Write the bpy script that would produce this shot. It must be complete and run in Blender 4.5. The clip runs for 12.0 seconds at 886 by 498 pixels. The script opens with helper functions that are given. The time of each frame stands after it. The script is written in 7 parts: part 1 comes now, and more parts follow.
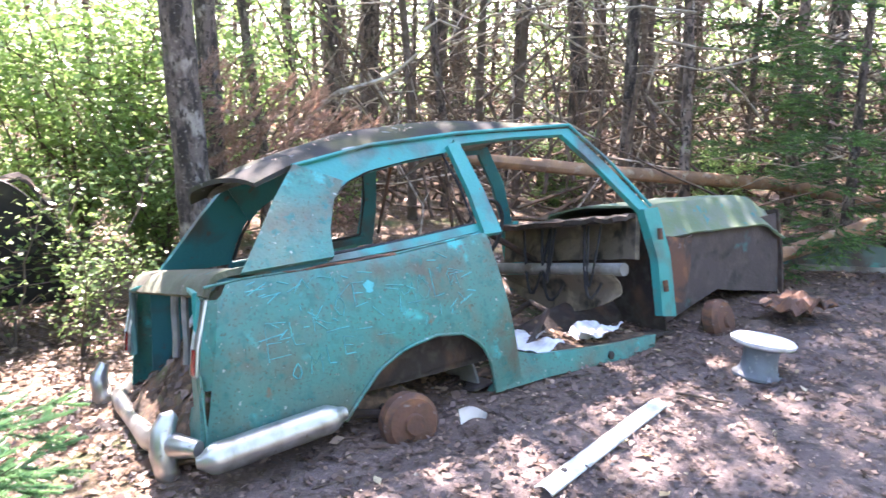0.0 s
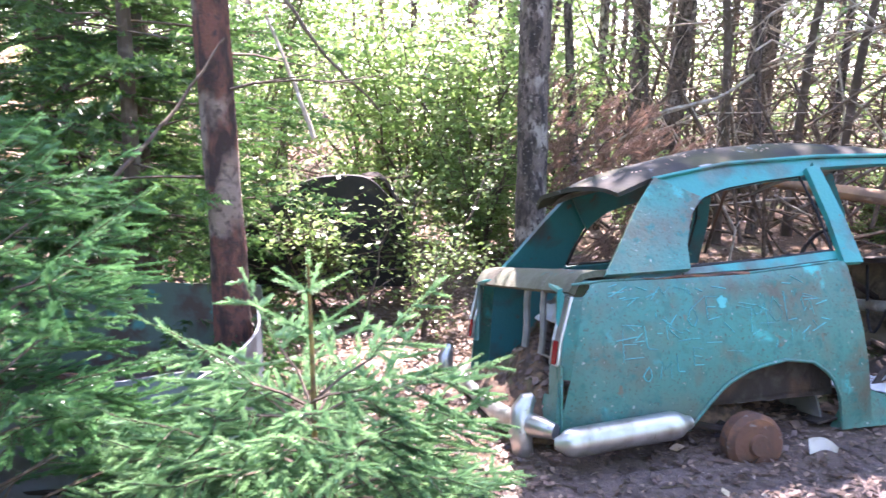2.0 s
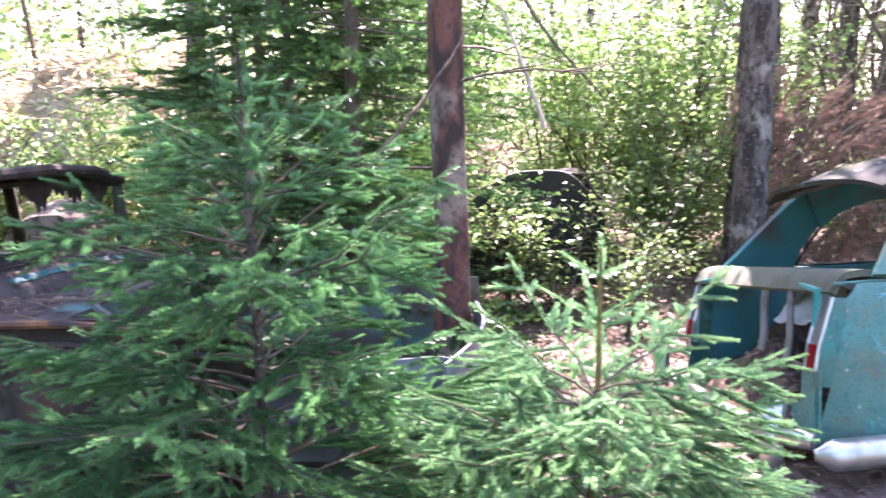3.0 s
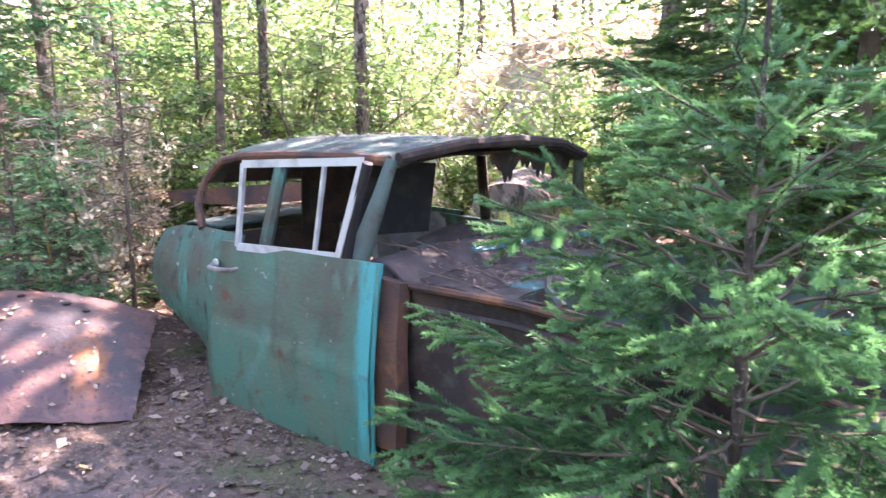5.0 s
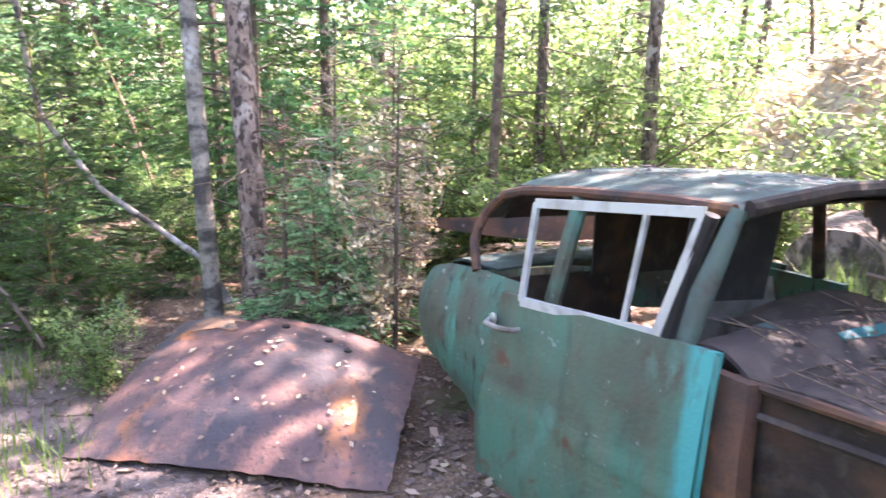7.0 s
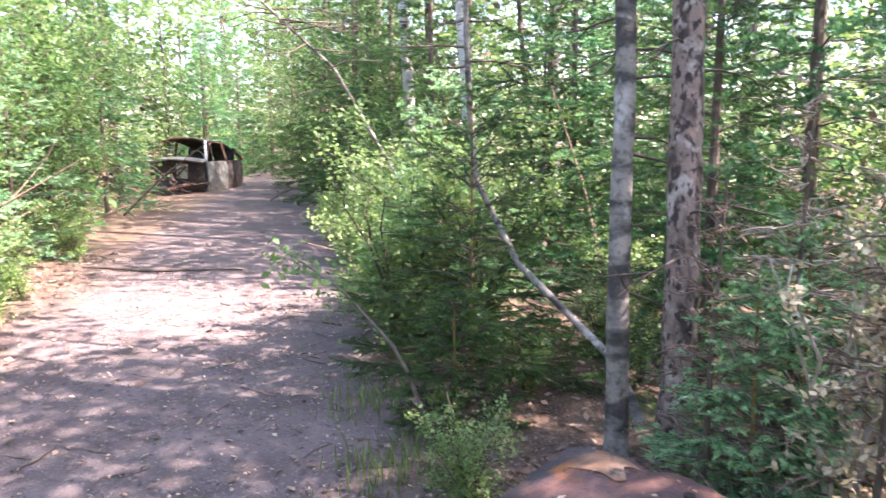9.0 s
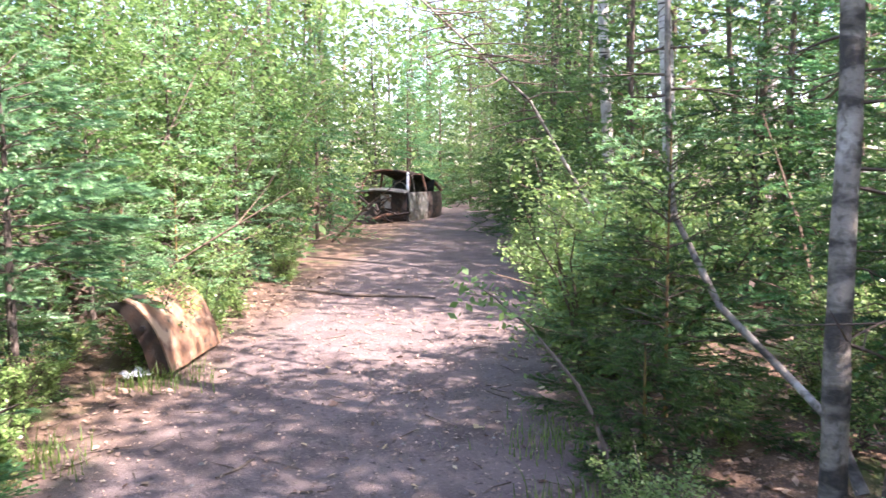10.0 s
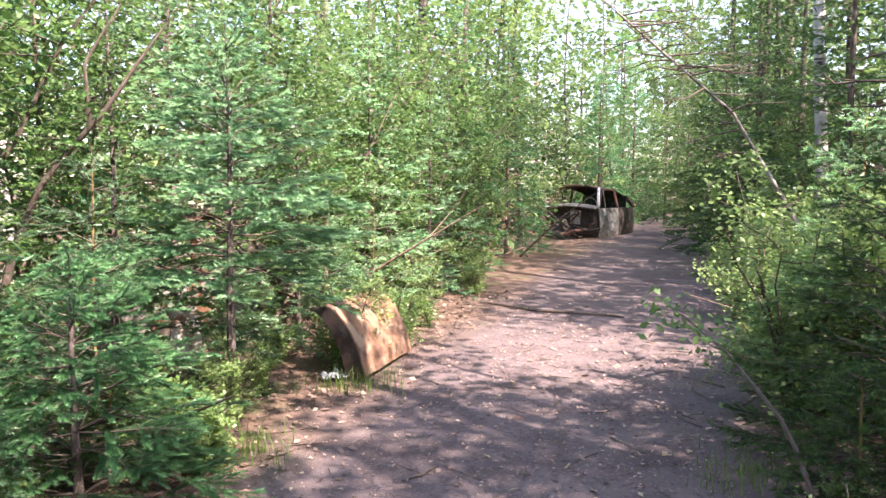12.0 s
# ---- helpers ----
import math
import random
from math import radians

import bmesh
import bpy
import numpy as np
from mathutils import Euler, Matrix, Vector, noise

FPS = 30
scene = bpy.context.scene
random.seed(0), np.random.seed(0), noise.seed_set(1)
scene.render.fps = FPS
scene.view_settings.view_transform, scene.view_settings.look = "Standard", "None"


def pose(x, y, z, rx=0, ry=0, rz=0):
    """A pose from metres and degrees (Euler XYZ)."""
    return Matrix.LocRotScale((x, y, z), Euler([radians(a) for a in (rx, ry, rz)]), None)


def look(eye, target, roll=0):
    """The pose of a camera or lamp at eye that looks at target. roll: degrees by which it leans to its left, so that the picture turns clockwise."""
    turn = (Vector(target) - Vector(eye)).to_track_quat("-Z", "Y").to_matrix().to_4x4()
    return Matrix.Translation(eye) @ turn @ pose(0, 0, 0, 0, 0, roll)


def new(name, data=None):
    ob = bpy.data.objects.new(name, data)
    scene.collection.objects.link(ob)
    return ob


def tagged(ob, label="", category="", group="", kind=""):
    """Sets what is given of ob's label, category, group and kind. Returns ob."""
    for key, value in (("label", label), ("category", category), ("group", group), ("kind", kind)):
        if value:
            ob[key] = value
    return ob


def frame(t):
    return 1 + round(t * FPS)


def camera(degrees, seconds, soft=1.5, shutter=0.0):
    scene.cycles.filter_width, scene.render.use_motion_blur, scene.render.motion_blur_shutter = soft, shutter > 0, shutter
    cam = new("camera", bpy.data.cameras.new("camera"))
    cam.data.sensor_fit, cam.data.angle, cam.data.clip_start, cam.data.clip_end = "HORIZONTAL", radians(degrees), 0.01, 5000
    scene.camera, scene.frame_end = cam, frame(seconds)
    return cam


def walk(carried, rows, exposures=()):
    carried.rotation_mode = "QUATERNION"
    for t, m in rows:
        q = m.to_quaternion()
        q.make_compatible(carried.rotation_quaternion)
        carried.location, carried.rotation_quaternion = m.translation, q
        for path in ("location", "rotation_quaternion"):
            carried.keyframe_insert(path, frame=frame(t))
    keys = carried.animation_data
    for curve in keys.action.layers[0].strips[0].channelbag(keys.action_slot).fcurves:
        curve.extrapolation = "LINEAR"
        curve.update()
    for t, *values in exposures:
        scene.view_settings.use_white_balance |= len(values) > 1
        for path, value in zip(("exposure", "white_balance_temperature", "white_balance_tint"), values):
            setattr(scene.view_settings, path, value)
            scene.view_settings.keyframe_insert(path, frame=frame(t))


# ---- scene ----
cam = camera(60.9, 12.0, 1.5, 0.25)
PATH = [
    (0, (-0.03, -0.027, 1.395), (-0.019, 1.922, 0.947), 0.2),
    (0.5, (-0.054, -0.06, 1.391), (-0.263, 1.88, 0.953), 0.4),
    (1, (-0.151, -0.12, 1.395), (-0.519, 1.799, 0.969), 0.9),
    (1.5, (-0.264, -0.183, 1.386), (-0.769, 1.708, 0.973), 1.2),
    (2, (-0.399, -0.277, 1.377), (-1.049, 1.57, 0.968), 1.5),
    (2.5, (-0.555, -0.373, 1.364), (-1.341, 1.418, 0.945), 1.8),
    (3, (-0.73, -0.389, 1.316), (-1.731, 1.294, 0.907), 0.5),
    (3.5, (-0.837, -0.461, 1.343), (-2.089, 1.029, 0.881), 1.5),
    (3.7, (-0.91, -0.491, 1.354), (-2.217, 0.942, 0.864), 2.3),
    (5.3, (-1.16, -0.136, 1.262), (-2.962, 0.598, 0.799), -0.2),
    (5.5, (-1.226, -0.123, 1.253), (-3.054, 0.543, 0.79), -0.3),
    (6, (-1.439, -0.14, 1.281), (-3.297, 0.43, 0.809), 0.3),
    (6.5, (-1.596, -0.158, 1.279), (-3.482, 0.332, 0.827), 0.4),
    (7, (-1.762, -0.204, 1.28), (-3.697, 0.058, 0.845), 0.3),
    (7.5, (-1.959, -0.175, 1.303), (-3.914, -0.243, 0.883), -0.3),
    (7.7, (-2.015, -0.178, 1.315), (-3.963, -0.365, 0.905), -0.4),
    (9.3, (-2.789, -0.081, 1.310), (-4.445, -1.168, 1.044), -0.06),
    (9.5, (-2.795, -0.085, 1.310), (-4.392, -1.259, 1.058), -0.19),
    (10, (-2.801, -0.108, 1.310), (-4.249, -1.470, 1.103), -0.01),
    (10.5, (-2.801, -0.108, 1.310), (-4.098, -1.617, 1.120), 0.24),
    (11, (-2.801, -0.108, 1.310), (-3.964, -1.724, 1.132), 0.16),
    (11.5, (-2.801, -0.108, 1.310), (-3.920, -1.756, 1.142), 0.34),
    (12, (-2.801, -0.108, 1.310), (-3.870, -1.788, 1.142), 0.22),
]
walk(cam, [(t, look(eye, target, roll)) for t, eye, target, roll in PATH], [(0.0, 3.40, 6650, 30), (2.0, 3.26, 6400, 37), (3.7, 3.32, 6400, 42), (5.5, 3.52, 6780, 40), (7.7, 3.44, 6850, 36), (9.3, 2.78, 6600, 33), (10.5, 2.46, 6680, 32), (12.0, 2.22, 6820, 33)])

# ---- world, sun ----
SUN_AZ, SUN_EL = radians(-16), radians(52)          # azimuth from +y towards +x
sun_from = Vector((math.sin(SUN_AZ) * math.cos(SUN_EL), math.cos(SUN_AZ) * math.cos(SUN_EL), math.sin(SUN_EL)))
world = bpy.data.worlds.new("sky")
scene.world = world
world.use_nodes = True
wn = world.node_tree.nodes
sky = wn.new("ShaderNodeTexSky")
sky.sky_type, sky.sun_disc = "NISHITA", False
sky.sun_elevation, sky.sun_rotation = SUN_EL, SUN_AZ
world.node_tree.links.new(sky.outputs[0], wn["Background"].inputs[0])
wn["Background"].inputs[1].default_value = 0.15
lamp = bpy.data.lights.new("sun", "SUN")
lamp.energy, lamp.angle, lamp.color = 5.0, radians(0.55), (1.0, 0.95, 0.86)
sun = new("sun", lamp)
sun.matrix_world = look(sun_from * 60, (0, 0, 0))

# ---- materials ----
def rgba(c):
    return (c[0], c[1], c[2], 1.0)


def nodes_of(name):
    m = bpy.data.materials.new(name)
    m.use_nodes = True
    return m, m.node_tree, m.node_tree.nodes["Principled BSDF"]


def noise_ramp(nt, scale, lo, hi, detail=6.0, dist=0.0, vec=None, stretch=None):
    """A noise between 0 and 1, with the contrast set by lo and hi."""
    tc = nt.nodes.new("ShaderNodeTexCoord")
    mp = nt.nodes.new("ShaderNodeMapping")
    if stretch:
        mp.inputs["Scale"].default_value = stretch
    nt.links.new(vec or tc.outputs["Object"], mp.inputs["Vector"])
    n = nt.nodes.new("ShaderNodeTexNoise")
    n.inputs["Scale"].default_value, n.inputs["Detail"].default_value, n.inputs["Distortion"].default_value = scale, detail, dist
    nt.links.new(mp.outputs[0], n.inputs["Vector"])
    r = nt.nodes.new("ShaderNodeMapRange")
    r.inputs["From Min"].default_value, r.inputs["From Max"].default_value = lo, hi
    nt.links.new(n.outputs["Fac"], r.inputs["Value"])
    return r.outputs[0]


def mix(nt, fac, a, b):
    m = nt.nodes.new("ShaderNodeMix")
    m.data_type = "RGBA"
    for sock, v in ((m.inputs[0], fac), (m.inputs[6], a), (m.inputs[7], b)):
        if isinstance(v, (int, float)):
            sock.default_value = v
        elif isinstance(v, (tuple, list)):
            sock.default_value = rgba(v)
        else:
            nt.links.new(v, sock)
    return m.outputs[2]


def bump(nt, bsdf, height, strength, dist=0.01):
    b = nt.nodes.new("ShaderNodeBump")
    b.inputs["Strength"].default_value, b.inputs["Distance"].default_value = strength, dist
    nt.links.new(height, b.inputs["Height"])
    nt.links.new(b.outputs[0], bsdf.inputs["Normal"])


def weathered(name, base, stains, rough=0.6, metal=0.0, relief=0.3):
    """base colour and stains: rows of colour, noise scale, lo, hi, stretch, laid over one another."""
    m, nt, bs = nodes_of(name)
    col = base
    for row in stains:
        c, sc, lo, hi = row[:4]
        col = mix(nt, noise_ramp(nt, sc, lo, hi, 8, 0.3, stretch=row[4] if len(row) > 4 else None), col, c)
    nt.links.new(col, bs.inputs["Base Color"])
    bs.inputs["Roughness"].default_value, bs.inputs["Metallic"].default_value = rough, metal
    bump(nt, bs, noise_ramp(nt, 60, 0.2, 0.8), relief, 0.004)
    return m


def leafy(name, dark, light, through_light=0.45, rough=0.5, toned=False):
    """Foliage: every leaf, or with toned every shoot, has its own shade, and light passes through it."""
    m, nt, bs = nodes_of(name)
    g = nt.nodes.new("ShaderNodeNewGeometry")
    oi = nt.nodes.new("ShaderNodeObjectInfo")
    shade = g.outputs["Random Per Island"]
    if toned:
        at = nt.nodes.new("ShaderNodeAttribute")
        at.attribute_name = "tone"
        shade = at.outputs["Fac"]
    col = mix(nt, shade, dark, light)
    hs = nt.nodes.new("ShaderNodeHueSaturation")
    mr = nt.nodes.new("ShaderNodeMapRange")
    mr.inputs["To Min"].default_value, mr.inputs["To Max"].default_value = 0.75, 1.25
    nt.links.new(oi.outputs["Random"], mr.inputs["Value"])
    nt.links.new(mr.outputs[0], hs.inputs["Value"])
    nt.links.new(col, hs.inputs["Color"])
    nt.links.new(hs.outputs[0], bs.inputs["Base Color"])
    bs.inputs["Roughness"].default_value = rough
    tr = nt.nodes.new("ShaderNodeBsdfTranslucent")
    nt.links.new(hs.outputs[0], tr.inputs["Color"])
    ms = nt.nodes.new("ShaderNodeMixShader")
    ms.inputs[0].default_value = through_light
    nt.links.new(bs.outputs[0], ms.inputs[1])
    nt.links.new(tr.outputs[0], ms.inputs[2])
    nt.links.new(ms.outputs[0], nt.nodes["Material Output"].inputs["Surface"])
    return m


TEAL = weathered("weathered_teal_paint", (0.025, 0.215, 0.185), [
    ((0.085, 0.165, 0.130), 3.0, 0.40, 0.62), ((0.10, 0.105, 0.075), 6, 0.50, 0.70), ((0.075, 0.06, 0.045), 2.2, 0.64, 0.80), ((0.025, 0.40, 0.38), 5, 0.60, 0.68), ((0.018, 0.15, 0.13), 22, 0.54, 0.68),
    ((0.06, 0.075, 0.055), 90, 0.58, 0.70),
    ((0.30, 0.36, 0.33), 45, 0.66, 0.72), ((0.17, 0.10, 0.06), 14, 0.66, 0.76)], 0.45)
CYAN = weathered("bright_teal_paint", (0.015, 0.26, 0.24), [((0.075, 0.11, 0.095), 4, 0.50, 0.66), ((0.10, 0.20, 0.18), 8, 0.55, 0.75), ((0.16, 0.08, 0.05), 20, 0.66, 0.76)], 0.4)
SCRATCH = weathered("scratched_cyan", (0.05, 0.42, 0.43), [((0.05, 0.28, 0.28), 9, 0.45, 0.6)], 0.5)
MOSSROOF = weathered("mossy_dark_roof", (0.032, 0.033, 0.032), [
    ((0.06, 0.065, 0.035), 4, 0.42, 0.62), ((0.34, 0.38, 0.40), 8, 0.66, 0.70), ((0.05, 0.045, 0.04), 6, 0.5, 0.7)], 0.98)
MOSSGREEN = weathered("mossy_paint", (0.12, 0.17, 0.09), [((0.16, 0.19, 0.15), 10, 0.4, 0.7), ((0.04, 0.20, 0.19), 16, 0.6, 0.7)], 0.8)
MOSSLEDGE = weathered("mossy_ledge", (0.075, 0.085, 0.05), [((0.12, 0.13, 0.095), 10, 0.4, 0.7), ((0.03, 0.13, 0.12), 14, 0.6, 0.7), ((0.04, 0.035, 0.025), 5, 0.5, 0.7)], 0.85, 0, 0.7)
TWIGBROWN = weathered("brown_twig", (0.17, 0.12, 0.085), [((0.08, 0.055, 0.04), 20, 0.45, 0.6)], 0.95, 0, 0.5)
# worn pillar green; in the saloon's engine bay it stands for shaded teal
PILLAR = weathered("worn_green_and_shade", (0.075, 0.12, 0.095), [((0.07, 0.05, 0.038), 6, 0.46, 0.60), ((0.05, 0.22, 0.19), 9, 0.60, 0.70)], 0.65)
GREENBODY = weathered("faded_green_body", (0.055, 0.16, 0.115), [
    ((0.085, 0.09, 0.062), 3.5, 0.42, 0.6), ((0.05, 0.25, 0.19), 5, 0.60, 0.72, (1.6, 1.6, 0.6)), ((0.10, 0.075, 0.055), 9, 0.56, 0.7), ((0.035, 0.05, 0.036), 26, 0.54, 0.68, (1, 1, 0.4)),
    ((0.30, 0.34, 0.30), 30, 0.66, 0.74)], 0.55)
GREENROOF = weathered("faded_green_roof", (0.040, 0.068, 0.055), [((0.10, 0.17, 0.145), 5, 0.55, 0.7, (3, 1, 1)), ((0.05, 0.042, 0.034), 8, 0.50, 0.7), ((0.03, 0.16, 0.13), 11, 0.64, 0.72), ((0.025, 0.03, 0.024), 30, 0.54, 0.68)], 0.78)
RUST = weathered("brown_rust", (0.13, 0.06, 0.035), [((0.05, 0.035, 0.03), 5, 0.42, 0.62), ((0.26, 0.11, 0.045), 9, 0.55, 0.72), ((0.20, 0.17, 0.15), 22, 0.64, 0.74)], 0.85, 0.0, 0.6)
COWLRUST = weathered("rusted_green_cowl", (0.070, 0.052, 0.047), [((0.05, 0.16, 0.145), 4, 0.56, 0.64), ((0.09, 0.07, 0.058), 12, 0.5, 0.68), ((0.03, 0.025, 0.02), 7, 0.55, 0.7)], 0.8, 0.0, 0.6)
RUSTSHEET = weathered("rust_purple_sheet", (0.115, 0.058, 0.048), [((0.052, 0.040, 0.042), 2.2, 0.44, 0.60), ((0.36, 0.125, 0.035), 2.6, 0.62, 0.72), ((0.22, 0.11, 0.075), 14, 0.54, 0.75), ((0.04, 0.028, 0.026), 40, 0.56, 0.70)], 0.55, 0.0, 0.6)
RUSTORANGE = weathered("orange_rust", (0.29, 0.155, 0.085), [((0.12, 0.065, 0.04), 5, 0.45, 0.62), ((0.36, 0.26, 0.17), 7, 0.50, 0.68), ((0.08, 0.06, 0.045), 16, 0.58, 0.7)], 0.8, 0.0, 0.5)
DARKRUST = weathered("dark_rust", (0.035, 0.025, 0.02), [((0.10, 0.055, 0.035), 6, 0.5, 0.7), ((0.07, 0.06, 0.05), 15, 0.5, 0.7)], 0.9, 0.0, 0.5)
GREYMETAL = weathered("grey_primer_metal", (0.20, 0.20, 0.18), [((0.11, 0.085, 0.06), 6, 0.45, 0.65), ((0.28, 0.27, 0.24), 14, 0.5, 0.7)], 0.7)
BLUEGREY = weathered("bluegrey_paint", (0.14, 0.17, 0.20), [((0.09, 0.09, 0.09), 5, 0.45, 0.65), ((0.25, 0.27, 0.28), 30, 0.62, 0.7)], 0.6)
CHROME = weathered("dull_chrome", (0.55, 0.56, 0.55), [((0.30, 0.28, 0.23), 8, 0.5, 0.7), ((0.20, 0.14, 0.08), 25, 0.66, 0.74)], 0.32, 0.85, 0.15)
ALU = weathered("dull_aluminium", (0.62, 0.65, 0.66), [((0.40, 0.42, 0.42), 12, 0.5, 0.7)], 0.45, 0.5, 0.15)
CREAM = weathered("flaking_cream_paint", (0.42, 0.38, 0.32), [((0.20, 0.10, 0.05), 6, 0.48, 0.6), ((0.55, 0.53, 0.48), 14, 0.5, 0.7)], 0.7)
WHITE = weathered("dirty_white", (0.68, 0.70, 0.72), [((0.35, 0.33, 0.30), 9, 0.5, 0.7)], 0.6)
# rubber black, also used as painted shade inside two wrecked cabins
BLACK = weathered("black_rubber_and_shade", (0.012, 0.012, 0.013), [((0.04, 0.035, 0.03), 9, 0.5, 0.7)], 0.7)
REDLENS = weathered("red_lens", (0.25, 0.01, 0.015), [((0.10, 0.02, 0.02), 12, 0.5, 0.7)], 0.25)
BARK = weathered("grey_brown_bark", (0.15, 0.115, 0.095), [((0.035, 0.028, 0.024), 16, 0.46, 0.58, (1, 1, 0.35)), ((0.30, 0.26, 0.22), 11, 0.56, 0.66, (1, 1, 0.6)), ((0.03, 0.025, 0.02), 4, 0.58, 0.70), ((0.12, 0.15, 0.07), 5, 0.62, 0.75), ((0.045, 0.034, 0.027), 42, 0.52, 0.62, (1, 1, 0.55)), ((0.27, 0.23, 0.19), 60, 0.60, 0.70)], 0.95, 0, 1.0)
REDBARK = weathered("reddish_bark", (0.16, 0.065, 0.045), [((0.045, 0.026, 0.022), 14, 0.45, 0.58, (1, 1, 0.4)), ((0.27, 0.20, 0.16), 4, 0.50, 0.60, (1, 1, 0.8)), ((0.05, 0.035, 0.03), 30, 0.5, 0.7)], 0.9, 0, 1.0)
GREYBIRCH = weathered("grey_birch_bark", (0.25, 0.225, 0.19), [((0.05, 0.045, 0.04), 7, 0.48, 0.60, (0.6, 0.6, 1.6)), ((0.42, 0.40, 0.36), 5, 0.58, 0.68), ((0.10, 0.09, 0.07), 30, 0.5, 0.7)], 0.9, 0, 1.0)
SCALYBARK = weathered("scaly_pale_bark", (0.26, 0.19, 0.155), [((0.07, 0.05, 0.04), 14, 0.48, 0.60, (1, 1, 0.4)), ((0.40, 0.34, 0.29), 9, 0.54, 0.62), ((0.045, 0.034, 0.028), 30, 0.52, 0.60, (1, 1, 0.6)), ((0.10, 0.075, 0.06), 4, 0.54, 0.66)], 0.95, 0, 1.0)
# teal darkened to carry the hatchback's far-side shade; the cowl lip shares it
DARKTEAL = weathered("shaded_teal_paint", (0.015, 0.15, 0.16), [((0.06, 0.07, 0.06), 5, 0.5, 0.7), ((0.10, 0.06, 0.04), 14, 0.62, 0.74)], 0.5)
BIRCHBARK = weathered("birch_bark", (0.52, 0.50, 0.46), [((0.05, 0.045, 0.04), 9, 0.54, 0.62, (0.5, 0.5, 2.2)), ((0.25, 0.22, 0.18), 5, 0.5, 0.7)], 0.8, 0, 0.8)
STEMWOOD = weathered("young_spruce_stem", (0.26, 0.18, 0.06), [((0.10, 0.06, 0.035), 14, 0.45, 0.6)], 0.9, 0, 0.5)
PALEWOOD = weathered("pale_dead_wood", (0.40, 0.33, 0.25), [((0.20, 0.15, 0.11), 12, 0.45, 0.65), ((0.50, 0.45, 0.38), 25, 0.5, 0.7)], 0.9, 0, 0.6)
DARKWOOD = weathered("dark_dead_wood", (0.10, 0.075, 0.055), [((0.20, 0.16, 0.13), 12, 0.5, 0.7)], 0.95, 0, 0.6)
LOGWOOD = weathered("orange_log", (0.36, 0.20, 0.11), [((0.20, 0.12, 0.08), 6, 0.45, 0.65), ((0.45, 0.34, 0.24), 14, 0.55, 0.7)], 0.9, 0, 0.6)
SPRUCE = leafy("spruce_needles", (0.026, 0.075, 0.028), (0.13, 0.26, 0.065), 0.35, 0.42, True)
SPRUCEPALE = leafy("fresh_spruce_needles", (0.05, 0.18, 0.08), (0.36, 0.62, 0.30), 0.38, 0.36, True)
SPRUCEYOUNG = leafy("young_spruce_needles", (0.035, 0.14, 0.058), (0.20, 0.46, 0.175), 0.35, 0.36, True)
SPRUCELEAF = leafy("dark_spruce_sprays", (0.03, 0.085, 0.028), (0.10, 0.21, 0.06), 0.35)
LEAF = leafy("broad_leaves", (0.08, 0.17, 0.045), (0.17, 0.28, 0.085), 0.5)
LEAFPALE = leafy("pale_broad_leaves", (0.13, 0.24, 0.065), (0.31, 0.44, 0.15), 0.5, 0.38)
GRASS = leafy("grass_blades", (0.09, 0.19, 0.03), (0.24, 0.36, 0.09), 0.5)
DEADNEEDLE = leafy("dead_orange_needles", (0.23, 0.13, 0.095), (0.46, 0.32, 0.24), 0.35)
LITTER = leafy("dry_fallen_leaves", (0.10, 0.055, 0.035), (0.46, 0.33, 0.24), 0.15)
LITTERDARK = leafy("rotting_leaf_litter", (0.045, 0.028, 0.022), (0.24, 0.155, 0.12), 0.1)
DASH = weathered("rotten_dash_board", (0.15, 0.12, 0.085), [((0.26, 0.21, 0.145), 5, 0.52, 0.62), ((0.03, 0.025, 0.02), 8, 0.5, 0.64)], 0.9, 0, 0.6)
YELLOWLEAF = leafy("yellow_fallen_leaves", (0.55, 0.40, 0.20), (0.70, 0.60, 0.42), 0.2)
DEBRIS = weathered("brown_debris", (0.06, 0.04, 0.027), [((0.18, 0.11, 0.065), 20, 0.45, 0.65), ((0.10, 0.11, 0.045), 7, 0.58, 0.7)], 1.0, 0, 1.0)


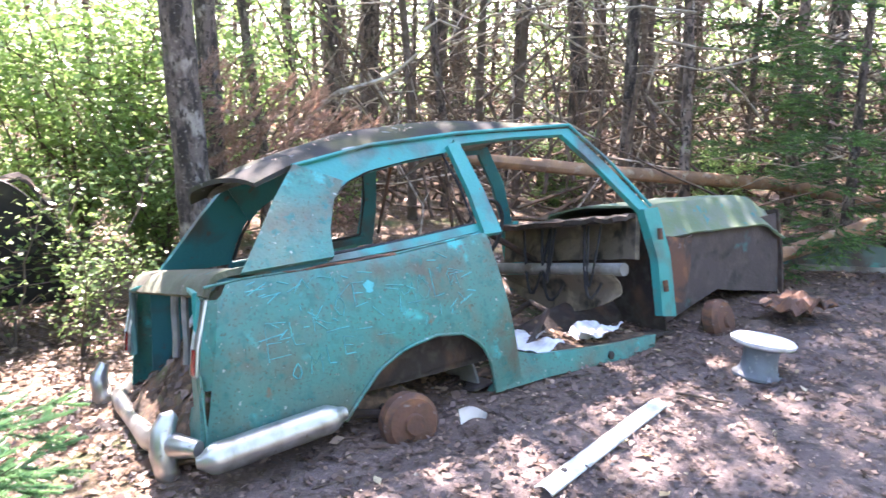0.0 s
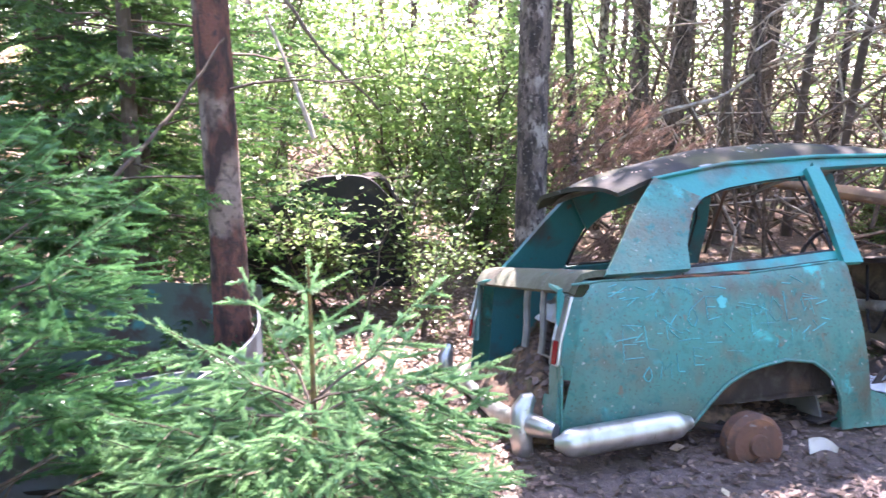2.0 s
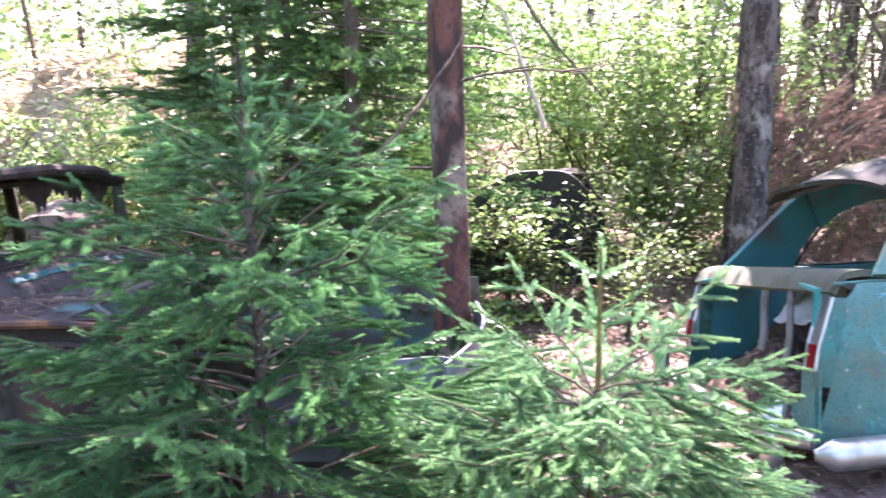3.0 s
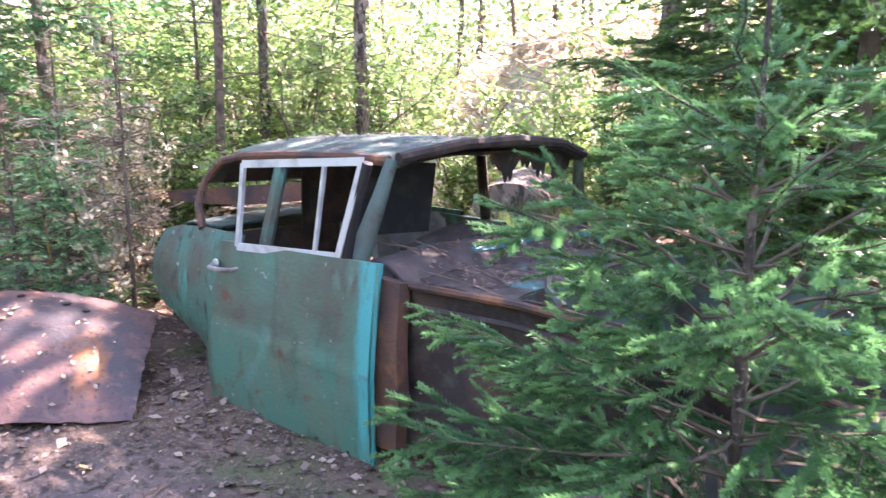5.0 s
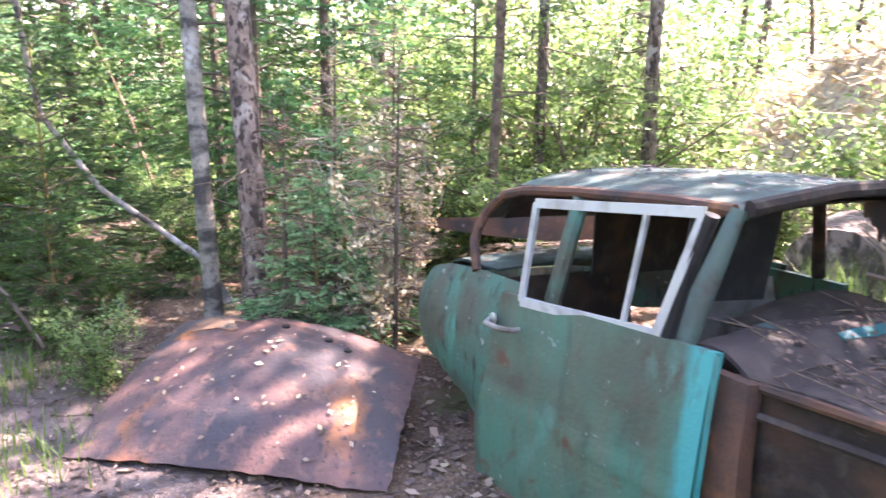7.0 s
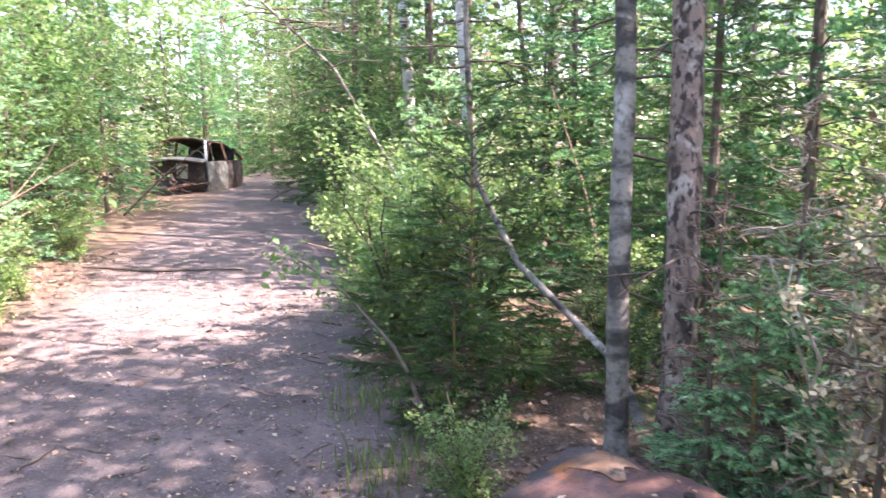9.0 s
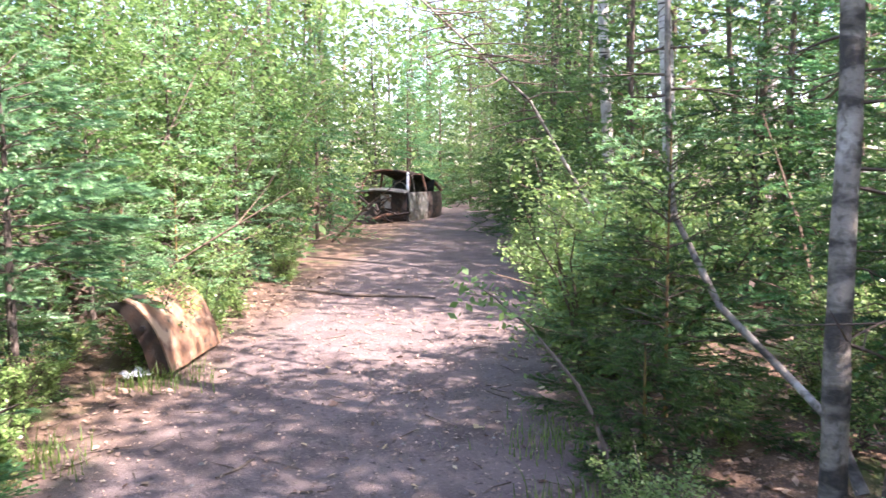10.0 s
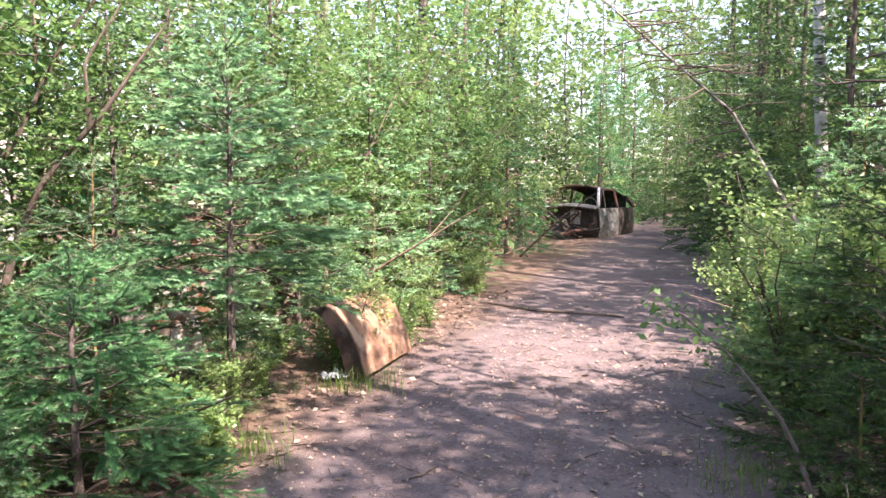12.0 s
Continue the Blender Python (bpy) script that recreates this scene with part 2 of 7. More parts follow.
def ground_material():
    m, nt, bs = nodes_of("forest_floor")
    geo = nt.nodes.new("ShaderNodeNewGeometry")
    pos = geo.outputs["Position"]
    dot = nt.nodes.new("ShaderNodeVectorMath")
    dot.operation = "DOT_PRODUCT"
    dot.inputs[1].default_value = (-0.629, 0.777, 0)
    nt.links.new(pos, dot.inputs[0])
    wob = noise_ramp(nt, 0.9, 0, 1, 4, 0, pos)
    add = nt.nodes.new("ShaderNodeMath")
    add.operation = "MULTIPLY_ADD"
    add.inputs[1].default_value = 1.1
    nt.links.new(wob, add.inputs[0])
    nt.links.new(dot.outputs["Value"], add.inputs[2])
    c = nt.nodes.new("ShaderNodeMath")
    c.operation = "SUBTRACT"
    c.inputs[1].default_value = 1.45
    nt.links.new(add.outputs[0], c.inputs[0])
    ab = nt.nodes.new("ShaderNodeMath")
    ab.operation = "ABSOLUTE"
    nt.links.new(c.outputs[0], ab.inputs[0])
    edge = nt.nodes.new("ShaderNodeMapRange")
    edge.inputs["From Min"].default_value, edge.inputs["From Max"].default_value = 1.0, 1.7
    nt.links.new(ab.outputs[0], edge.inputs["Value"])
    dirt = mix(nt, noise_ramp(nt, 3.2, 0.35, 0.65, 8, 0, pos), (0.095, 0.070, 0.064), (0.155, 0.120, 0.110))
    dirt = mix(nt, noise_ramp(nt, 42, 0.55, 0.75, 8, 0, pos), dirt, (0.24, 0.185, 0.165))
    dirt = mix(nt, noise_ramp(nt, 25, 0.58, 0.72, 8, 0, pos), dirt, (0.045, 0.033, 0.027))
    wood = mix(nt, noise_ramp(nt, 5, 0.4, 0.6, 8, 0, pos), (0.075, 0.048, 0.032), (0.15, 0.095, 0.06))
    wood = mix(nt, noise_ramp(nt, 60, 0.52, 0.66, 8, 0, pos), wood, (0.25, 0.16, 0.105))
    wood = mix(nt, noise_ramp(nt, 1.3, 0.56, 0.68, 5, 0, pos), wood, (0.07, 0.10, 0.03))
    nt.links.new(mix(nt, edge.outputs[0], dirt, wood), bs.inputs["Base Color"])
    bs.inputs["Roughness"].default_value = 0.95
    bump(nt, bs, noise_ramp(nt, 90, 0.2, 0.8, 10, 0, pos), 0.55, 0.02)
    return m


def door_paint():
    """Green paint with a brown film above the crease and bare streaks."""
    m, nt, bs = nodes_of("door_paint")
    tc = nt.nodes.new("ShaderNodeTexCoord")
    sp = nt.nodes.new("ShaderNodeSeparateXYZ")
    nt.links.new(tc.outputs["Object"], sp.inputs[0])
    up = nt.nodes.new("ShaderNodeMapRange")
    up.inputs["From Min"].default_value, up.inputs["From Max"].default_value = -0.36, -0.28
    nt.links.new(sp.outputs["Z"], up.inputs["Value"])
    film = nt.nodes.new("ShaderNodeMath")
    film.operation = "MULTIPLY"
    nt.links.new(up.outputs[0], film.inputs[0])
    nt.links.new(noise_ramp(nt, 3.5, 0.34, 0.62, 8, 0.4), film.inputs[1])
    col = mix(nt, noise_ramp(nt, 6, 0.40, 0.65, 8, 0.3, stretch=(2.5, 2.5, 0.5)), (0.060, 0.185, 0.130), (0.11, 0.165, 0.115))
    col = mix(nt, film.outputs[0], col, (0.082, 0.082, 0.060))
    col = mix(nt, noise_ramp(nt, 5, 0.58, 0.70, 8, 0.3, stretch=(1.0, 1.0, 0.6)), col, (0.10, 0.27, 0.22))
    col = mix(nt, noise_ramp(nt, 7, 0.52, 0.74, 8, 0.6, stretch=(1.4, 1.4, 0.6)), col, (0.055, 0.085, 0.060))
    col = mix(nt, noise_ramp(nt, 30, 0.67, 0.74), col, (0.24, 0.30, 0.26))
    front = nt.nodes.new("ShaderNodeMapRange")
    front.inputs["From Min"].default_value, front.inputs["From Max"].default_value = 0.06, 0.10
    nt.links.new(sp.outputs["X"], front.inputs["Value"])
    worn = nt.nodes.new("ShaderNodeMath")
    worn.operation = "MULTIPLY"
    nt.links.new(front.outputs[0], worn.inputs[0])
    nt.links.new(noise_ramp(nt, 7, 0.36, 0.52, 8, 0.4, stretch=(2.5, 2.5, 0.6)), worn.inputs[1])
    col = mix(nt, worn.outputs[0], col, (0.03, 0.34, 0.32))
    col = mix(nt, noise_ramp(nt, 12, 0.62, 0.74), col, (0.13, 0.07, 0.045))
    nt.links.new(col, bs.inputs["Base Color"])
    bs.inputs["Roughness"].default_value = 0.5
    bump(nt, bs, noise_ramp(nt, 60, 0.2, 0.8), 0.3, 0.004)
    return m


DOORPAINT = door_paint()
GROUND = ground_material()

# ---- mesh helpers ----
def mesh_of(name, verts, faces, mat, smooth=True):
    me = bpy.data.meshes.new(name)
    me.from_pydata([tuple(v) for v in verts], [], faces)
    me.materials.append(mat)
    if smooth:
        me.shade_smooth()
        me.set_sharp_from_angle(angle=radians(38))
    me.update()
    return me


def tri_mesh(name, verts, nper, mat, tone=None):
    """A mesh of loose triangles or quads, nper corners each, from an array of corners."""
    v = np.asarray(verts, dtype=np.float32).reshape(-1, 3)
    n = len(v) // nper
    me = bpy.data.meshes.new(name)
    me.vertices.add(n * nper)
    me.vertices.foreach_set("co", v.ravel())
    me.loops.add(n * nper)
    me.loops.foreach_set("vertex_index", np.arange(n * nper, dtype=np.int32))
    me.polygons.add(n)
    me.polygons.foreach_set("loop_start", np.arange(0, n * nper, nper, dtype=np.int32))
    me.update(calc_edges=True)
    me.materials.append(mat)
    if tone is not None:
        me.attributes.new("tone", "FLOAT", "POINT").data.foreach_set("value", np.repeat(np.asarray(tone, dtype=np.float32), nper))
    return me


def thing(name, place, label, category, group="", kind="", m=None):
    e = new(name)
    e.matrix_world = m if m is not None else Matrix.Translation(place)
    return tagged(e, label, category, group, kind)


def part(name, me, parent, label="", m=None):
    ob = new(name, me)
    ob.parent = parent
    if m is not None:
        ob.matrix_basis = m
    if label:
        ob["label"] = label
    return ob


def sheet_data(fn, nu, nv, thick):
    """A curved sheet with thickness: fn(u, v) gives its outer face for u and v from 0 to 1."""
    P = np.array([[fn(i / nu, j / nv) for j in range(nv + 1)] for i in range(nu + 1)], dtype=float)
    du, dv = np.gradient(P, axis=0), np.gradient(P, axis=1)
    N = np.cross(du, dv)
    N /= np.linalg.norm(N, axis=2, keepdims=True) + 1e-9
    Q = P - N * thick
    W = nv + 1
    verts = np.concatenate([P.reshape(-1, 3), Q.reshape(-1, 3)])
    o = len(verts) // 2
    faces = []
    for i in range(nu):
        for j in range(nv):
            a, b, c, d = i * W + j, (i + 1) * W + j, (i + 1) * W + j + 1, i * W + j + 1
            faces += [(a, b, c, d), (o + d, o + c, o + b, o + a)]
    rim = [(i, 0) for i in range(nu)] + [(nu, j) for j in range(nv)] + [(i, nv) for i in range(nu, 0, -1)] + [(0, j) for j in range(nv, 0, -1)]
    idx = [i * W + j for i, j in rim]
    for a, b in zip(idx, idx[1:] + idx[:1]):
        faces.append((b, a, o + a, o + b))
    return verts, faces


def sheet(name, fn, nu, nv, thick, mat):
    return mesh_of(name, *sheet_data(fn, nu, nv, thick), mat)


def along(pts, u):
    """The point at the share u of the length of a polyline."""
    p = np.asarray(pts, dtype=float)
    d = np.r_[0, np.cumsum(np.linalg.norm(np.diff(p, axis=0), axis=1))]
    s = u * d[-1]
    return np.array([np.interp(s, d, p[:, k]) for k in range(p.shape[1])])


def ruled(name, a, b, thick, mat, nu=14, nv=3, rough=0.0):
    def fn(u, v):
        p = along(a, u) * (1 - v) + along(b, u) * v
        return p + rough * np.array(noise.noise_vector(Vector(p) * 5))
    return sheet(name, fn, nu, nv, thick, mat)


def tube_data(pts, radii, seg=8, cap=True, base=0):
    p = np.asarray(pts, dtype=float)
    n = len(p)
    r = np.broadcast_to(np.asarray(radii, dtype=float), (n,)) if np.ndim(radii) == 0 or len(radii) != n else np.asarray(radii, dtype=float)
    t = np.gradient(p, axis=0)
    t /= np.linalg.norm(t, axis=1, keepdims=True) + 1e-9
    ref = np.array([0, 0, 1.0]) if abs(t[:, 2]).mean() < 0.8 else np.array([1.0, 0, 0])
    verts, faces = [], []
    for i in range(n):
        a = np.cross(t[i], ref)
        a /= np.linalg.norm(a) + 1e-9
        b = np.cross(t[i], a)
        for k in range(seg):
            w = 2 * math.pi * k / seg
            verts.append(p[i] + r[i] * (a * math.cos(w) + b * math.sin(w)))
    for i in range(n - 1):
        for k in range(seg):
            k2 = (k + 1) % seg
            faces.append((base + i * seg + k, base + i * seg + k2, base + (i + 1) * seg + k2, base + (i + 1) * seg + k))
    if cap:
        faces.append(tuple(base + k for k in range(seg))[::-1])
        faces.append(tuple(base + (n - 1) * seg + k for k in range(seg)))
    return verts, faces


def tube(name, pts, radii, mat, seg=8):
    return mesh_of(name, *tube_data(pts, radii, seg), mat)


def tubes(name, rows, mat, seg=5):
    """Several tubes in one mesh: rows of points and radii."""
    V, F = [], []
    for pts, radii in rows:
        v, f = tube_data(pts, radii, seg, True, len(V))
        V += v
        F += f
    return mesh_of(name, V, F, mat)


def lathe(name, prof, mat, seg=24):
    """prof: rows of radius and height, turned round z."""
    V, F = [], []
    for r, z in prof:
        V += [(r * math.cos(2 * math.pi * k / seg), r * math.sin(2 * math.pi * k / seg), z) for k in range(seg)]
    for i in range(len(prof) - 1):
        F += [(i * seg + k, i * seg + (k + 1) % seg, (i + 1) * seg + (k + 1) % seg, (i + 1) * seg + k) for k in range(seg)]
    F.append(tuple(range(seg))[::-1])
    F.append(tuple((len(prof) - 1) * seg + k for k in range(seg)))
    return mesh_of(name, V, F, mat)


def smooth01(x):
    x = min(1.0, max(0.0, x))
    return x * x * (3 - 2 * x)


def ground_z(x, y):
    z = -0.12 * smooth01((-0.8 - x) / 1.0) + 0.05 * smooth01((-5.0 - x) / 2.0)
    z += 0.02 * noise.noise(Vector((x * 1.3, y * 1.3, 0))) + 0.010 * noise.noise(Vector((x * 5, y * 5, 3))) + 0.005 * noise.noise(Vector((x * 13, y * 13, 5)))
    far = max(0.0, math.hypot(x + 2, y - 1) - 9)
    z += 0.25 * smooth01(far / 12) * noise.noise(Vector((x * 0.12, y * 0.12, 7)))
    return z


# ---- ground ----
def ground_mesh():
    def axis(lo, hi, step, reach):
        a = list(np.arange(lo, hi + 1e-6, step))
        s = step
        while a[-1] < reach:
            s *= 1.35
            a.append(a[-1] + s)
        s = step
        while a[0] > -reach:
            s *= 1.35
            a.insert(0, a[0] - s)
        return a
    xs, ys = axis(-9, 4, 0.07, 400), axis(-7, 7, 0.07, 400)
    V = [(x, y, ground_z(x, y)) for x in xs for y in ys]
    n = len(ys)
    F = [(i * n + j, (i + 1) * n + j, (i + 1) * n + j + 1, i * n + j + 1) for i in range(len(xs) - 1) for j in range(n - 1)]
    return mesh_of("ground", V, F, GROUND)


ground = tagged(new("ground", ground_mesh()), "dark trodden earth path edged by brown leaf litter", "ground", kind="structure")

# ---- plants ----
def needles_on(rng, a, b, per_m, length, width, out, tone=0.3):
    """Needles round the twig from a to b, as thin triangles, lighter on this year's tip."""
    d = b - a
    L = np.linalg.norm(d)
    n = max(3, int(L * per_m))
    if L < 1e-4:
        return
    t = d / L
    s = rng.random(n)[:, None]
    side = rng.normal(size=(n, 3))
    side -= (side @ t)[:, None] * t
    side[:, 2] *= 0.6
    side /= np.linalg.norm(side, axis=1, keepdims=True) + 1e-9
    base = a + s * d
    ln = length * (0.7 + 0.6 * rng.random((n, 1))) * (1.1 - 0.45 * s)
    tip = base + (side * 0.75 + t * 0.7) * ln
    w = np.cross(side, t) * width * 0.5
    fresh = np.clip(tone + 0.10 * rng.normal() + 0.45 * (s[:, 0] > 1 - min(0.6, 0.055 / L)), 0, 1)
    out.append((np.stack([base - w, base + w, tip], axis=1), fresh))


def spruce_parts(seed, height, radius, whorls, per_whorl, per_m, length, width, lift=0.15, bare=0.0, shoots=True, leader=0.0, fine=0.10):
    """Corners of the needles of a spruce, the rows of its wood, and the tone of each needle."""
    rng = np.random.default_rng(seed)
    out, wood = [], []
    step = (height * (0.96 - leader) - bare) / whorls
    for w in range(whorls):
        for k in range(per_whorl):
            h = bare + step * (w + 0.35 * rng.random() + 0.45 * rng.normal() * (rng.random() < 0.4))
            h = min(max(h, 0.03), height * 0.95)
            share = min(1.0, max(0.0, 1 - (h - bare) / (height - bare)))
            az = 2 * math.pi * (k + rng.random() * 0.9) / per_whorl + w * 1.1
            L = radius * (share ** 0.75) * (0.55 + 0.6 * rng.random()) + 0.03
            dirv = np.array([math.cos(az), math.sin(az), 0])
            perp = np.array([-math.sin(az), math.cos(az), 0])
            steep = lift + 0.55 * (1 - share) + 0.16 * rng.normal()
            old = 0.12 + 0.30 * rng.random() + 0.15 * (1 - share)
            nseg = 5
            pts = [np.array([0, 0, h])]
            for q in range(1, nseg + 1):
                s = q / nseg
                pts.append(np.array([0, 0, h]) + dirv * L * s + np.array([0, 0, L * (steep * s - 0.38 * s * s * share + 0.10 * s ** 4)]) + perp * 0.05 * L * s * rng.normal() + rng.normal(size=3) * 0.02 * L)
            wood.append((pts, list(np.linspace(0.003 + 0.004 * L, 0.0015, nseg + 1))))
            for q in range(nseg):
                if q > 1 or L < 0.3:
                    needles_on(rng, pts[q], pts[q + 1], per_m, length, width, out, old)
            nside = max(2, int(L / fine)) if shoots else max(2, int(L / 0.16))
            for q in range(nside):
                for sg in (-1, 1):
                    if rng.random() < 0.14:
                        continue
                    s = 0.25 + 0.72 * (q + 0.8 * rng.random()) / nside
                    a = along(pts, s)
                    l2 = ((1 - s) * L * 0.60 + 0.055) * (0.7 + 0.5 * rng.random())
                    fwd = 0.55 + 0.35 * rng.random()
                    b = a + (dirv * fwd + perp * sg * (1.25 - fwd)) * l2 + np.array([0, 0, l2 * (0.18 * rng.normal() - 0.08)])
                    needles_on(rng, a, b, per_m, length, width, out, old)
                    if l2 > 0.11 and shoots:
                        wood.append(([a, (a + b) / 2, b], [0.003, 0.002, 0.001]))
                        for s2 in ((0.35, 0.65) if l2 > 0.18 else (0.5,)):
                            c = a + (b - a) * s2
                            for g2 in (-1, 1):
                                l3 = l2 * (1 - s2) * (0.55 + 0.4 * rng.random()) + 0.02
                                e = c + (dirv * (0.95 if g2 * sg > 0 else 0.45) + perp * sg * (0.25 if g2 > 0 else 0.9)) * l3 + np.array([0, 0, 0.12 * l3 * rng.normal()])
                                needles_on(rng, c, e, per_m, length, width, out, old)
    if leader:
        for hh, ll in ((0.90, 0.10), (0.80, 0.15)):
            for k in range(5):
                az = 1.257 * k + hh * 9
                a = np.array([0, 0, height * hh])
                needles_on(rng, a, a + np.array([math.cos(az) * ll, math.sin(az) * ll, ll * 0.5]), per_m, length, width, out, 0.45)
        needles_on(rng, np.array([0, 0, height * (1 - leader)]), np.array([0, 0, height]), per_m * 0.5, length, width, out, 0.5)
    needles_on(rng, np.array([0, 0, height * 0.93]), np.array([0, 0, height]), per_m, length, width, out, 0.5)
    return np.concatenate([o[0] for o in out]).reshape(-1, 3), wood, np.concatenate([o[1] for o in out])


def spruce(place, seed, height, radius, whorls=12, per_whorl=5, per_m=420, length=0.016, width=0.0028, mat=None, lift=0.15, bare=0.0, shoots=True,
           label="young green spruce with layered needle branches", trunk_r=0.012, leader=0.0, fine=0.10):
    corners, wood, tone = spruce_parts(seed, height, radius, whorls, per_whorl, per_m, length, width, lift, bare, shoots, leader, fine)
    e = thing("spruce_tree", place, label, "tree", "spruces in the wood")
    z = np.linspace(-0.05, height * 0.97, 7)
    part("trunk", tube("trunk", [(0.01 * math.sin(3 * q), 0.01 * math.cos(2 * q), q) for q in z], list(np.linspace(trunk_r, 0.004, 7)), STEMWOOD if trunk_r < 0.02 else BARK, 8), e)
    tagged(part("branch_work", tubes("branch_work", wood, DARKWOOD, 4), e), kind="stuff")
    tagged(part("needle_coat", tri_mesh("needle_coat", corners, 3, mat or SPRUCE, tone), e), kind="stuff")
    return e


def leaf_corners(rng, centres, size):
    """A folded leaf of four corners at each centre, turned at random, mostly lying flat."""
    n = len(centres)
    az = rng.random(n) * 2 * math.pi
    tilt = rng.normal(size=n) * 0.55
    d = np.stack([np.cos(az), np.sin(az), tilt], axis=1)
    d /= np.linalg.norm(d, axis=1, keepdims=True)
    up = np.tile([0, 0, 1.0], (n, 1)) + rng.normal(size=(n, 3)) * 0.45
    s = np.cross(d, up)
    s /= np.linalg.norm(s, axis=1, keepdims=True)
    ln = (size * (0.6 + 0.8 * rng.random(n)))[:, None]
    c = np.asarray(centres)
    return np.stack([c - d * ln * 0.5, c + s * ln * 0.30, c + d * ln * 0.5, c - s * ln * 0.30], axis=1).reshape(-1, 3)


def shrub_meshes(seed, height, spread, stems, leaves, leaf, mat, bark, low=0.15):
    """The wood and the leaves of a broad-leaved bush or sapling."""
    rng = np.random.default_rng(seed)
    wood, tips = [], []
    for k in range(stems):
        az, out = rng.random() * 6.28, spread * (0.3 + 0.7 * rng.random())
        top = height * (0.65 + 0.35 * rng.random())
        pts = [np.array([math.cos(az) * out * s ** 1.4, math.sin(az) * out * s ** 1.4, top * s - 0.04]) + rng.normal(size=3) * 0.03 * s * height for s in np.linspace(0, 1, 7)]
        wood.append((pts, list(np.linspace(0.006 + 0.005 * height, 0.003, 7))))
        for q in range(9):
            s = low + (1 - low) * rng.random()
            a = along(pts, s)
            l2 = spread * (0.25 + 0.5 * rng.random()) * (1.1 - 0.5 * s)
            w = rng.normal(size=3)
            w[2] = abs(w[2]) * 0.5
            w /= np.linalg.norm(w)
            b = a + w * l2
            wood.append(([a, (a + b) / 2 + rng.normal(size=3) * 0.02, b], [0.005, 0.004, 0.0015]))
            tips.append((a, b))
    per = max(3, leaves // len(tips))
    cs = []
    for a, b in tips:
        s = 0.15 + 0.9 * rng.random((per, 1))
        cs.append(a + (b - a) * s + rng.normal(size=(per, 3)) * 0.075 * spread)
    return tubes("stems", wood, bark, 4), tri_mesh("leaves", leaf_corners(rng, np.concatenate(cs), leaf), 4, mat)


def shrub(meshes, x, y, scale, turn, label="leafy green bush at the wood's edge", name="bush"):
    e = thing(name, None, label, "bush", "bushes in the wood", m=pose(x, y, ground_z(x, y), 0, 0, turn) @ Matrix.Scale(scale, 4))
    tagged(part("stem_work", meshes[0], e), kind="stuff")
    tagged(part("foliage", meshes[1], e), kind="stuff")
    return e


def trunk_points(h, lean, seed, wob=0.06):
    rng = np.random.default_rng(seed)
    n = 10
    off = np.cumsum(rng.normal(size=(n, 2)) * wob * h / 12, axis=0)
    off -= off[0]
    return [(lean[0] * s * h + off[i, 0], lean[1] * s * h + off[i, 1], h * s - 0.1) for i, s in enumerate(np.linspace(0, 1, n))]


def bark_trunk(name, pts, r0, r1, mat, seg=14):
    """A tapered trunk with uneven bark and a flared foot."""
    n = 60
    P = [along(pts, s) for s in np.linspace(0, 1, n)]
    R = [r1 + (r0 - r1) * (1 - s) + r0 * 0.5 * math.exp(-s * 40) for s in np.linspace(0, 1, n)]
    v, f = tube_data(P, R, seg)
    out = []
    for i, p in enumerate(v):
        c = P[i // seg]
        k = 1 + 0.13 * noise.noise(Vector((p[0] * 14, p[1] * 14, p[2] * 5))) + 0.08 * noise.noise(Vector((p[0] * 40, p[1] * 40, p[2] * 18)))
        out.append(c + (np.array(p) - c) * k)
    return mesh_of(name, out, f, mat)


def dead_twigs(seed, pts, lo, hi, count, length):
    rng = np.random.default_rng(seed)
    rows = []
    for k in range(count):
        s = lo + (hi - lo) * rng.random()
        a = along(pts, s)
        az = rng.random() * 6.28
        L = length * (0.4 + 0.8 * rng.random())
        d = np.array([math.cos(az), math.sin(az), -0.15 + 0.35 * rng.random()])
        q = [a + d * L * u + np.array([0, 0, -0.15 * L * u * u]) + rng.normal(size=3) * 0.03 * L for u in (0, 0.35, 0.7, 1)]
        rows.append((q, [0.009, 0.006, 0.004, 0.002]))
        for m in range(3):
            b = along(q, 0.3 + 0.6 * rng.random())
            e = b + (d + rng.normal(size=3) * 0.6) * L * 0.3
            rows.append(([b, (b + e) / 2, e], [0.004, 0.003, 0.0015]))
    return rows


def crown_corners(seed, pts, lo, hi, reach, leaves, leaf):
    """Leaf clumps round the upper part of a tall tree."""
    rng = np.random.default_rng(seed)
    cs = []
    for k in range(26):
        a = along(pts, lo + (hi - lo) * rng.random())
        w = rng.normal(size=3)
        w[2] *= 0.4
        b = a + w / np.linalg.norm(w) * reach * (0.4 + 0.7 * rng.random())
        m = leaves // 26
        cs.append(b + rng.normal(size=(m, 3)) * np.array([0.5, 0.5, 0.28]) * reach * 0.42)
    return leaf_corners(rng, np.concatenate(cs), leaf)


def tall_tree_meshes(seed, h, r, mat, leafmat, lean=(0, 0), crown=(0.5, 1.0), reach=1.6, leaves=1700, leaf=0.12, twigs=26):
    pts = trunk_points(h, lean, seed)
    t = bark_trunk("trunk", pts, r, r * 0.35, mat, 10)
    tw = tubes("dead_branches", dead_twigs(seed, pts, 0.05, 0.5, twigs, 0.9), DARKWOOD, 3)
    c = tri_mesh("crown", crown_corners(seed + 1, pts, crown[0], crown[1], reach, leaves, leaf), 4, leafmat)
    return t, tw, c


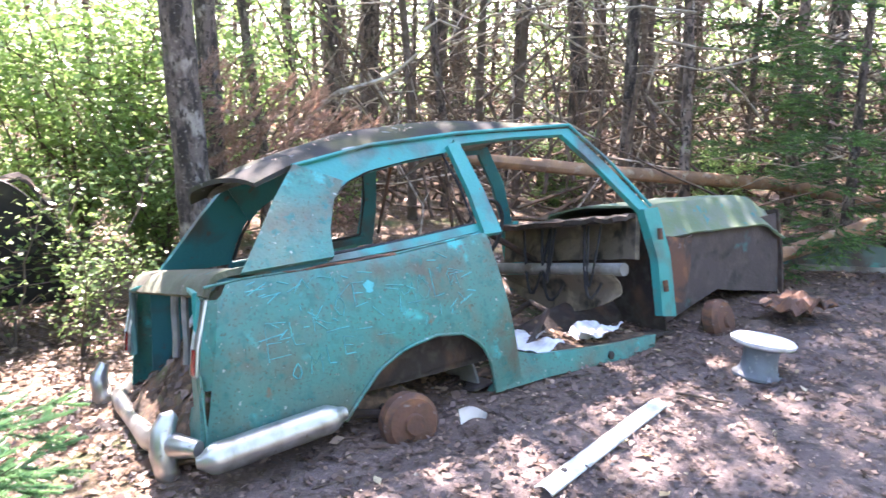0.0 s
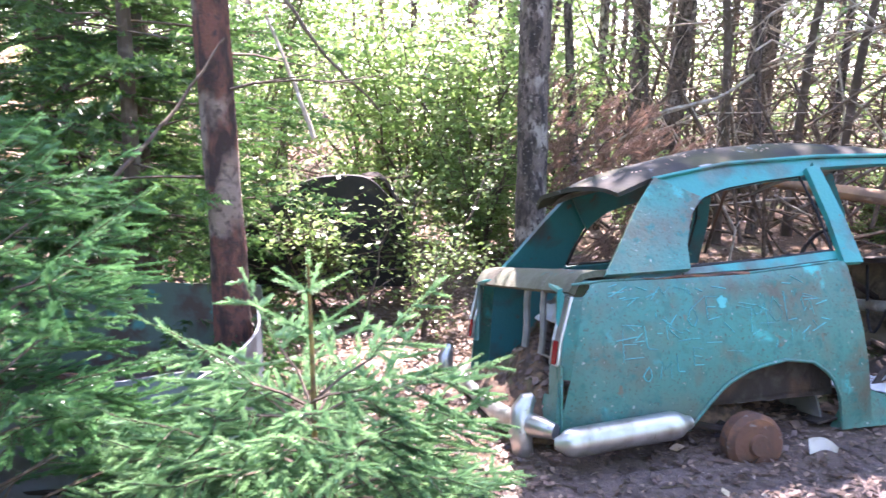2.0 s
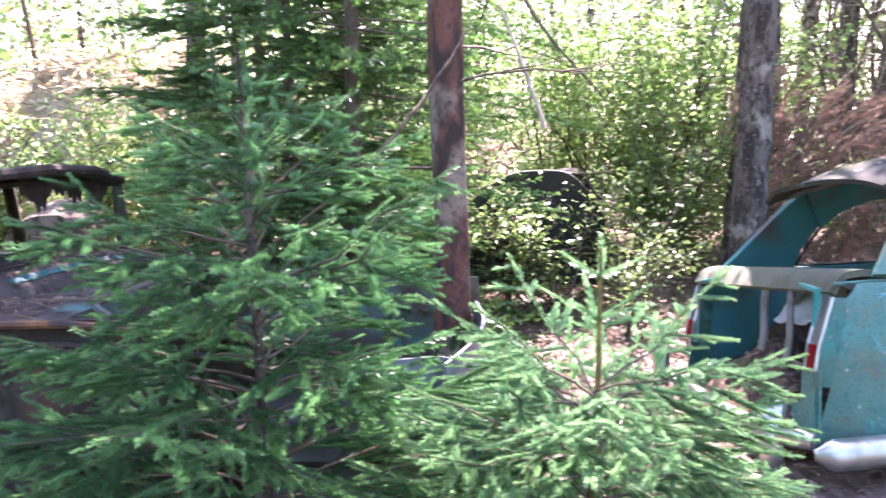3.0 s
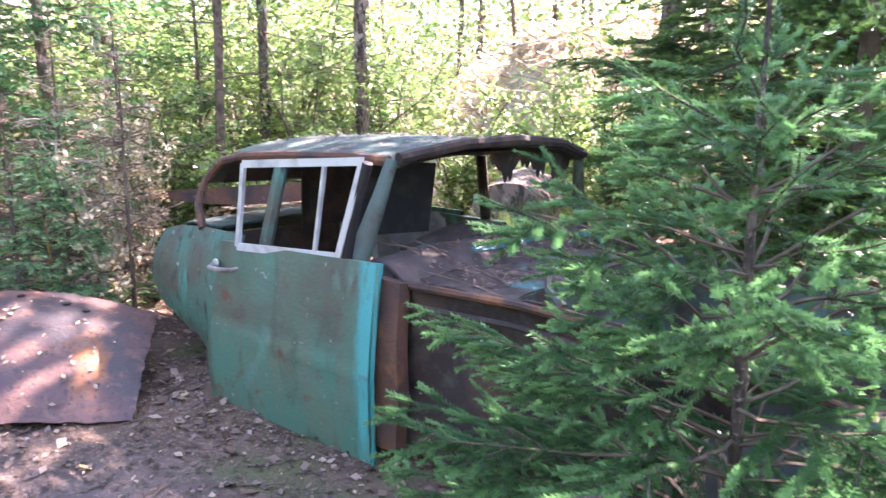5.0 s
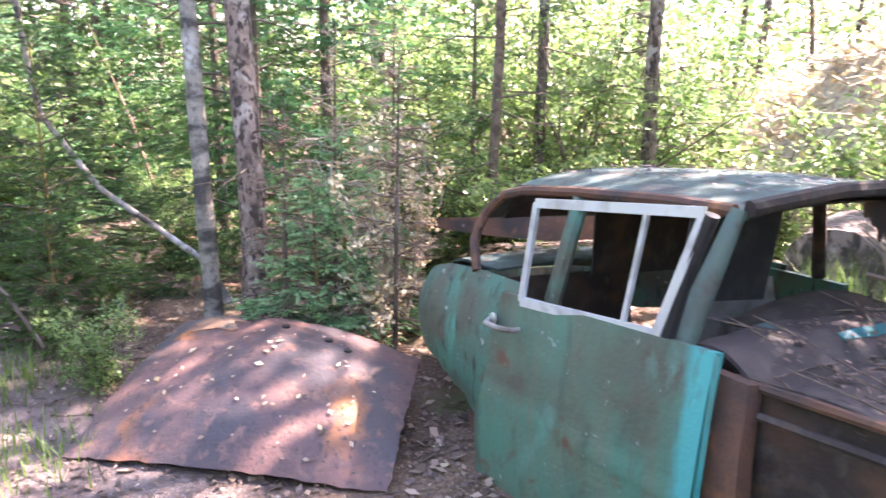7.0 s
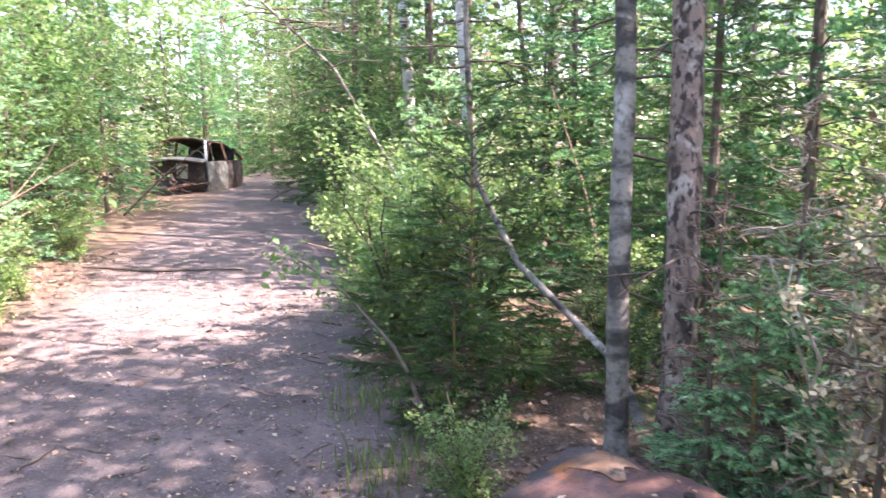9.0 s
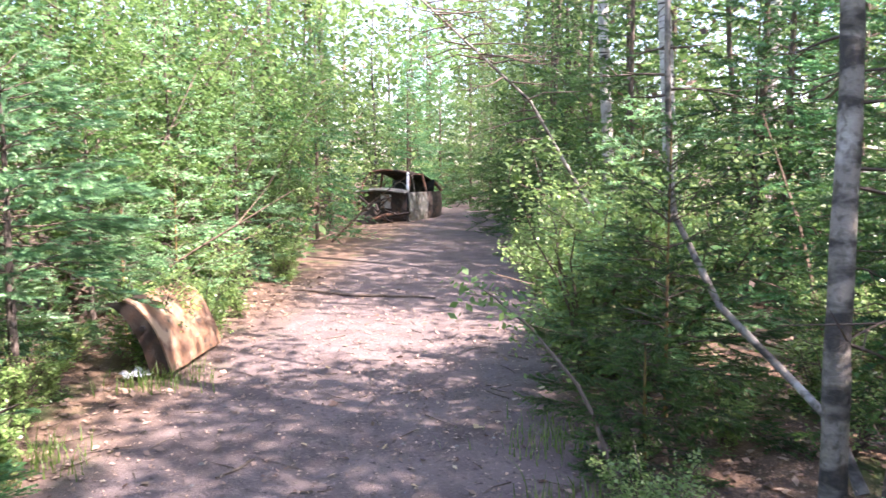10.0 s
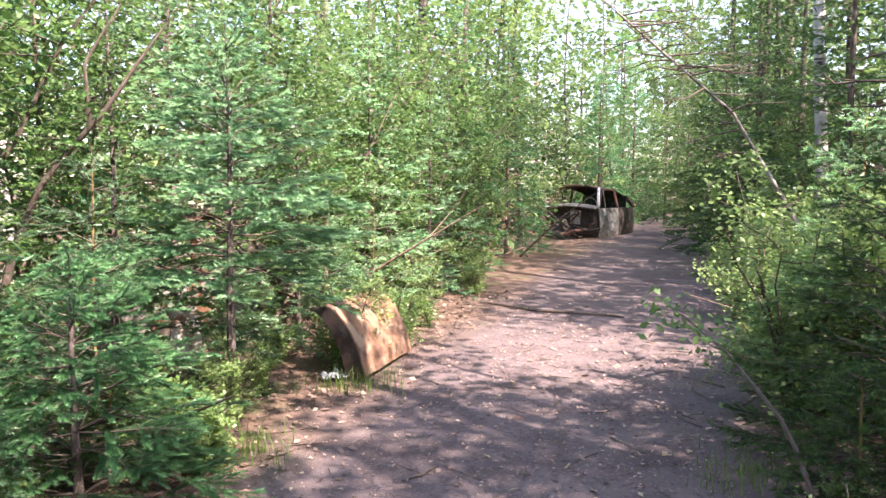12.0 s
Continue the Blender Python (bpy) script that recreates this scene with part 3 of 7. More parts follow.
def tall_tree(meshes, x, y, turn=0.0, scale=1.0, label="tall slim forest tree with dead lower twigs", group="trees of the wood", tilt=0.0):
    e = thing("forest_tree", None, label, "tree", group, m=pose(x, y, ground_z(x, y) - 0.05, 0, 0, turn) @ Matrix.Rotation(radians(tilt), 4, "X") @ Matrix.Scale(scale, 4))
    part("trunk", meshes[0], e)
    tagged(part("dead_twig_work", meshes[1], e), kind="stuff")
    tagged(part("crown", meshes[2], e), kind="stuff")
    return e

# ---- teal hatchback wreck: x forward, y to its left, z up ----
def tilt_frame(origin, heading, roll, nose):
    return Matrix.Translation(origin) @ Euler((0, 0, radians(heading))).to_matrix().to_4x4() @ Matrix.Rotation(radians(-nose), 4, "Y") @ Matrix.Rotation(radians(-roll), 4, "X")


CW = 1.25                                             # across the body, from y = -0.05
M1 = tilt_frame((-0.85, 2.42, 0.0), 35, 12.5, 0)
hatchback = thing("car_wreck", None, "stripped teal hatchback wreck sunk in the forest floor", "car wreck", m=M1)


def bulge(x, z):
    """How far the lower side stands out at this place."""
    return -0.05 - 0.035 * math.sin(math.pi * min(1, max(0, (z - 0.02) / 0.66))) + 0.05 * smooth01((0.12 - x) / 0.12)


def upper_y(z):
    return -0.04 + 0.49 * (z - 0.66) - 0.06 * max(0, z - 1.0)


def mirror(pts):
    return [(p[0], CW - 0.1 - p[1], p[2]) for p in pts]


def on_side(pts):
    return [(x, upper_y(z) if z > 0.66 else bulge(x, z), z) for x, z in pts]


ARCH = [(0.0, 0.11), (0.40, 0.07), (0.53, 0.07), (0.60, 0.15), (0.70, 0.245), (0.82, 0.30), (0.98, 0.325), (1.12, 0.305), (1.21, 0.24), (1.26, 0.14), (1.28, 0.01), (1.44, 0.0)]
BELT = [(0.0, 0.62), (0.06, 0.665), (0.2, 0.675), (0.49, 0.675), (0.85, 0.68), (1.33, 0.715), (1.44, 0.72)]


def interp(rows, x):
    return float(np.interp(x, [r[0] for r in rows], [r[1] for r in rows]))


def quarter(u, v, side=1):
    z0, z1 = interp(ARCH, 1.44 * u), interp(BELT, 1.44 * u)
    z = z0 + (z1 - z0) * v
    back = 0.10 * smooth01(1 - u * 8) * v                     # the tail leans forward at the top
    x = 1.44 * u + back - (0.10 * v) * smooth01((u - 0.8) / 0.2)
    y = bulge(x, z)
    if v > 0.97:
        y += 0.01
    return (x, y if side > 0 else CW - 0.1 - y, z)


part("quarter_panel", sheet("quarter_panel", lambda u, v: quarter(u, v), 60, 16, 0.006, TEAL), hatchback, "scratched teal side panel")
part("quarter_panel", sheet("quarter_panel", lambda u, v: quarter(1 - u, v, -1), 40, 8, 0.006, TEAL), hatchback)
lip = [(x, bulge(x, z) - 0.006, z) for x, z in ARCH[2:11]]
part("wheel_arch_lip", tube("wheel_arch_lip", [along(lip, s) for s in np.linspace(0, 1, 24)], 0.007, TEAL, 6), hatchback)
belt = [(x, upper_y(z + 0.02) - 0.008, z + 0.004) for x, z in BELT[1:]]
part("belt_moulding", tube("belt_moulding", [along(belt, s) for s in np.linspace(0, 1, 20)], 0.006, TEAL, 6), hatchback)
part("rust_scab", tube("rust_scab", [tuple(np.array(along(belt, s)) + [0, -0.002, 0.003 * math.sin(40 * s)]) for s in np.linspace(0.22, 0.58, 14)], [0.004 + 0.006 * abs(math.sin(3 * k)) for k in range(14)], RUST, 6), hatchback, "rust scab along the belt line")

# upper body, both sides; the far side's shade is put into a darker teal
cp_back = [(0.20, 0.69), (0.30, 0.81), (0.42, 0.96), (0.54, 1.09)]
cp_front = [(0.58, 0.70), (0.60, 0.80), (0.66, 0.92), (0.74, 1.00)]
win_top = [(0.66, 0.92), (0.74, 1.0), (0.88, 1.05), (1.10, 1.085), (1.33, 1.11)]
roof_edge = [(0.54, 1.09), (0.66, 1.12), (0.92, 1.155), (1.20, 1.18), (1.42, 1.19)]
b_back, b_front = [(1.33, 0.70), (1.345, 0.9), (1.33, 1.13)], [(1.43, 0.70), (1.43, 0.9), (1.40, 1.15)]
door_top, door_edge = [(1.40, 1.145), (1.75, 1.165), (2.12, 1.165)], [(1.40, 1.185), (1.75, 1.205), (2.17, 1.205)]
a_back, a_front = [(2.10, 1.17), (2.26, 0.96), (2.40, 0.72)], [(2.17, 1.20), (2.34, 0.97), (2.48, 0.72)]
sill_belt, sill_up = [(0.56, 0.69), (0.95, 0.70), (1.36, 0.73)], [(0.58, 0.715), (0.95, 0.735), (1.36, 0.765)]
for flip in (False, True):
    f = (lambda p: mirror(on_side(p))) if flip else on_side
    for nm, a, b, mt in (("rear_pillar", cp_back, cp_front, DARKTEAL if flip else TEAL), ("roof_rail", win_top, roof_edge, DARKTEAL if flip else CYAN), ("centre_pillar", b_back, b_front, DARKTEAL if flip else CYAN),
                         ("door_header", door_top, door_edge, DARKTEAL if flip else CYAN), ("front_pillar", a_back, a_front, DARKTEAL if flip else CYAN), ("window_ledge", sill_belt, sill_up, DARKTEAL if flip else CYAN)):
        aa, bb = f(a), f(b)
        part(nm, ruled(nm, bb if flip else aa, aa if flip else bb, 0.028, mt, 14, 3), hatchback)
    seal = [(0.585, 0.72), (0.62, 0.83), (0.68, 0.94), (0.77, 1.01), (0.9, 1.052), (1.1, 1.085), (1.31, 1.105), (1.335, 0.95), (1.33, 0.765), (0.95, 0.735), (0.585, 0.72)]
    part("window_seal", tube("window_seal", [(p[0], p[1] + (0.012 if not flip else -0.012), p[2]) for p in f(seal)], 0.008, BLACK, 6), hatchback, "black rubber window seal")
    g = [(0.54, 1.095), (0.92, 1.165), (1.42, 1.20), (2.17, 1.215), (2.36, 0.98), (2.49, 0.73)]
    part("drip_rail", tube("drip_rail", [(p[0], p[1] + (-0.012 if not flip else 0.012), p[2]) for p in f(g)], 0.009, CYAN, 6), hatchback)
part("hinge_post", ruled("hinge_post", [(2.40, -0.04, 0.72), (2.46, -0.05, 0.45), (2.45, -0.05, 0.14)], [(2.53, -0.03, 0.72), (2.58, -0.04, 0.45), (2.56, -0.05, 0.12)], 0.05, CYAN, 12, 3), hatchback, "teal door hinge post with bare holes")
for zz in (0.30, 0.58):
    part("hinge", tube("hinge", [(2.47, -0.075, zz - 0.03), (2.47, -0.075, zz + 0.03)], 0.014, RUST, 8), hatchback)
part("hinge_post", ruled("hinge_post", mirror([(2.53, -0.03, 0.72), (2.56, -0.05, 0.12)]), mirror([(2.40, -0.04, 0.72), (2.45, -0.05, 0.14)]), 0.05, CYAN, 12, 3), hatchback)
part("glass_divider", tube("glass_divider", mirror(on_side([(1.46, 0.76), (1.50, 1.14)])), 0.01, RUST, 6), hatchback)


def roof(u, v):
    x = 0.36 + 1.83 * u
    edge = interp([(0.36, 1.035), (0.54, 1.10), (0.92, 1.165), (1.42, 1.20), (2.17, 1.21)], x)
    y0 = upper_y(edge) - 0.012
    y = y0 + (CW - 0.1 - 2 * y0) * v
    crown = 0.10 * (1 - abs(2 * v - 1) ** 4) * (0.5 + 0.5 * math.sin(math.pi * min(1, u * 1.1)))
    return (x - 0.07 * (1 - abs(2 * v - 1) ** 2) * (1 if u < 0.02 else 0), y, edge + crown + 0.004 * noise.noise(Vector((x * 5, y * 5, 0))))


part("roof", sheet("roof", lambda u, v: roof(u, v), 34, 22, 0.02, MOSSROOF), hatchback, "mossy blackened roof skin with peeled patches")
part("roof_lining", sheet("roof_lining", lambda u, v: tuple(np.array(roof(0.04 + 0.92 * u, 0.04 + 0.92 * v)) - [0, 0, 0.035]), 14, 12, 0.006, GREYMETAL), hatchback, "bare grey roof underside")
part("headlining", sheet("headlining", lambda u, v: (1.40 + 0.62 * u, 0.22 + 0.5 * v, 1.175 + 0.03 * v - 0.16 * v * (1 - u) ** 1.5 + 0.01 * noise.noise(Vector((u * 4, v * 4, 6)))), 12, 10, 0.006, GREYMETAL), hatchback, "sagging grey headlining")
# tailgate opening and boot
yl = CW - 0.1
part("tail_shelf", sheet("tail_shelf", lambda u, v: (0.055 + 0.27 * u, -0.02 + (yl + 0.04) * v, 0.69 + 0.03 * math.sin(math.pi * u) - 0.05 * smooth01(1 - u * 6)), 10, 20, 0.025, MOSSLEDGE), hatchback, "moss-covered ledge under the missing rear window")
for sg in (0, 1):
    y0 = -0.03 if sg == 0 else yl + 0.03
    ex = 1 if sg == 0 else -1
    lampb = [(0.005, y0 + 0.02 * ex, 0.36), (0.02, y0 + 0.02 * ex, 0.45), (0.07, y0 + 0.02 * ex, 0.62)]
    lp = part("tail_lamp", ruled("tail_lamp", lampb, [(x, y + 0.07 * ex, z) for x, y, z in lampb], 0.012 * ex, GREYMETAL, 8, 2), hatchback, "empty tail lamp opening with a chrome rim")
    part("lens", ruled("lens", [(x - 0.008, y + 0.012 * ex, z) for x, y, z in lampb[:2]], [(x - 0.008, y + 0.055 * ex, z) for x, y, z in lampb[:2]], 0.012 * ex, REDLENS, 4, 2), lp, "broken red lens")
    part("lamp_rim", tube("lamp_rim", [lampb[0], lampb[1], lampb[2], (0.075, y0 + 0.055 * ex, 0.63), (0.07, y0 + 0.09 * ex, 0.62), (0.02, y0 + 0.09 * ex, 0.45), (0.005, y0 + 0.09 * ex, 0.36), lampb[0]], 0.008, CHROME, 6), lp)
part("tail_panel", ruled("tail_panel", [(0.0, -0.02, 0.10), (-0.02, 0.24, 0.10), (0.0, 0.46, 0.10)], [(0.02, -0.02, 0.30), (0.03, 0.10, 0.22), (0.05, 0.3, 0.20), (0.04, 0.46, 0.16)], 0.02, TEAL, 20, 4), hatchback, "bent teal tail panel")
edge_a = [quarter(0, v) for v in np.linspace(0.38, 1.0, 7)]
part("lamp_flange", ruled("lamp_flange", edge_a, [(interp([(0.36, 0.002), (0.45, 0.015), (0.62, 0.065), (0.75, 0.10)], p[2]), 0.0, p[2]) for p in edge_a], 0.005, TEAL, 10, 3), hatchback)
part("lamp_panel", ruled("lamp_panel", [(-0.002, -0.035, 0.09), (0.004, -0.035, 0.36)], [(0.0, 0.10, 0.09), (0.012, 0.09, 0.36)], 0.008, TEAL, 6, 3), hatchback)
part("boot_frame", tube("boot_frame", [(0.03, 0.05, 0.34), (0.06, 0.06, 0.64), (0.10, 0.3, 0.665), (0.10, yl - 0.3, 0.665), (0.06, yl - 0.06, 0.64), (0.03, yl - 0.05, 0.34)], 0.018, CYAN, 8), hatchback)
part("boot_floor", sheet("boot_floor", lambda u, v: (0.02 + 1.25 * u, 0.02 + (yl - 0.04) * v, 0.14 + 0.03 * u), 6, 8, 0.01, DARKRUST), hatchback)
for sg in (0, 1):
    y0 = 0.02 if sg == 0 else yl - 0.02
    # far boot side takes the shade-darkened teal
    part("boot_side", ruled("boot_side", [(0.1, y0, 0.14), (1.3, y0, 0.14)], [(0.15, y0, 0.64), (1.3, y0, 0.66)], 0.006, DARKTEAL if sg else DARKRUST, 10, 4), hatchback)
rim = [(0.08 - 0.006 * k, 0.26 + 0.012 * math.sin(k), 0.67 - 0.05 * k) for k in range(7)]
part("lid_stay", tube("lid_stay", rim, 0.014, GREYMETAL, 6), hatchback)
part("lid_stay", tube("lid_stay", [(x + 0.03, y + 0.26, z) for x, y, z in rim], 0.016, GREYMETAL, 6), hatchback)
part("loose_cable", tube("loose_cable", [(0.1, 0.05, 0.55), (0.06, 0.12, 0.42), (0.1, 0.22, 0.34), (0.08, 0.34, 0.36), (0.14, 0.4, 0.5)], 0.008, GREYMETAL, 6), hatchback)


def heap(x0, x1, y0, y1, z, h, seed):
    def fn(u, v):
        x, y = x0 + (x1 - x0) * u, y0 + (y1 - y0) * v
        e = math.sin(math.pi * min(1, max(0, u))) ** 0.5 * math.sin(math.pi * min(1, max(0, v))) ** 0.5
        return (x, y, z + h * e * (0.7 + 0.5 * noise.noise(Vector((x * 4, y * 4, seed)))) + 0.02 * noise.noise(Vector((x * 25, y * 25, seed))))
    return fn


part("debris_mound", sheet("debris_mound", heap(-0.12, 0.95, 0.05, yl + 0.02, 0.05, 0.50, 3), 60, 60, 0.02, DEBRIS), hatchback, "heap of brown needles and soil in the boot")
part("seat_back", sheet("seat_back", lambda u, v: (0.62 + 0.06 * u + 0.03 * noise.noise(Vector((u * 3, v * 4, 1))), 0.15 + 0.8 * v, 0.25 + 0.38 * u), 8, 10, 0.05, GREYMETAL), hatchback, "crumpled grey seat back")
part("rag", sheet("rag", lambda u, v: (0.12 + 0.16 * u, 0.10 + 0.40 * v, 0.50 + 0.15 * u + 0.05 * noise.noise(Vector((u * 4, v * 5, 2)))), 12, 12, 0.006, WHITE), hatchback, "pale crumpled lining scrap")
# sill, floor and cabin
part("sill", ruled("sill", [(1.28, -0.05, 0.0), (1.6, -0.06, 0.005), (2.16, -0.06, -0.03), (2.37, -0.04, -0.02)], [(1.40, -0.045, 0.17), (1.55, -0.05, 0.12), (2.0, -0.05, 0.075), (2.40, -0.03, 0.05)], 0.07, TEAL, 20, 5), hatchback)
part("drain_hole", tube("drain_hole", [(2.02, -0.066, 0.02), (2.02, -0.055, 0.02)], 0.02, BLACK, 10), hatchback)
part("cabin_floor", sheet("cabin_floor", lambda u, v: (1.2 + 1.4 * u, 0.0 + yl * v, 0.03 + 0.02 * noise.noise(Vector((u * 6, v * 6, 0)))), 12, 12, 0.01, DARKRUST), hatchback)
part("debris_mound", sheet("debris_mound", heap(1.35, 2.45, 0.02, yl - 0.1, 0.04, 0.09, 9), 30, 30, 0.02, DEBRIS), hatchback)
for k, (x, y, s) in enumerate(((1.62, 0.18, 0.23), (2.10, 0.12, 0.15), (1.80, 0.42, 0.17))):
    part("torn_plastic", sheet("torn_plastic", lambda u, v: (x + s * 1.5 * (u - 0.5), y + s * (v - 0.5) * 1.4, 0.125 + 0.05 * noise.noise(Vector((u * 2.5, v * 2.5, k * 7.0))) + 0.022 * noise.noise(Vector((u * 6, v * 6, k)))), 16, 16, 0.003, WHITE), hatchback, "torn white plastic scrap")
part("dash_panel", sheet("dash_panel", lambda u, v: (2.36 + 0.05 * math.sin(3 * v) + 0.05 * u, 0.02 + (yl - 0.04) * v, 0.46 + 0.24 * u + 0.015 * noise.noise(Vector((u * 7, v * 9, 4)))), 8, 26, 0.03, DASH), hatchback, "rotten grey-brown dashboard panel")
part("dash_top", sheet("dash_top", lambda u, v: (2.22 + 0.22 * u, 0.02 + (yl - 0.04) * v, 0.70 + 0.02 * noise.noise(Vector((u * 5, v * 12, 2)))), 6, 26, 0.025, DARKRUST), hatchback)
part("cross_tube", tube("cross_tube", [(2.25, 0.0, 0.42), (2.25, yl, 0.44)], 0.035, GREYMETAL, 10), hatchback)
part("bulkhead", sheet("bulkhead", lambda u, v: (2.55, 0.02 + (yl - 0.04) * v, 0.02 + 0.6 * u), 4, 8, 0.01, DARKRUST), hatchback)
ring = [(2.02 + 0.07 * math.sin(a), 0.86 + 0.17 * math.cos(a), 0.70 + 0.17 * math.sin(a)) for a in np.linspace(0, 2 * math.pi, 28)]
wheel = part("steering_wheel", tube("steering_wheel", ring, 0.012, BLACK, 6), hatchback, "thin black steering wheel rim")
part("spoke", tube("spoke", [ring[3], (2.05, 0.86, 0.68), ring[17]], 0.008, BLACK, 6), wheel)
part("column", tube("column", [(2.05, 0.86, 0.68), (2.5, 0.86, 0.4)], 0.02, DARKRUST, 8), hatchback)
rng_c = random.Random(12)
for k in range(5):
    y0, drop = 0.12 + 0.17 * k + 0.1 * rng_c.random(), 0.14 + 0.28 * rng_c.random()
    y1 = y0 + rng_c.uniform(-0.28, 0.28)
    hang = [(2.29 - 0.10 * math.sin(math.pi * q), y0 + (y1 - y0) * q, 0.66 - (0.66 - 0.40) * q * (k % 2) - drop * math.sin(math.pi * q)) for q in np.linspace(0, 1, 12)]
    part("loose_cable", tube("loose_cable", hang, 0.006 + 0.004 * rng_c.random(), BLACK, 6), hatchback)
part("seat_frame", tube("seat_frame", [(1.75, 0.25, 0.1), (1.95, 0.3, 0.24), (2.1, 0.6, 0.26), (1.9, 0.75, 0.12)], 0.016, DARKRUST, 6), hatchback)
part("transmission_hump", sheet("transmission_hump", lambda u, v: (1.9 + 0.65 * u, 0.3 + 0.4 * v, 0.05 + 0.24 * math.sin(math.pi * v) * (0.4 + 0.6 * u)), 8, 12, 0.01, DARKRUST), hatchback)
part("dash_apron", sheet("dash_apron", lambda u, v: (2.23 + 0.05 * math.sin(2.5 * u) + 0.02 * noise.noise(Vector((u * 3, v * 5, 7))), 0.06 + (yl - 0.2) * v, 0.40 - (0.05 + 0.17 * math.sin(math.pi * min(1, 0.1 + 0.9 * v)) ** 0.7) * u), 8, 24, 0.006, DASH), hatchback, "grey-brown apron hanging under the dashboard")
# wheel housing, drums, front end
part("inner_arch", sheet("inner_arch", lambda u, v: (0.92 + 0.36 * math.cos(math.pi * (1 - u)), 0.06 + 0.26 * v, 0.0 + 0.36 * math.sin(math.pi * u) + 0.012 * noise.noise(Vector((u * 6, v * 5, 1)))), 22, 6, 0.01, GREYMETAL), hatchback, "tan-grey inner wheel housing")
part("inner_arch_wall", sheet("inner_arch_wall", lambda u, v: (0.92 + 0.36 * math.cos(math.pi * (1 - u)) * v, 0.32, 0.36 * math.sin(math.pi * u) * v), 20, 4, 0.01, GREYMETAL), hatchback)
prof = [(0.02, -0.05), (0.105, -0.05), (0.12, -0.035), (0.12, 0.02), (0.108, 0.03), (0.10, 0.045), (0.045, 0.05), (0.04, 0.065), (0.015, 0.065)]
drum = lathe("brake_drum", prof, RUST)
part("brake_drum", drum, hatchback, "rusted brake drum", m=pose(0.76, -0.15, 0.02, 90, 0, -6))
part("brake_drum", drum, hatchback, "rusted brake drum", m=pose(2.88, -0.08, 0.04, 84, 0, 10))
part("axle", tube("axle", [(0.76, -0.10, 0.03), (0.78, 1.2, 0.10)], 0.03, DARKRUST, 8), hatchback)
part("axle_arm", tube("axle_arm", [(0.50, 0.10, 0.03), (0.62, 0.0, 0.07), (0.76, -0.06, 0.04)], 0.018, DARKRUST, 8), hatchback)
part("leaf_spring", ruled("leaf_spring", [(0.3, 0.2, 0.08), (0.8, 0.2, 0.0), (1.3, 0.2, 0.06)], [(0.3, 0.25, 0.08), (0.8, 0.25, 0.0), (1.3, 0.25, 0.06)], 0.02, DARKRUST, 12, 1), hatchback)
part("bonnet", sheet("bonnet", lambda u, v: (2.62 + 1.28 * v, 0.10 + (yl - 0.2) * u, 0.70 - 0.04 * v * v + 0.05 * math.sin(math.pi * u) - 0.17 * smooth01(1 - u * 7) - 0.17 * smooth01(u * 7 - 6) - 0.10 * smooth01(v * 6 - 5) + 0.008 * noise.noise(Vector((u * 4, v * 5, 0)))), 30, 22, 0.012, MOSSGREEN), hatchback, "faded grey-green bonnet lying loose")
part("inner_wing", ruled("inner_wing", [(2.58, 0.14, 0.02), (3.2, 0.16, 0.16), (3.85, 0.15, 0.05)], [(2.6, 0.13, 0.54), (3.2, 0.14, 0.56), (3.88, 0.13, 0.56)], 0.012, COWLRUST, 20, 8, 0.012), hatchback, "brown rusted inner wing")
part("inner_wing", ruled("inner_wing", [(2.58, yl - 0.14, 0.0), (3.85, yl - 0.14, 0.0)], [(2.6, yl - 0.13, 0.56), (3.88, yl - 0.13, 0.56)], 0.012, GREYMETAL, 12, 6, 0.01), hatchback)
part("front_panel", ruled("front_panel", [(3.88, 0.12, 0.0), (3.9, yl - 0.12, 0.0)], [(3.9, 0.12, 0.58), (3.92, yl - 0.12, 0.58)], 0.02, DARKRUST, 10, 6, 0.015), hatchback)
part("cowl_scrap", ruled("cowl_scrap", [(2.57, -0.02, 0.20), (2.70, 0.0, 0.16), (2.80, 0.03, 0.30)], [(2.58, 0.0, 0.56), (2.72, -0.02, 0.52), (2.86, 0.0, 0.54)], 0.006, RUST, 10, 8, 0.03), hatchback, "torn rusty wing scrap")
part("chassis_leg", tube("chassis_leg", [(2.5, 0.3, 0.0), (3.2, 0.3, -0.02), (4.0, 0.3, 0.06)], 0.045, DARKRUST, 6), hatchback)
# bumper
bump_pts = [(0.50, -0.125, 0.12), (0.40, -0.135, 0.115), (0.2, -0.14, 0.105), (0.05, -0.14, 0.095), (-0.02, -0.135, 0.09), (-0.065, -0.115, 0.088)]
sm = [along(bump_pts, s) for s in np.linspace(0, 1, 30)]
bumper = part("bumper", tube("bumper", sm, [0.025 + 0.03 * smooth01(i / 4) - 0.035 * smooth01((i - 25) / 4) ** 2 for i in range(30)], CHROME, 14), hatchback, "dented dull chrome wrap-round bumper")
part("bumper_end", tube("bumper_end", [(-0.04, -0.07, 0.12), (-0.085, -0.01, 0.13), (-0.105, 0.10, 0.13), (-0.115, 0.3, 0.11), (-0.10, 0.6, 0.12), (-0.09, 0.9, 0.15), (-0.06, 1.1, 0.16), (0.0, 1.2, 0.18)], [0.03, 0.042, 0.046, 0.045, 0.035, 0.035, 0.04, 0.03], CHROME, 12), bumper)
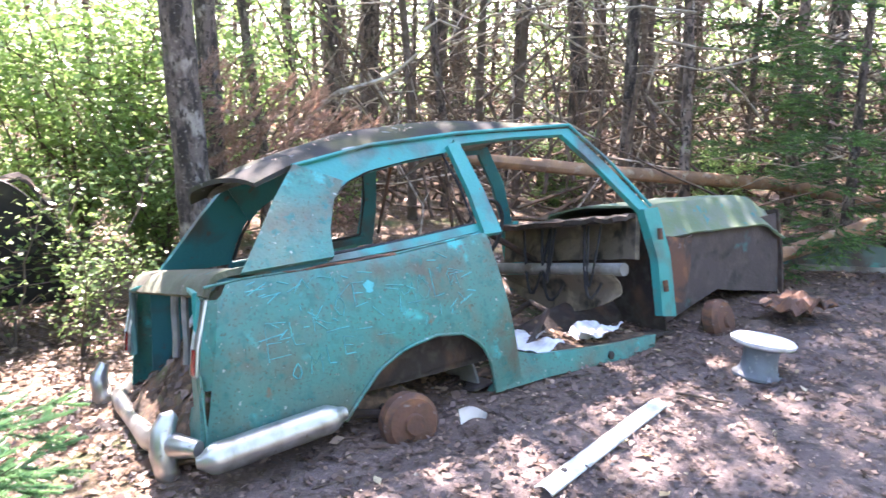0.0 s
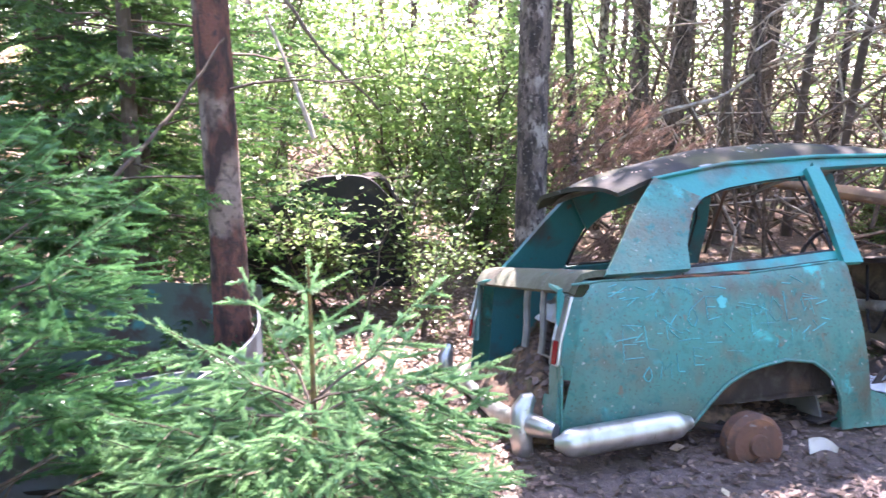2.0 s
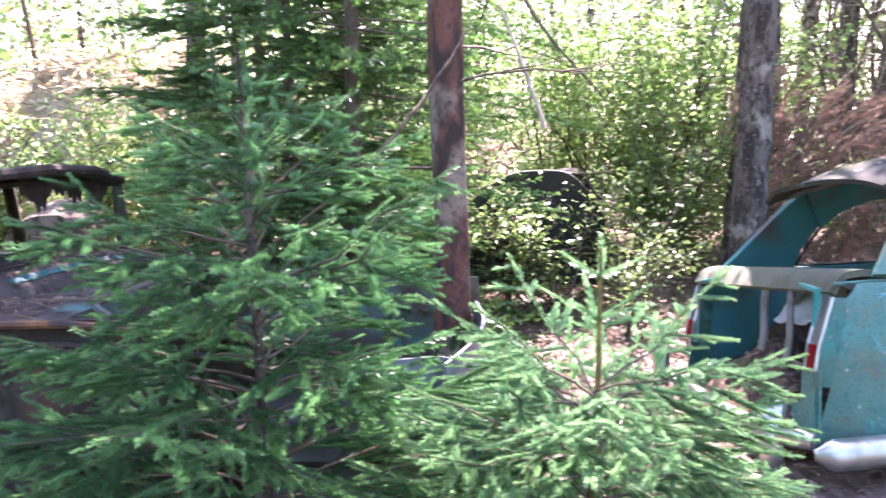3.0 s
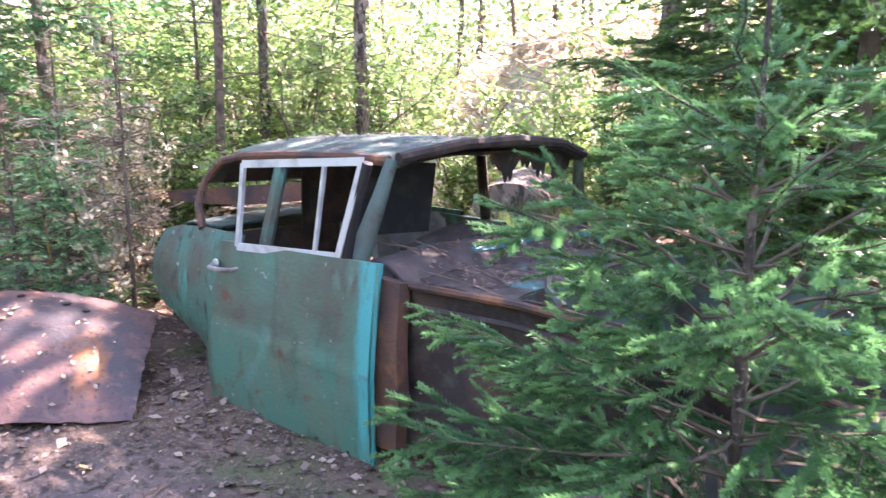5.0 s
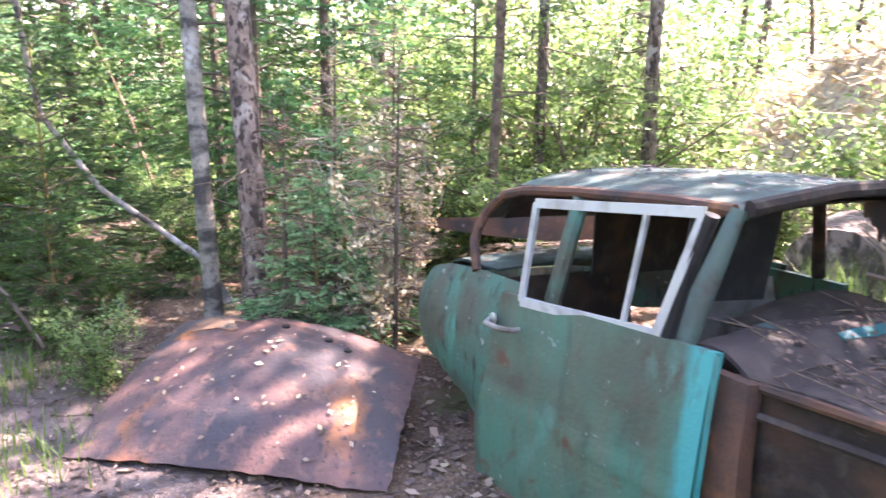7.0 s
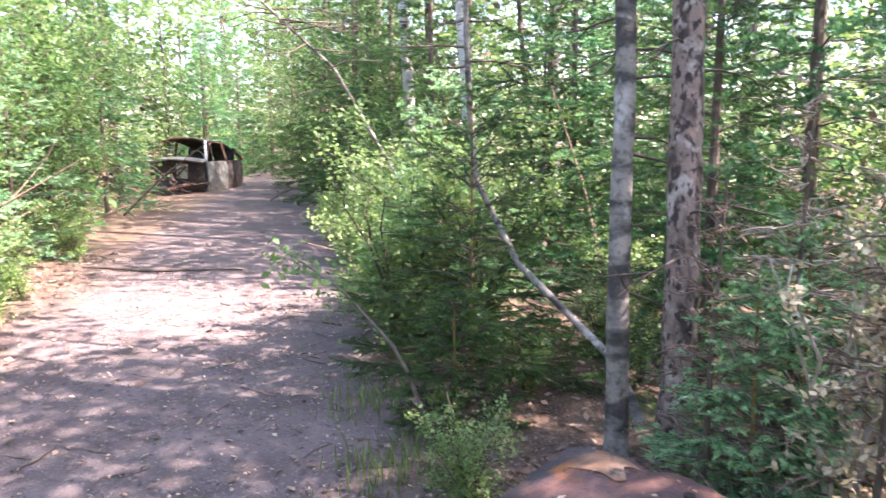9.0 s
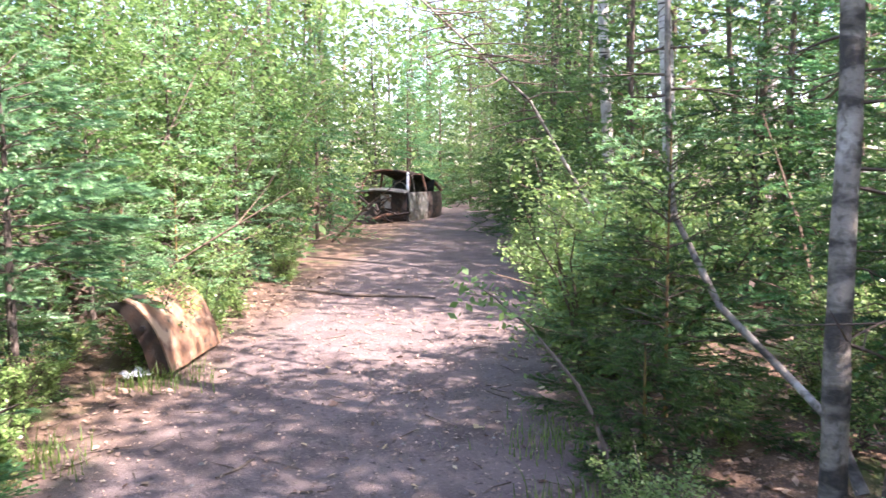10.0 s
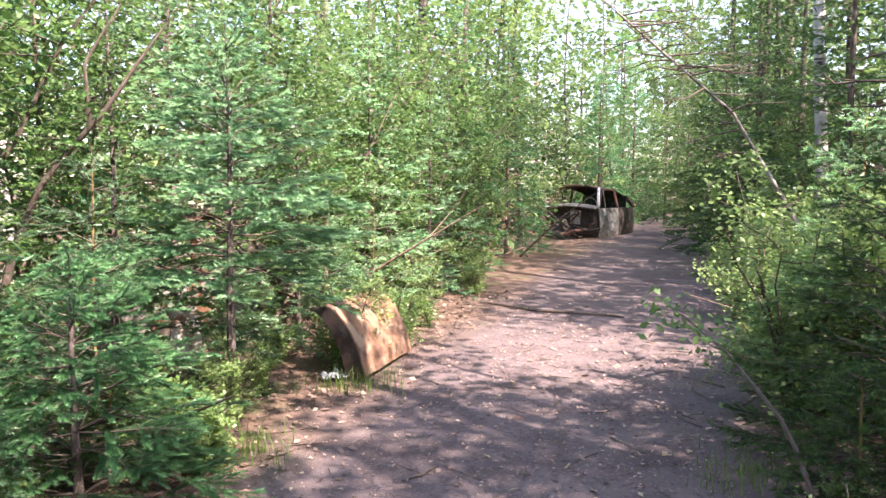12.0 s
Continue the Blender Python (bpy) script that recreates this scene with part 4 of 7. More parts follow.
part("overrider", tube("overrider", [(-0.105, 0.06, 0.0), (-0.125, 0.06, 0.03), (-0.13, 0.065, 0.10), (-0.12, 0.07, 0.18), (-0.095, 0.07, 0.22), (-0.07, 0.07, 0.23)], [0.028, 0.042, 0.047, 0.045, 0.036, 0.02], CHROME, 14), bumper)
part("overrider", tube("overrider", [(-0.10, 1.14, 0.08), (-0.13, 1.14, 0.16), (-0.13, 1.15, 0.26), (-0.10, 1.15, 0.32)], [0.03, 0.045, 0.042, 0.022], CHROME, 12), bumper)
# scratched marks on the side
rng_s = random.Random(4)


def scratch(x, z, h, strokes):
    rows = []
    for st in strokes:
        st = [(a + 0.10 * (rng_s.random() - 0.5), b + 0.12 * (rng_s.random() - 0.5)) for a, b in st]
        q = [(x + a * h, bulge(x + a * h, z + b * h) - 0.0015, z + b * h) for a, b in st]
        rows.append(([along(q, s) for s in np.linspace(0, 1, 8)], 0.0014 + 0.0010 * rng_s.random()))
    return rows


def mark(kind):
    zig = {0: [[(0, 0), (0, 1)], [(0, 1), (0.6, 0.95)], [(0, 0.5), (0.45, 0.5)], [(0, 0), (0.6, 0.02)]], 1: [[(0, 1), (0.05, 0), (0.5, 0.05)]],
           2: [[(0, 0), (0.05, 1)], [(0.5, 1), (0.05, 0.5), (0.55, 0)]], 3: [[(0.3, 1), (0, 0.5), (0.3, 0), (0.6, 0.5), (0.3, 1)]],
           4: [[(0, 0), (0.1, 1), (0.35, 0.4), (0.6, 1), (0.7, 0)]], 5: [[(0, 0.6), (0.1, 0), (0.35, 0.6), (0.5, 0)]]}
    return zig[kind]


marks = []
for k, kd in enumerate((0, 1, 2, 3, 0)):
    marks += scratch(0.25 + 0.095 * k, 0.37 + 0.035 * k, 0.13 if k < 1 else 0.09, mark(kd))
for k, kd in enumerate((4, 3, 1, 5)):
    marks += scratch(0.83 + 0.085 * k, 0.45 + 0.02 * k, 0.11, mark(kd))
for k, kd in enumerate((3, 4, 1, 0)):
    marks += scratch(0.33 + 0.075 * k, 0.27 + 0.02 * k, 0.07, mark(kd))
for k in range(60):
    marks += scratch(0.18 + 1.0 * rng_s.random(), 0.36 + 0.26 * rng_s.random(), 0.05, [[(rng_s.random(), rng_s.random()), (rng_s.random() * 2, rng_s.random())]])
part("scrawl", tubes("scrawl", marks, SCRATCH, 4), hatchback, "bright cyan scrawls scratched into the paint")["kind"] = "stuff"
up = []
for k in range(14):
    x0, z0 = 0.40 + 0.10 * rng_s.random(), 0.76 + 0.12 * rng_s.random()
    q = [(x0 + a, upper_y(z0 + b) - 0.002, z0 + b) for a, b in ((0, 0), (0.06 * rng_s.random(), 0.06 * rng_s.random() - 0.01))]
    up.append((q, 0.0012))
part("scrawl", tubes("scrawl", up, SCRATCH, 4), hatchback)["kind"] = "stuff"
blob = [(0.70 + 0.022 * math.cos(a) * (1 + 0.4 * math.sin(5 * a)), 0.0, 0.575 + 0.026 * math.sin(a)) for a in np.linspace(0, 6.28, 15)[:-1]]
part("paint_blob", mesh_of("paint_blob", [(x, bulge(x, z) - 0.004, z) for x, _, z in blob], [tuple(range(14))], SCRATCH), hatchback)

# ---- green saloon wreck ----
M2 = tilt_frame((-3.62, 0.72, 0.58), 23, 4, 3)
saloon = thing("car_wreck", None, "rust-eaten green saloon wreck with its door ajar under spruces", "car wreck", m=M2)
SW = 1.6


def mir2(pts):
    return [(p[0], SW - p[1], p[2]) for p in pts]


def rear_q(u, v):
    x = -1.75 + 0.97 * u
    top = interp([(-1.75, -0.10), (-1.6, -0.05), (-1.3, 0.02), (-1.08, 0.03), (-0.75, 0.02)], x)
    bot = interp([(-1.75, -0.36), (-1.51, -0.34), (-1.42, -0.37), (-1.3, -0.42), (-1.15, -0.47), (-1.01, -0.54), (-0.78, -0.66)], x) + 0.02 * noise.noise(Vector((x * 14, 0, 0)))
    z = bot + (top - bot) * v
    y = -0.04 * math.sin(math.pi * v) + 0.28 * smooth01((-1.35 - x) / 0.5) ** 1.5 + 0.04 * v * v
    return (x, y, z)


part("rear_quarter", sheet("rear_quarter", lambda u, v: rear_q(u, v), 30, 14, 0.008, GREENBODY), saloon, "faded green rear quarter with rotted edge")
part("rear_quarter", sheet("rear_quarter", lambda u, v: tuple(np.array([1, 0, 1]) * rear_q(1 - u, v) + np.array([0, SW - rear_q(1 - u, v)[1], 0])), 20, 8, 0.008, GREENBODY), saloon)
part("sill", ruled("sill", [(-1.1, 0.04, -0.70), (0.15, 0.03, -0.68)], [(-1.1, 0.02, -0.56), (0.15, 0.02, -0.58)], 0.05, RUST, 12, 3, 0.012), saloon)
part("boot_lid", sheet("boot_lid", lambda u, v: (-1.78 + 0.68 * u, 0.14 + 0.12 * (1 - u) ** 2 + (SW - 0.28 - 0.24 * (1 - u) ** 2) * v, -0.13 + 0.15 * math.sin(math.pi / 2 * min(1, u * 1.6)) + 0.03 * math.sin(math.pi * v)), 14, 16, 0.01, GREENROOF), saloon, "leaf-strewn boot lid")


def roof2(u, v):
    x = -1.22 + 1.27 * u
    e = 0.355 + 0.03 * math.sin(math.pi * u)
    y0 = 0.13
    y = y0 + (SW - 2 * y0) * v
    k = 1 - abs(2 * v - 1) ** 3
    drop = 0.20 * smooth01((0.25 - u) / 0.25) ** 2
    return (x + 0.10 * k * (u - 0.4), y, e + 0.075 * k - drop * (0.6 + 0.4 * k))


part("roof", sheet("roof", lambda u, v: roof2(u, v), 26, 24, 0.018, GREENROOF), saloon, "faded green roof strewn with needles")
part("roof_lining", sheet("roof_lining", lambda u, v: tuple(np.array(roof2(0.05 + 0.9 * u, 0.05 + 0.9 * v)) - [0, 0, 0.04]), 12, 12, 0.008, DARKRUST), saloon)
for flip in (False, True):
    f = mir2 if flip else list
    cp = f([(-1.10, 0.035, 0.02), (-1.17, 0.06, 0.14), (-1.16, 0.10, 0.24), (-1.07, 0.125, 0.325), (-0.92, 0.13, 0.355), (-0.6, 0.13, 0.37), (-0.2, 0.13, 0.375), (0.02, 0.13, 0.365)])
    part("roof_rail", tube("roof_rail", [along(cp, s) for s in np.linspace(0, 1, 24)], 0.020, RUST, 8), saloon, "rusted roof rail")
    ap = f([(0.03, 0.135, 0.37), (0.012, 0.10, 0.25), (-0.008, 0.05, 0.11), (-0.02, 0.0, -0.02)])
    ap2 = f([(0.09, 0.15, 0.37), (0.10, 0.12, 0.25), (0.09, 0.07, 0.10), (0.08, 0.03, -0.02)])
    part("front_pillar", tube("front_pillar", [along(ap, s) for s in np.linspace(0, 1, 10)], list(np.linspace(0.024, 0.042, 10)), PILLAR, 10), saloon)
    bp = f([(-0.62, 0.05, -0.6), (-0.62, 0.04, 0.0), (-0.60, 0.12, 0.35)])
    part("centre_pillar", tube("centre_pillar", bp, 0.03, GREENBODY if not flip else DARKRUST, 8), saloon)
part("header_rail", tube("header_rail", [(0.06, 0.14, 0.375), (0.12, 0.45, 0.43), (0.13, SW / 2, 0.445), (0.12, SW - 0.45, 0.43), (0.06, SW - 0.14, 0.375)], 0.024, DARKRUST, 8), saloon)
part("torn_lining", sheet("torn_lining", lambda u, v: (0.02, 0.75 + 0.7 * v, 0.41 - (0.05 + 0.22 * abs(noise.noise(Vector((v * 3.1, 0, 5)))) + 0.10 * abs(noise.noise(Vector((v * 16, 0, 2))))) * u), 6, 90, 0.004, DARKRUST), saloon, "torn dark headlining rags")
part("visor_board", sheet("visor_board", lambda u, v: (-0.16 - 0.04 * u, 0.18 + 0.42 * v, 0.36 - 0.30 * u - 0.02 * v), 6, 6, 0.01, BLACK), saloon, "black hanging lining board")
part("rear_bulkhead", sheet("rear_bulkhead", lambda u, v: (-0.98 - 0.05 * u, 0.1 + 0.7 * v, -0.5 + 0.5 * u), 6, 6, 0.012, DARKRUST), saloon)
part("headlining_scrap", sheet("headlining_scrap", lambda u, v: (-0.85, 0.42 + 0.65 * v, 0.36 - 0.34 * u), 4, 4, 0.008, DARKRUST), saloon)
part("seat_back", sheet("seat_back", lambda u, v: (-0.42 - 0.12 * u, 0.55 + 0.5 * v, -0.45 + 0.5 * u + 0.02 * math.sin(24 * v)), 8, 26, 0.05, GREYMETAL), saloon, "ribbed pale seat back")
part("seat_back", sheet("seat_back", lambda u, v: (-0.22 + 0.2 * u, 0.75 + 0.12 * v, 0.03 - 0.35 * u), 6, 4, 0.012, RUST), saloon)
part("far_door", ruled("far_door", [(-0.48, SW - 0.02, -0.62), (-1.0, SW - 0.02, -0.62)], [(-0.48, SW - 0.03, -0.02), (-1.0, SW - 0.03, 0.0)], 0.04, GREENBODY, 10, 6), saloon)
part("floor_pan", sheet("floor_pan", lambda u, v: (-1.2 + 1.3 * u, 0.04 + (SW - 0.08) * v, -0.62 + 0.03 * noise.noise(Vector((u * 5, v * 5, 3)))), 10, 10, 0.01, DARKRUST), saloon)
part("tail_panel", sheet("tail_panel", lambda u, v: (-1.80 - 0.05 * math.sin(math.pi * u), 0.26 + (SW - 0.52) * (1 - u), -0.55 + 0.42 * v), 14, 8, 0.012, GREENBODY), saloon)
# cowl and nose
COWL = [(0.0, 0.0), (0.10, 0.0), (0.14, -0.012), (0.21, -0.055), (0.225, -0.085), (0.36, -0.075), (0.375, -0.09), (0.56, -0.095)]


def cowl_at(u, v):
    x = 0.56 * u
    return (x, 0.03 + (SW - 0.06) * v, interp(COWL, x) + 0.04 * math.sin(math.pi * v) + 0.010 * noise.noise(Vector((u * 4, v * 8, 0))) + 0.004 * noise.noise(Vector((u * 14, v * 30, 4))))


part("cowl", sheet("cowl", cowl_at, 34, 44, 0.012, COWLRUST), saloon, "leaf-covered rusted green cowl")
part("cowl_lip", sheet("cowl_lip", lambda u, v: tuple(np.array(cowl_at(0.26 + 0.05 * u, 0.28 + 0.6 * v)) + [0.004, 0, 0.004]), 5, 30, 0.003, DARKTEAL), saloon, "bare teal strip along the cowl")
# bay walls get this darker paint so that its colour holds the shade
part("bay_bulkhead", sheet("bay_bulkhead", lambda u, v: (0.565 + 0.02 * noise.noise(Vector((v * 5, u * 4, 2))), 0.05 + (SW - 0.1) * v, -0.095 - 0.42 * u + 0.035 * math.sin(math.pi * v)), 8, 20, 0.012, PILLAR), saloon, "bulkhead of the open engine bay, its shade coloured brown and green")
part("bay_floor", sheet("bay_floor", lambda u, v: (0.56 + 1.35 * u, 0.06 + (SW - 0.12) * v, -0.52 + 0.05 * noise.noise(Vector((u * 5, v * 6, 5)))), 16, 16, 0.012, DARKRUST), saloon)
part("inner_wing", ruled("inner_wing", [(0.56, SW - 0.12, -0.52), (1.9, SW - 0.14, -0.52)], [(0.56, SW - 0.08, -0.06), (1.9, SW - 0.12, -0.16)], 0.012, PILLAR, 14, 6, 0.012), saloon)
part("bay_brace", tube("bay_brace", [(0.52, 0.46, -0.05), (0.66, 0.24, -0.045), (0.84, 0.05, -0.045)], 0.014, PILLAR, 6), saloon)
part("dash_hump", sheet("dash_hump", lambda u, v: (-0.14 + 0.2 * u, 0.35 + 0.75 * v, 0.0 + 0.09 * math.sin(math.pi * v) * math.sin(math.pi * (0.25 + 0.6 * u))), 8, 14, 0.012, DARKRUST), saloon)
part("wing", ruled("wing", [(0.18, 0.03, -0.68), (0.5, 0.03, -0.66), (0.8, 0.02, -0.50), (1.15, 0.03, -0.45)], [(0.16, 0.02, -0.05), (0.5, 0.04, -0.05), (0.9, 0.03, -0.045), (1.5, 0.05, -0.12)], 0.012, DARKRUST, 24, 12, 0.02), saloon, "dark rusted front wing")
part("hinge_post", ruled("hinge_post", [(0.10, 0.01, -0.66), (0.13, 0.0, -0.3), (0.12, 0.01, -0.04)], [(0.24, 0.0, -0.66), (0.26, -0.02, -0.3), (0.24, 0.01, -0.05)], 0.05, RUST, 14, 4, 0.012), saloon, "flaking brown hinge post")
part("wing_flange", ruled("wing_flange", [(0.2, 0.0, -0.045), (0.7, -0.004, -0.038), (1.2, -0.004, -0.07), (1.6, 0.035, -0.15)], [(0.2, 0.07, -0.06), (0.7, 0.055, -0.053), (1.2, 0.055, -0.085), (1.6, 0.09, -0.16)], 0.008, RUST, 24, 4, 0.008), saloon, "rusted folded wing flange")
part("wing_edge", tube("wing_edge", [(0.24, 0.01, -0.055), (0.7, 0.0, -0.048), (1.2, 0.0, -0.08), (1.6, 0.04, -0.16)], 0.014, RUST, 8), saloon)
part("nose_wing", sheet("nose_wing", lambda u, v: (1.30 + 0.62 * u, 0.02 + 0.06 * math.sin(3 * u) + 0.30 * smooth01(u * 2 - 1) + 0.04 * v, -0.66 + 0.52 * v - 0.12 * u * v), 16, 12, 0.012, BLUEGREY), saloon, "blue-grey front wing panel")
part("nose_panel", sheet("nose_panel", lambda u, v: (1.90 + 0.08 * math.sin(math.pi * u), 0.30 + 1.1 * u, -0.66 + 0.40 * v), 14, 8, 0.012, BLUEGREY), saloon)
part("wheel_disc", lathe("wheel_disc", [(0.03, -0.04), (0.17, -0.05), (0.19, -0.03), (0.19, 0.02), (0.17, 0.03), (0.06, 0.015), (0.03, 0.03)], DARKRUST), saloon, "", m=pose(0.98, 0.10, -0.56, 90, 0, 0))
rfk = random.Random(8)
flakes = []
for k in range(150):
    x, z = rfk.uniform(0.13, 1.0), rfk.uniform(-0.62, -0.10)
    if x > 0.26 and rfk.random() < 0.85:
        continue
    r0 = rfk.uniform(0.002, 0.006)
    y = (-0.012 if x < 0.26 else 0.006)
    flakes.append(([(x - r0, y, z), (x, y - 0.004, z + r0 * rfk.uniform(-1, 1)), (x + r0, y, z + r0 * rfk.uniform(-1, 2))], [r0 * 0.3, r0 * 0.7, r0 * 0.3]))
part("paint_flakes", tubes("paint_flakes", flakes, TWIGBROWN, 4), saloon, "brown paint flakes on the rusted wing")["kind"] = "stuff"
part("rubbing_strip", tube("rubbing_strip", [(0.26, -0.015, -0.12), (0.7, -0.012, -0.115), (1.2, -0.012, -0.15)], 0.012, DARKRUST, 6), saloon)
# the door, ajar
def door_skin(u, v):
    x0 = interp([(-0.75, -0.80), (-0.45, -0.80), (-0.33, -0.75), (-0.02, -0.71), (0.02, -0.70)], -0.75 + 0.77 * v)
    x1 = 0.125 + 0.03 * v
    x = x0 + (x1 - x0) * u
    z = -0.74 - 0.05 * u + (0.76 + 0.05 * u) * v
    y = -0.12 + 0.055 * u - 0.03 * math.sin(math.pi * v) - 0.007 * math.exp(-((v - 0.53 + 0.05 * u) / 0.02) ** 2)
    return (x, y, z + (0.012 * noise.noise(Vector((u * 22, 0, 1))) if v == 0 else 0))


door = part("door", sheet("door", lambda u, v: door_skin(u, v), 26, 28, 0.035, DOORPAINT), saloon, "faded green front door hanging ajar")
part("door_edge", ruled("door_edge", [(0.128, -0.068, -0.78), (0.15, -0.095, -0.35), (0.155, -0.068, 0.018)], [(0.134, -0.06, -0.78), (0.158, -0.085, -0.35), (0.166, -0.06, 0.015)], 0.01, CYAN, 14, 2), door, "bare bright teal door edge")
fr = [(-0.545, -0.12, 0.34), (0.085, -0.07, 0.37), (-0.045, -0.072, 0.02), (-0.60, -0.12, 0.005)]


def bar(name, a, b, w, mat, parent, label=""):
    """A flat bar between two points of the door."""
    a, b = np.array(a, float), np.array(b, float)
    d = b - a
    s = np.cross(d, [0, 1, 0])
    s = s / np.linalg.norm(s) * w / 2
    return part(name, ruled(name, [a - s, b - s], [a + s, b + s], 0.014, mat, 4, 1), parent, label)


wf = bar("window_frame", fr[0], fr[1], 0.030, ALU, door, "bare aluminium window frame")
bar("window_frame", fr[1], fr[2], 0.030, ALU, door)
bar("window_frame", fr[2], fr[3], 0.030, ALU, door)
bar("window_frame", fr[3], fr[0], 0.024, ALU, door)
bar("window_divider", (-0.10, -0.083, 0.36), (-0.165, -0.083, 0.02), 0.014, ALU, door)
part("door_seal", tube("door_seal", [(0.10, -0.055, 0.365), (0.03, -0.05, 0.2), (-0.02, -0.05, 0.01)], 0.02, BLACK, 8), door, "black rubber seal")
hd = part("handle", tube("handle", [(-0.72, -0.15, -0.075), (-0.70, -0.185, -0.085), (-0.62, -0.19, -0.085), (-0.56, -0.175, -0.08), (-0.55, -0.15, -0.075)], [0.010, 0.011, 0.011, 0.010, 0.008], GREYMETAL, 8), door, "tarnished chrome door handle")
part("handle_plate", lathe("handle_plate", [(0.022, 0), (0.022, 0.006), (0.012, 0.012)], CHROME, 12), hd, "", m=pose(-0.71, -0.145, -0.075, 90, 0, 0))

# ---- loose wreckage on the ground ----
def at_uv(u, v):
    """A place by its way along the path and its distance to the right of the path's left edge line."""
    return (-0.777 * u - 0.629 * v, -0.629 * u + 0.777 * v)


rust_sheet = thing("rusted_car_roof", (0, 0, 0), "curved rusted car roof panel lying on the ground", "car part")
FL, FR, BR, BL = (np.array(p) for p in ((-4.52, -1.27, -0.11), (-4.12, -0.07, -0.12), (-4.86, 0.12, 0.03), (-5.38, -0.98, 0.10)))


def rs(u, v):
    p = (FL * (1 - u) + FR * u) * (1 - v) + (BL * (1 - u) + BR * u) * v
    p = p + np.array([0, 0, 0.19 * math.sin(math.pi * min(1, 0.04 + 0.88 * u)) ** 0.7 * math.sin(math.pi * (0.03 + 0.72 * v)) ** 0.8])
    p[2] += 0.012 * noise.noise(Vector((u * 3, v * 3, 2))) - 0.03 * math.exp(-((u - 0.32) / 0.05) ** 2) * v
    ed = min(u, 1 - u, v, 1 - v)
    if ed < 0.02:
        p += np.array([0.016 * noise.noise(Vector((u * 19, v * 19, 0))), 0.016 * noise.noise(Vector((u * 19, v * 19, 5))), 0])
    return p


part("panel_skin", sheet("panel_skin", rs, 60, 46, 0.006, RUSTSHEET), rust_sheet)
part("rust_patch", sheet("rust_patch", lambda u, v: rs(0.12 + 0.17 * u + 0.02 * math.sin(7 * v), 0.80 + 0.16 * v) + np.array([0, 0, 0.005]), 8, 8, 0.003, RUSTORANGE), rust_sheet, "bare orange rust patch")
rngl = np.random.default_rng(3)
for q in range(3):
    c = rs(0.5 + 0.18 * q - 0.1 * (q == 2), 0.86 - 0.05 * q)
    part("bolt_hole", lathe("bolt_hole", [(0.018, 0.0), (0.018, 0.008), (0.006, 0.008)], BLACK, 10), rust_sheet, "", m=Matrix.Translation(c))

strip = thing("trim_strip", None, "pale aluminium sill strip lying on the earth", "car part", m=pose(0.62, 2.635, 0.012, 0, 0, 50))
part("strip_body", sheet("strip_body", lambda u, v: (-0.46 + 0.92 * u, -0.035 + 0.07 * v, 0.012 + 0.016 * math.sin(math.pi * v)), 12, 6, 0.004, WHITE), strip)
part("strip_lip", tube("strip_lip", [(-0.46, -0.036, 0.008), (0.46, -0.036, 0.008)], 0.006, ALU, 6), strip)
part("strip_hole", lathe("strip_hole", [(0.012, 0), (0.012, 0.003), (0.004, 0.003)], BLACK, 10), strip, "", m=pose(-0.32, 0.0, 0.027))

wheel_rim = thing("wheel_rim", None, "white-painted bare wheel rim standing on its face", "wheel", m=pose(1.50, 3.36, ground_z(1.50, 3.36) - 0.015, -5, 7, 0))
part("rim_barrel", lathe("rim_barrel", [(0.05, 0.0), (0.10, 0.0), (0.118, 0.006), (0.118, 0.018), (0.098, 0.03), (0.086, 0.05), (0.080, 0.10), (0.083, 0.14), (0.095, 0.155), (0.10, 0.16)], BLUEGREY, 28), wheel_rim, "dull blue-grey wheel barrel")
part("rim_flange", lathe("rim_flange", [(0.09, 0.155), (0.125, 0.16), (0.147, 0.172), (0.150, 0.186), (0.138, 0.196), (0.115, 0.192), (0.09, 0.178), (0.03, 0.178)], WHITE, 28), wheel_rim, "flaking white wheel flange")

metal_shard = thing("metal_shard", None, "pale blue bent metal shard beside the wheel arch", "car part", m=pose(0.06, 2.72, 0.05, 60, 0, 40))
part("shard", sheet("shard", lambda u, v: (0.13 * u, 0.06 * v * (1 - 0.7 * u) + 0.01 * math.sin(5 * u), 0.03 * math.sin(3 * u) + 0.015 * v), 10, 6, 0.003, ALU), metal_shard)
scrap = thing("metal_scrap", None, "rusty crumpled scrap beside the front wheel", "car part", m=pose(1.95, 3.95, 0.05, 0, 0, 30))
part("scrap_body", sheet("scrap_body", lambda u, v: (0.4 * u, 0.3 * v, 0.12 * abs(noise.noise(Vector((u * 3, v * 3, 4)))) + 0.05), 12, 12, 0.01, RUST), scrap)


sill_panel = thing("rusted_car_sill", (0, 0, 0), "dull dark green car sill lying in the litter behind the hatchback", "car part")
part("sill_skin", ruled("sill_skin", [(2.45, 5.42, -0.02), (3.0, 5.36, -0.02), (3.7, 5.22, -0.02)], [(2.45, 5.46, 0.17), (3.0, 5.40, 0.19), (3.7, 5.27, 0.15)], 0.08, PILLAR, 20, 5, 0.012), sill_panel)
part("sill_flange", ruled("sill_flange", [(2.5, 5.40, -0.03), (3.75, 5.18, -0.03)], [(2.5, 5.41, 0.04), (3.75, 5.19, 0.04)], 0.02, GREYMETAL, 14, 3, 0.010), sill_panel, "bare grey lower flange")


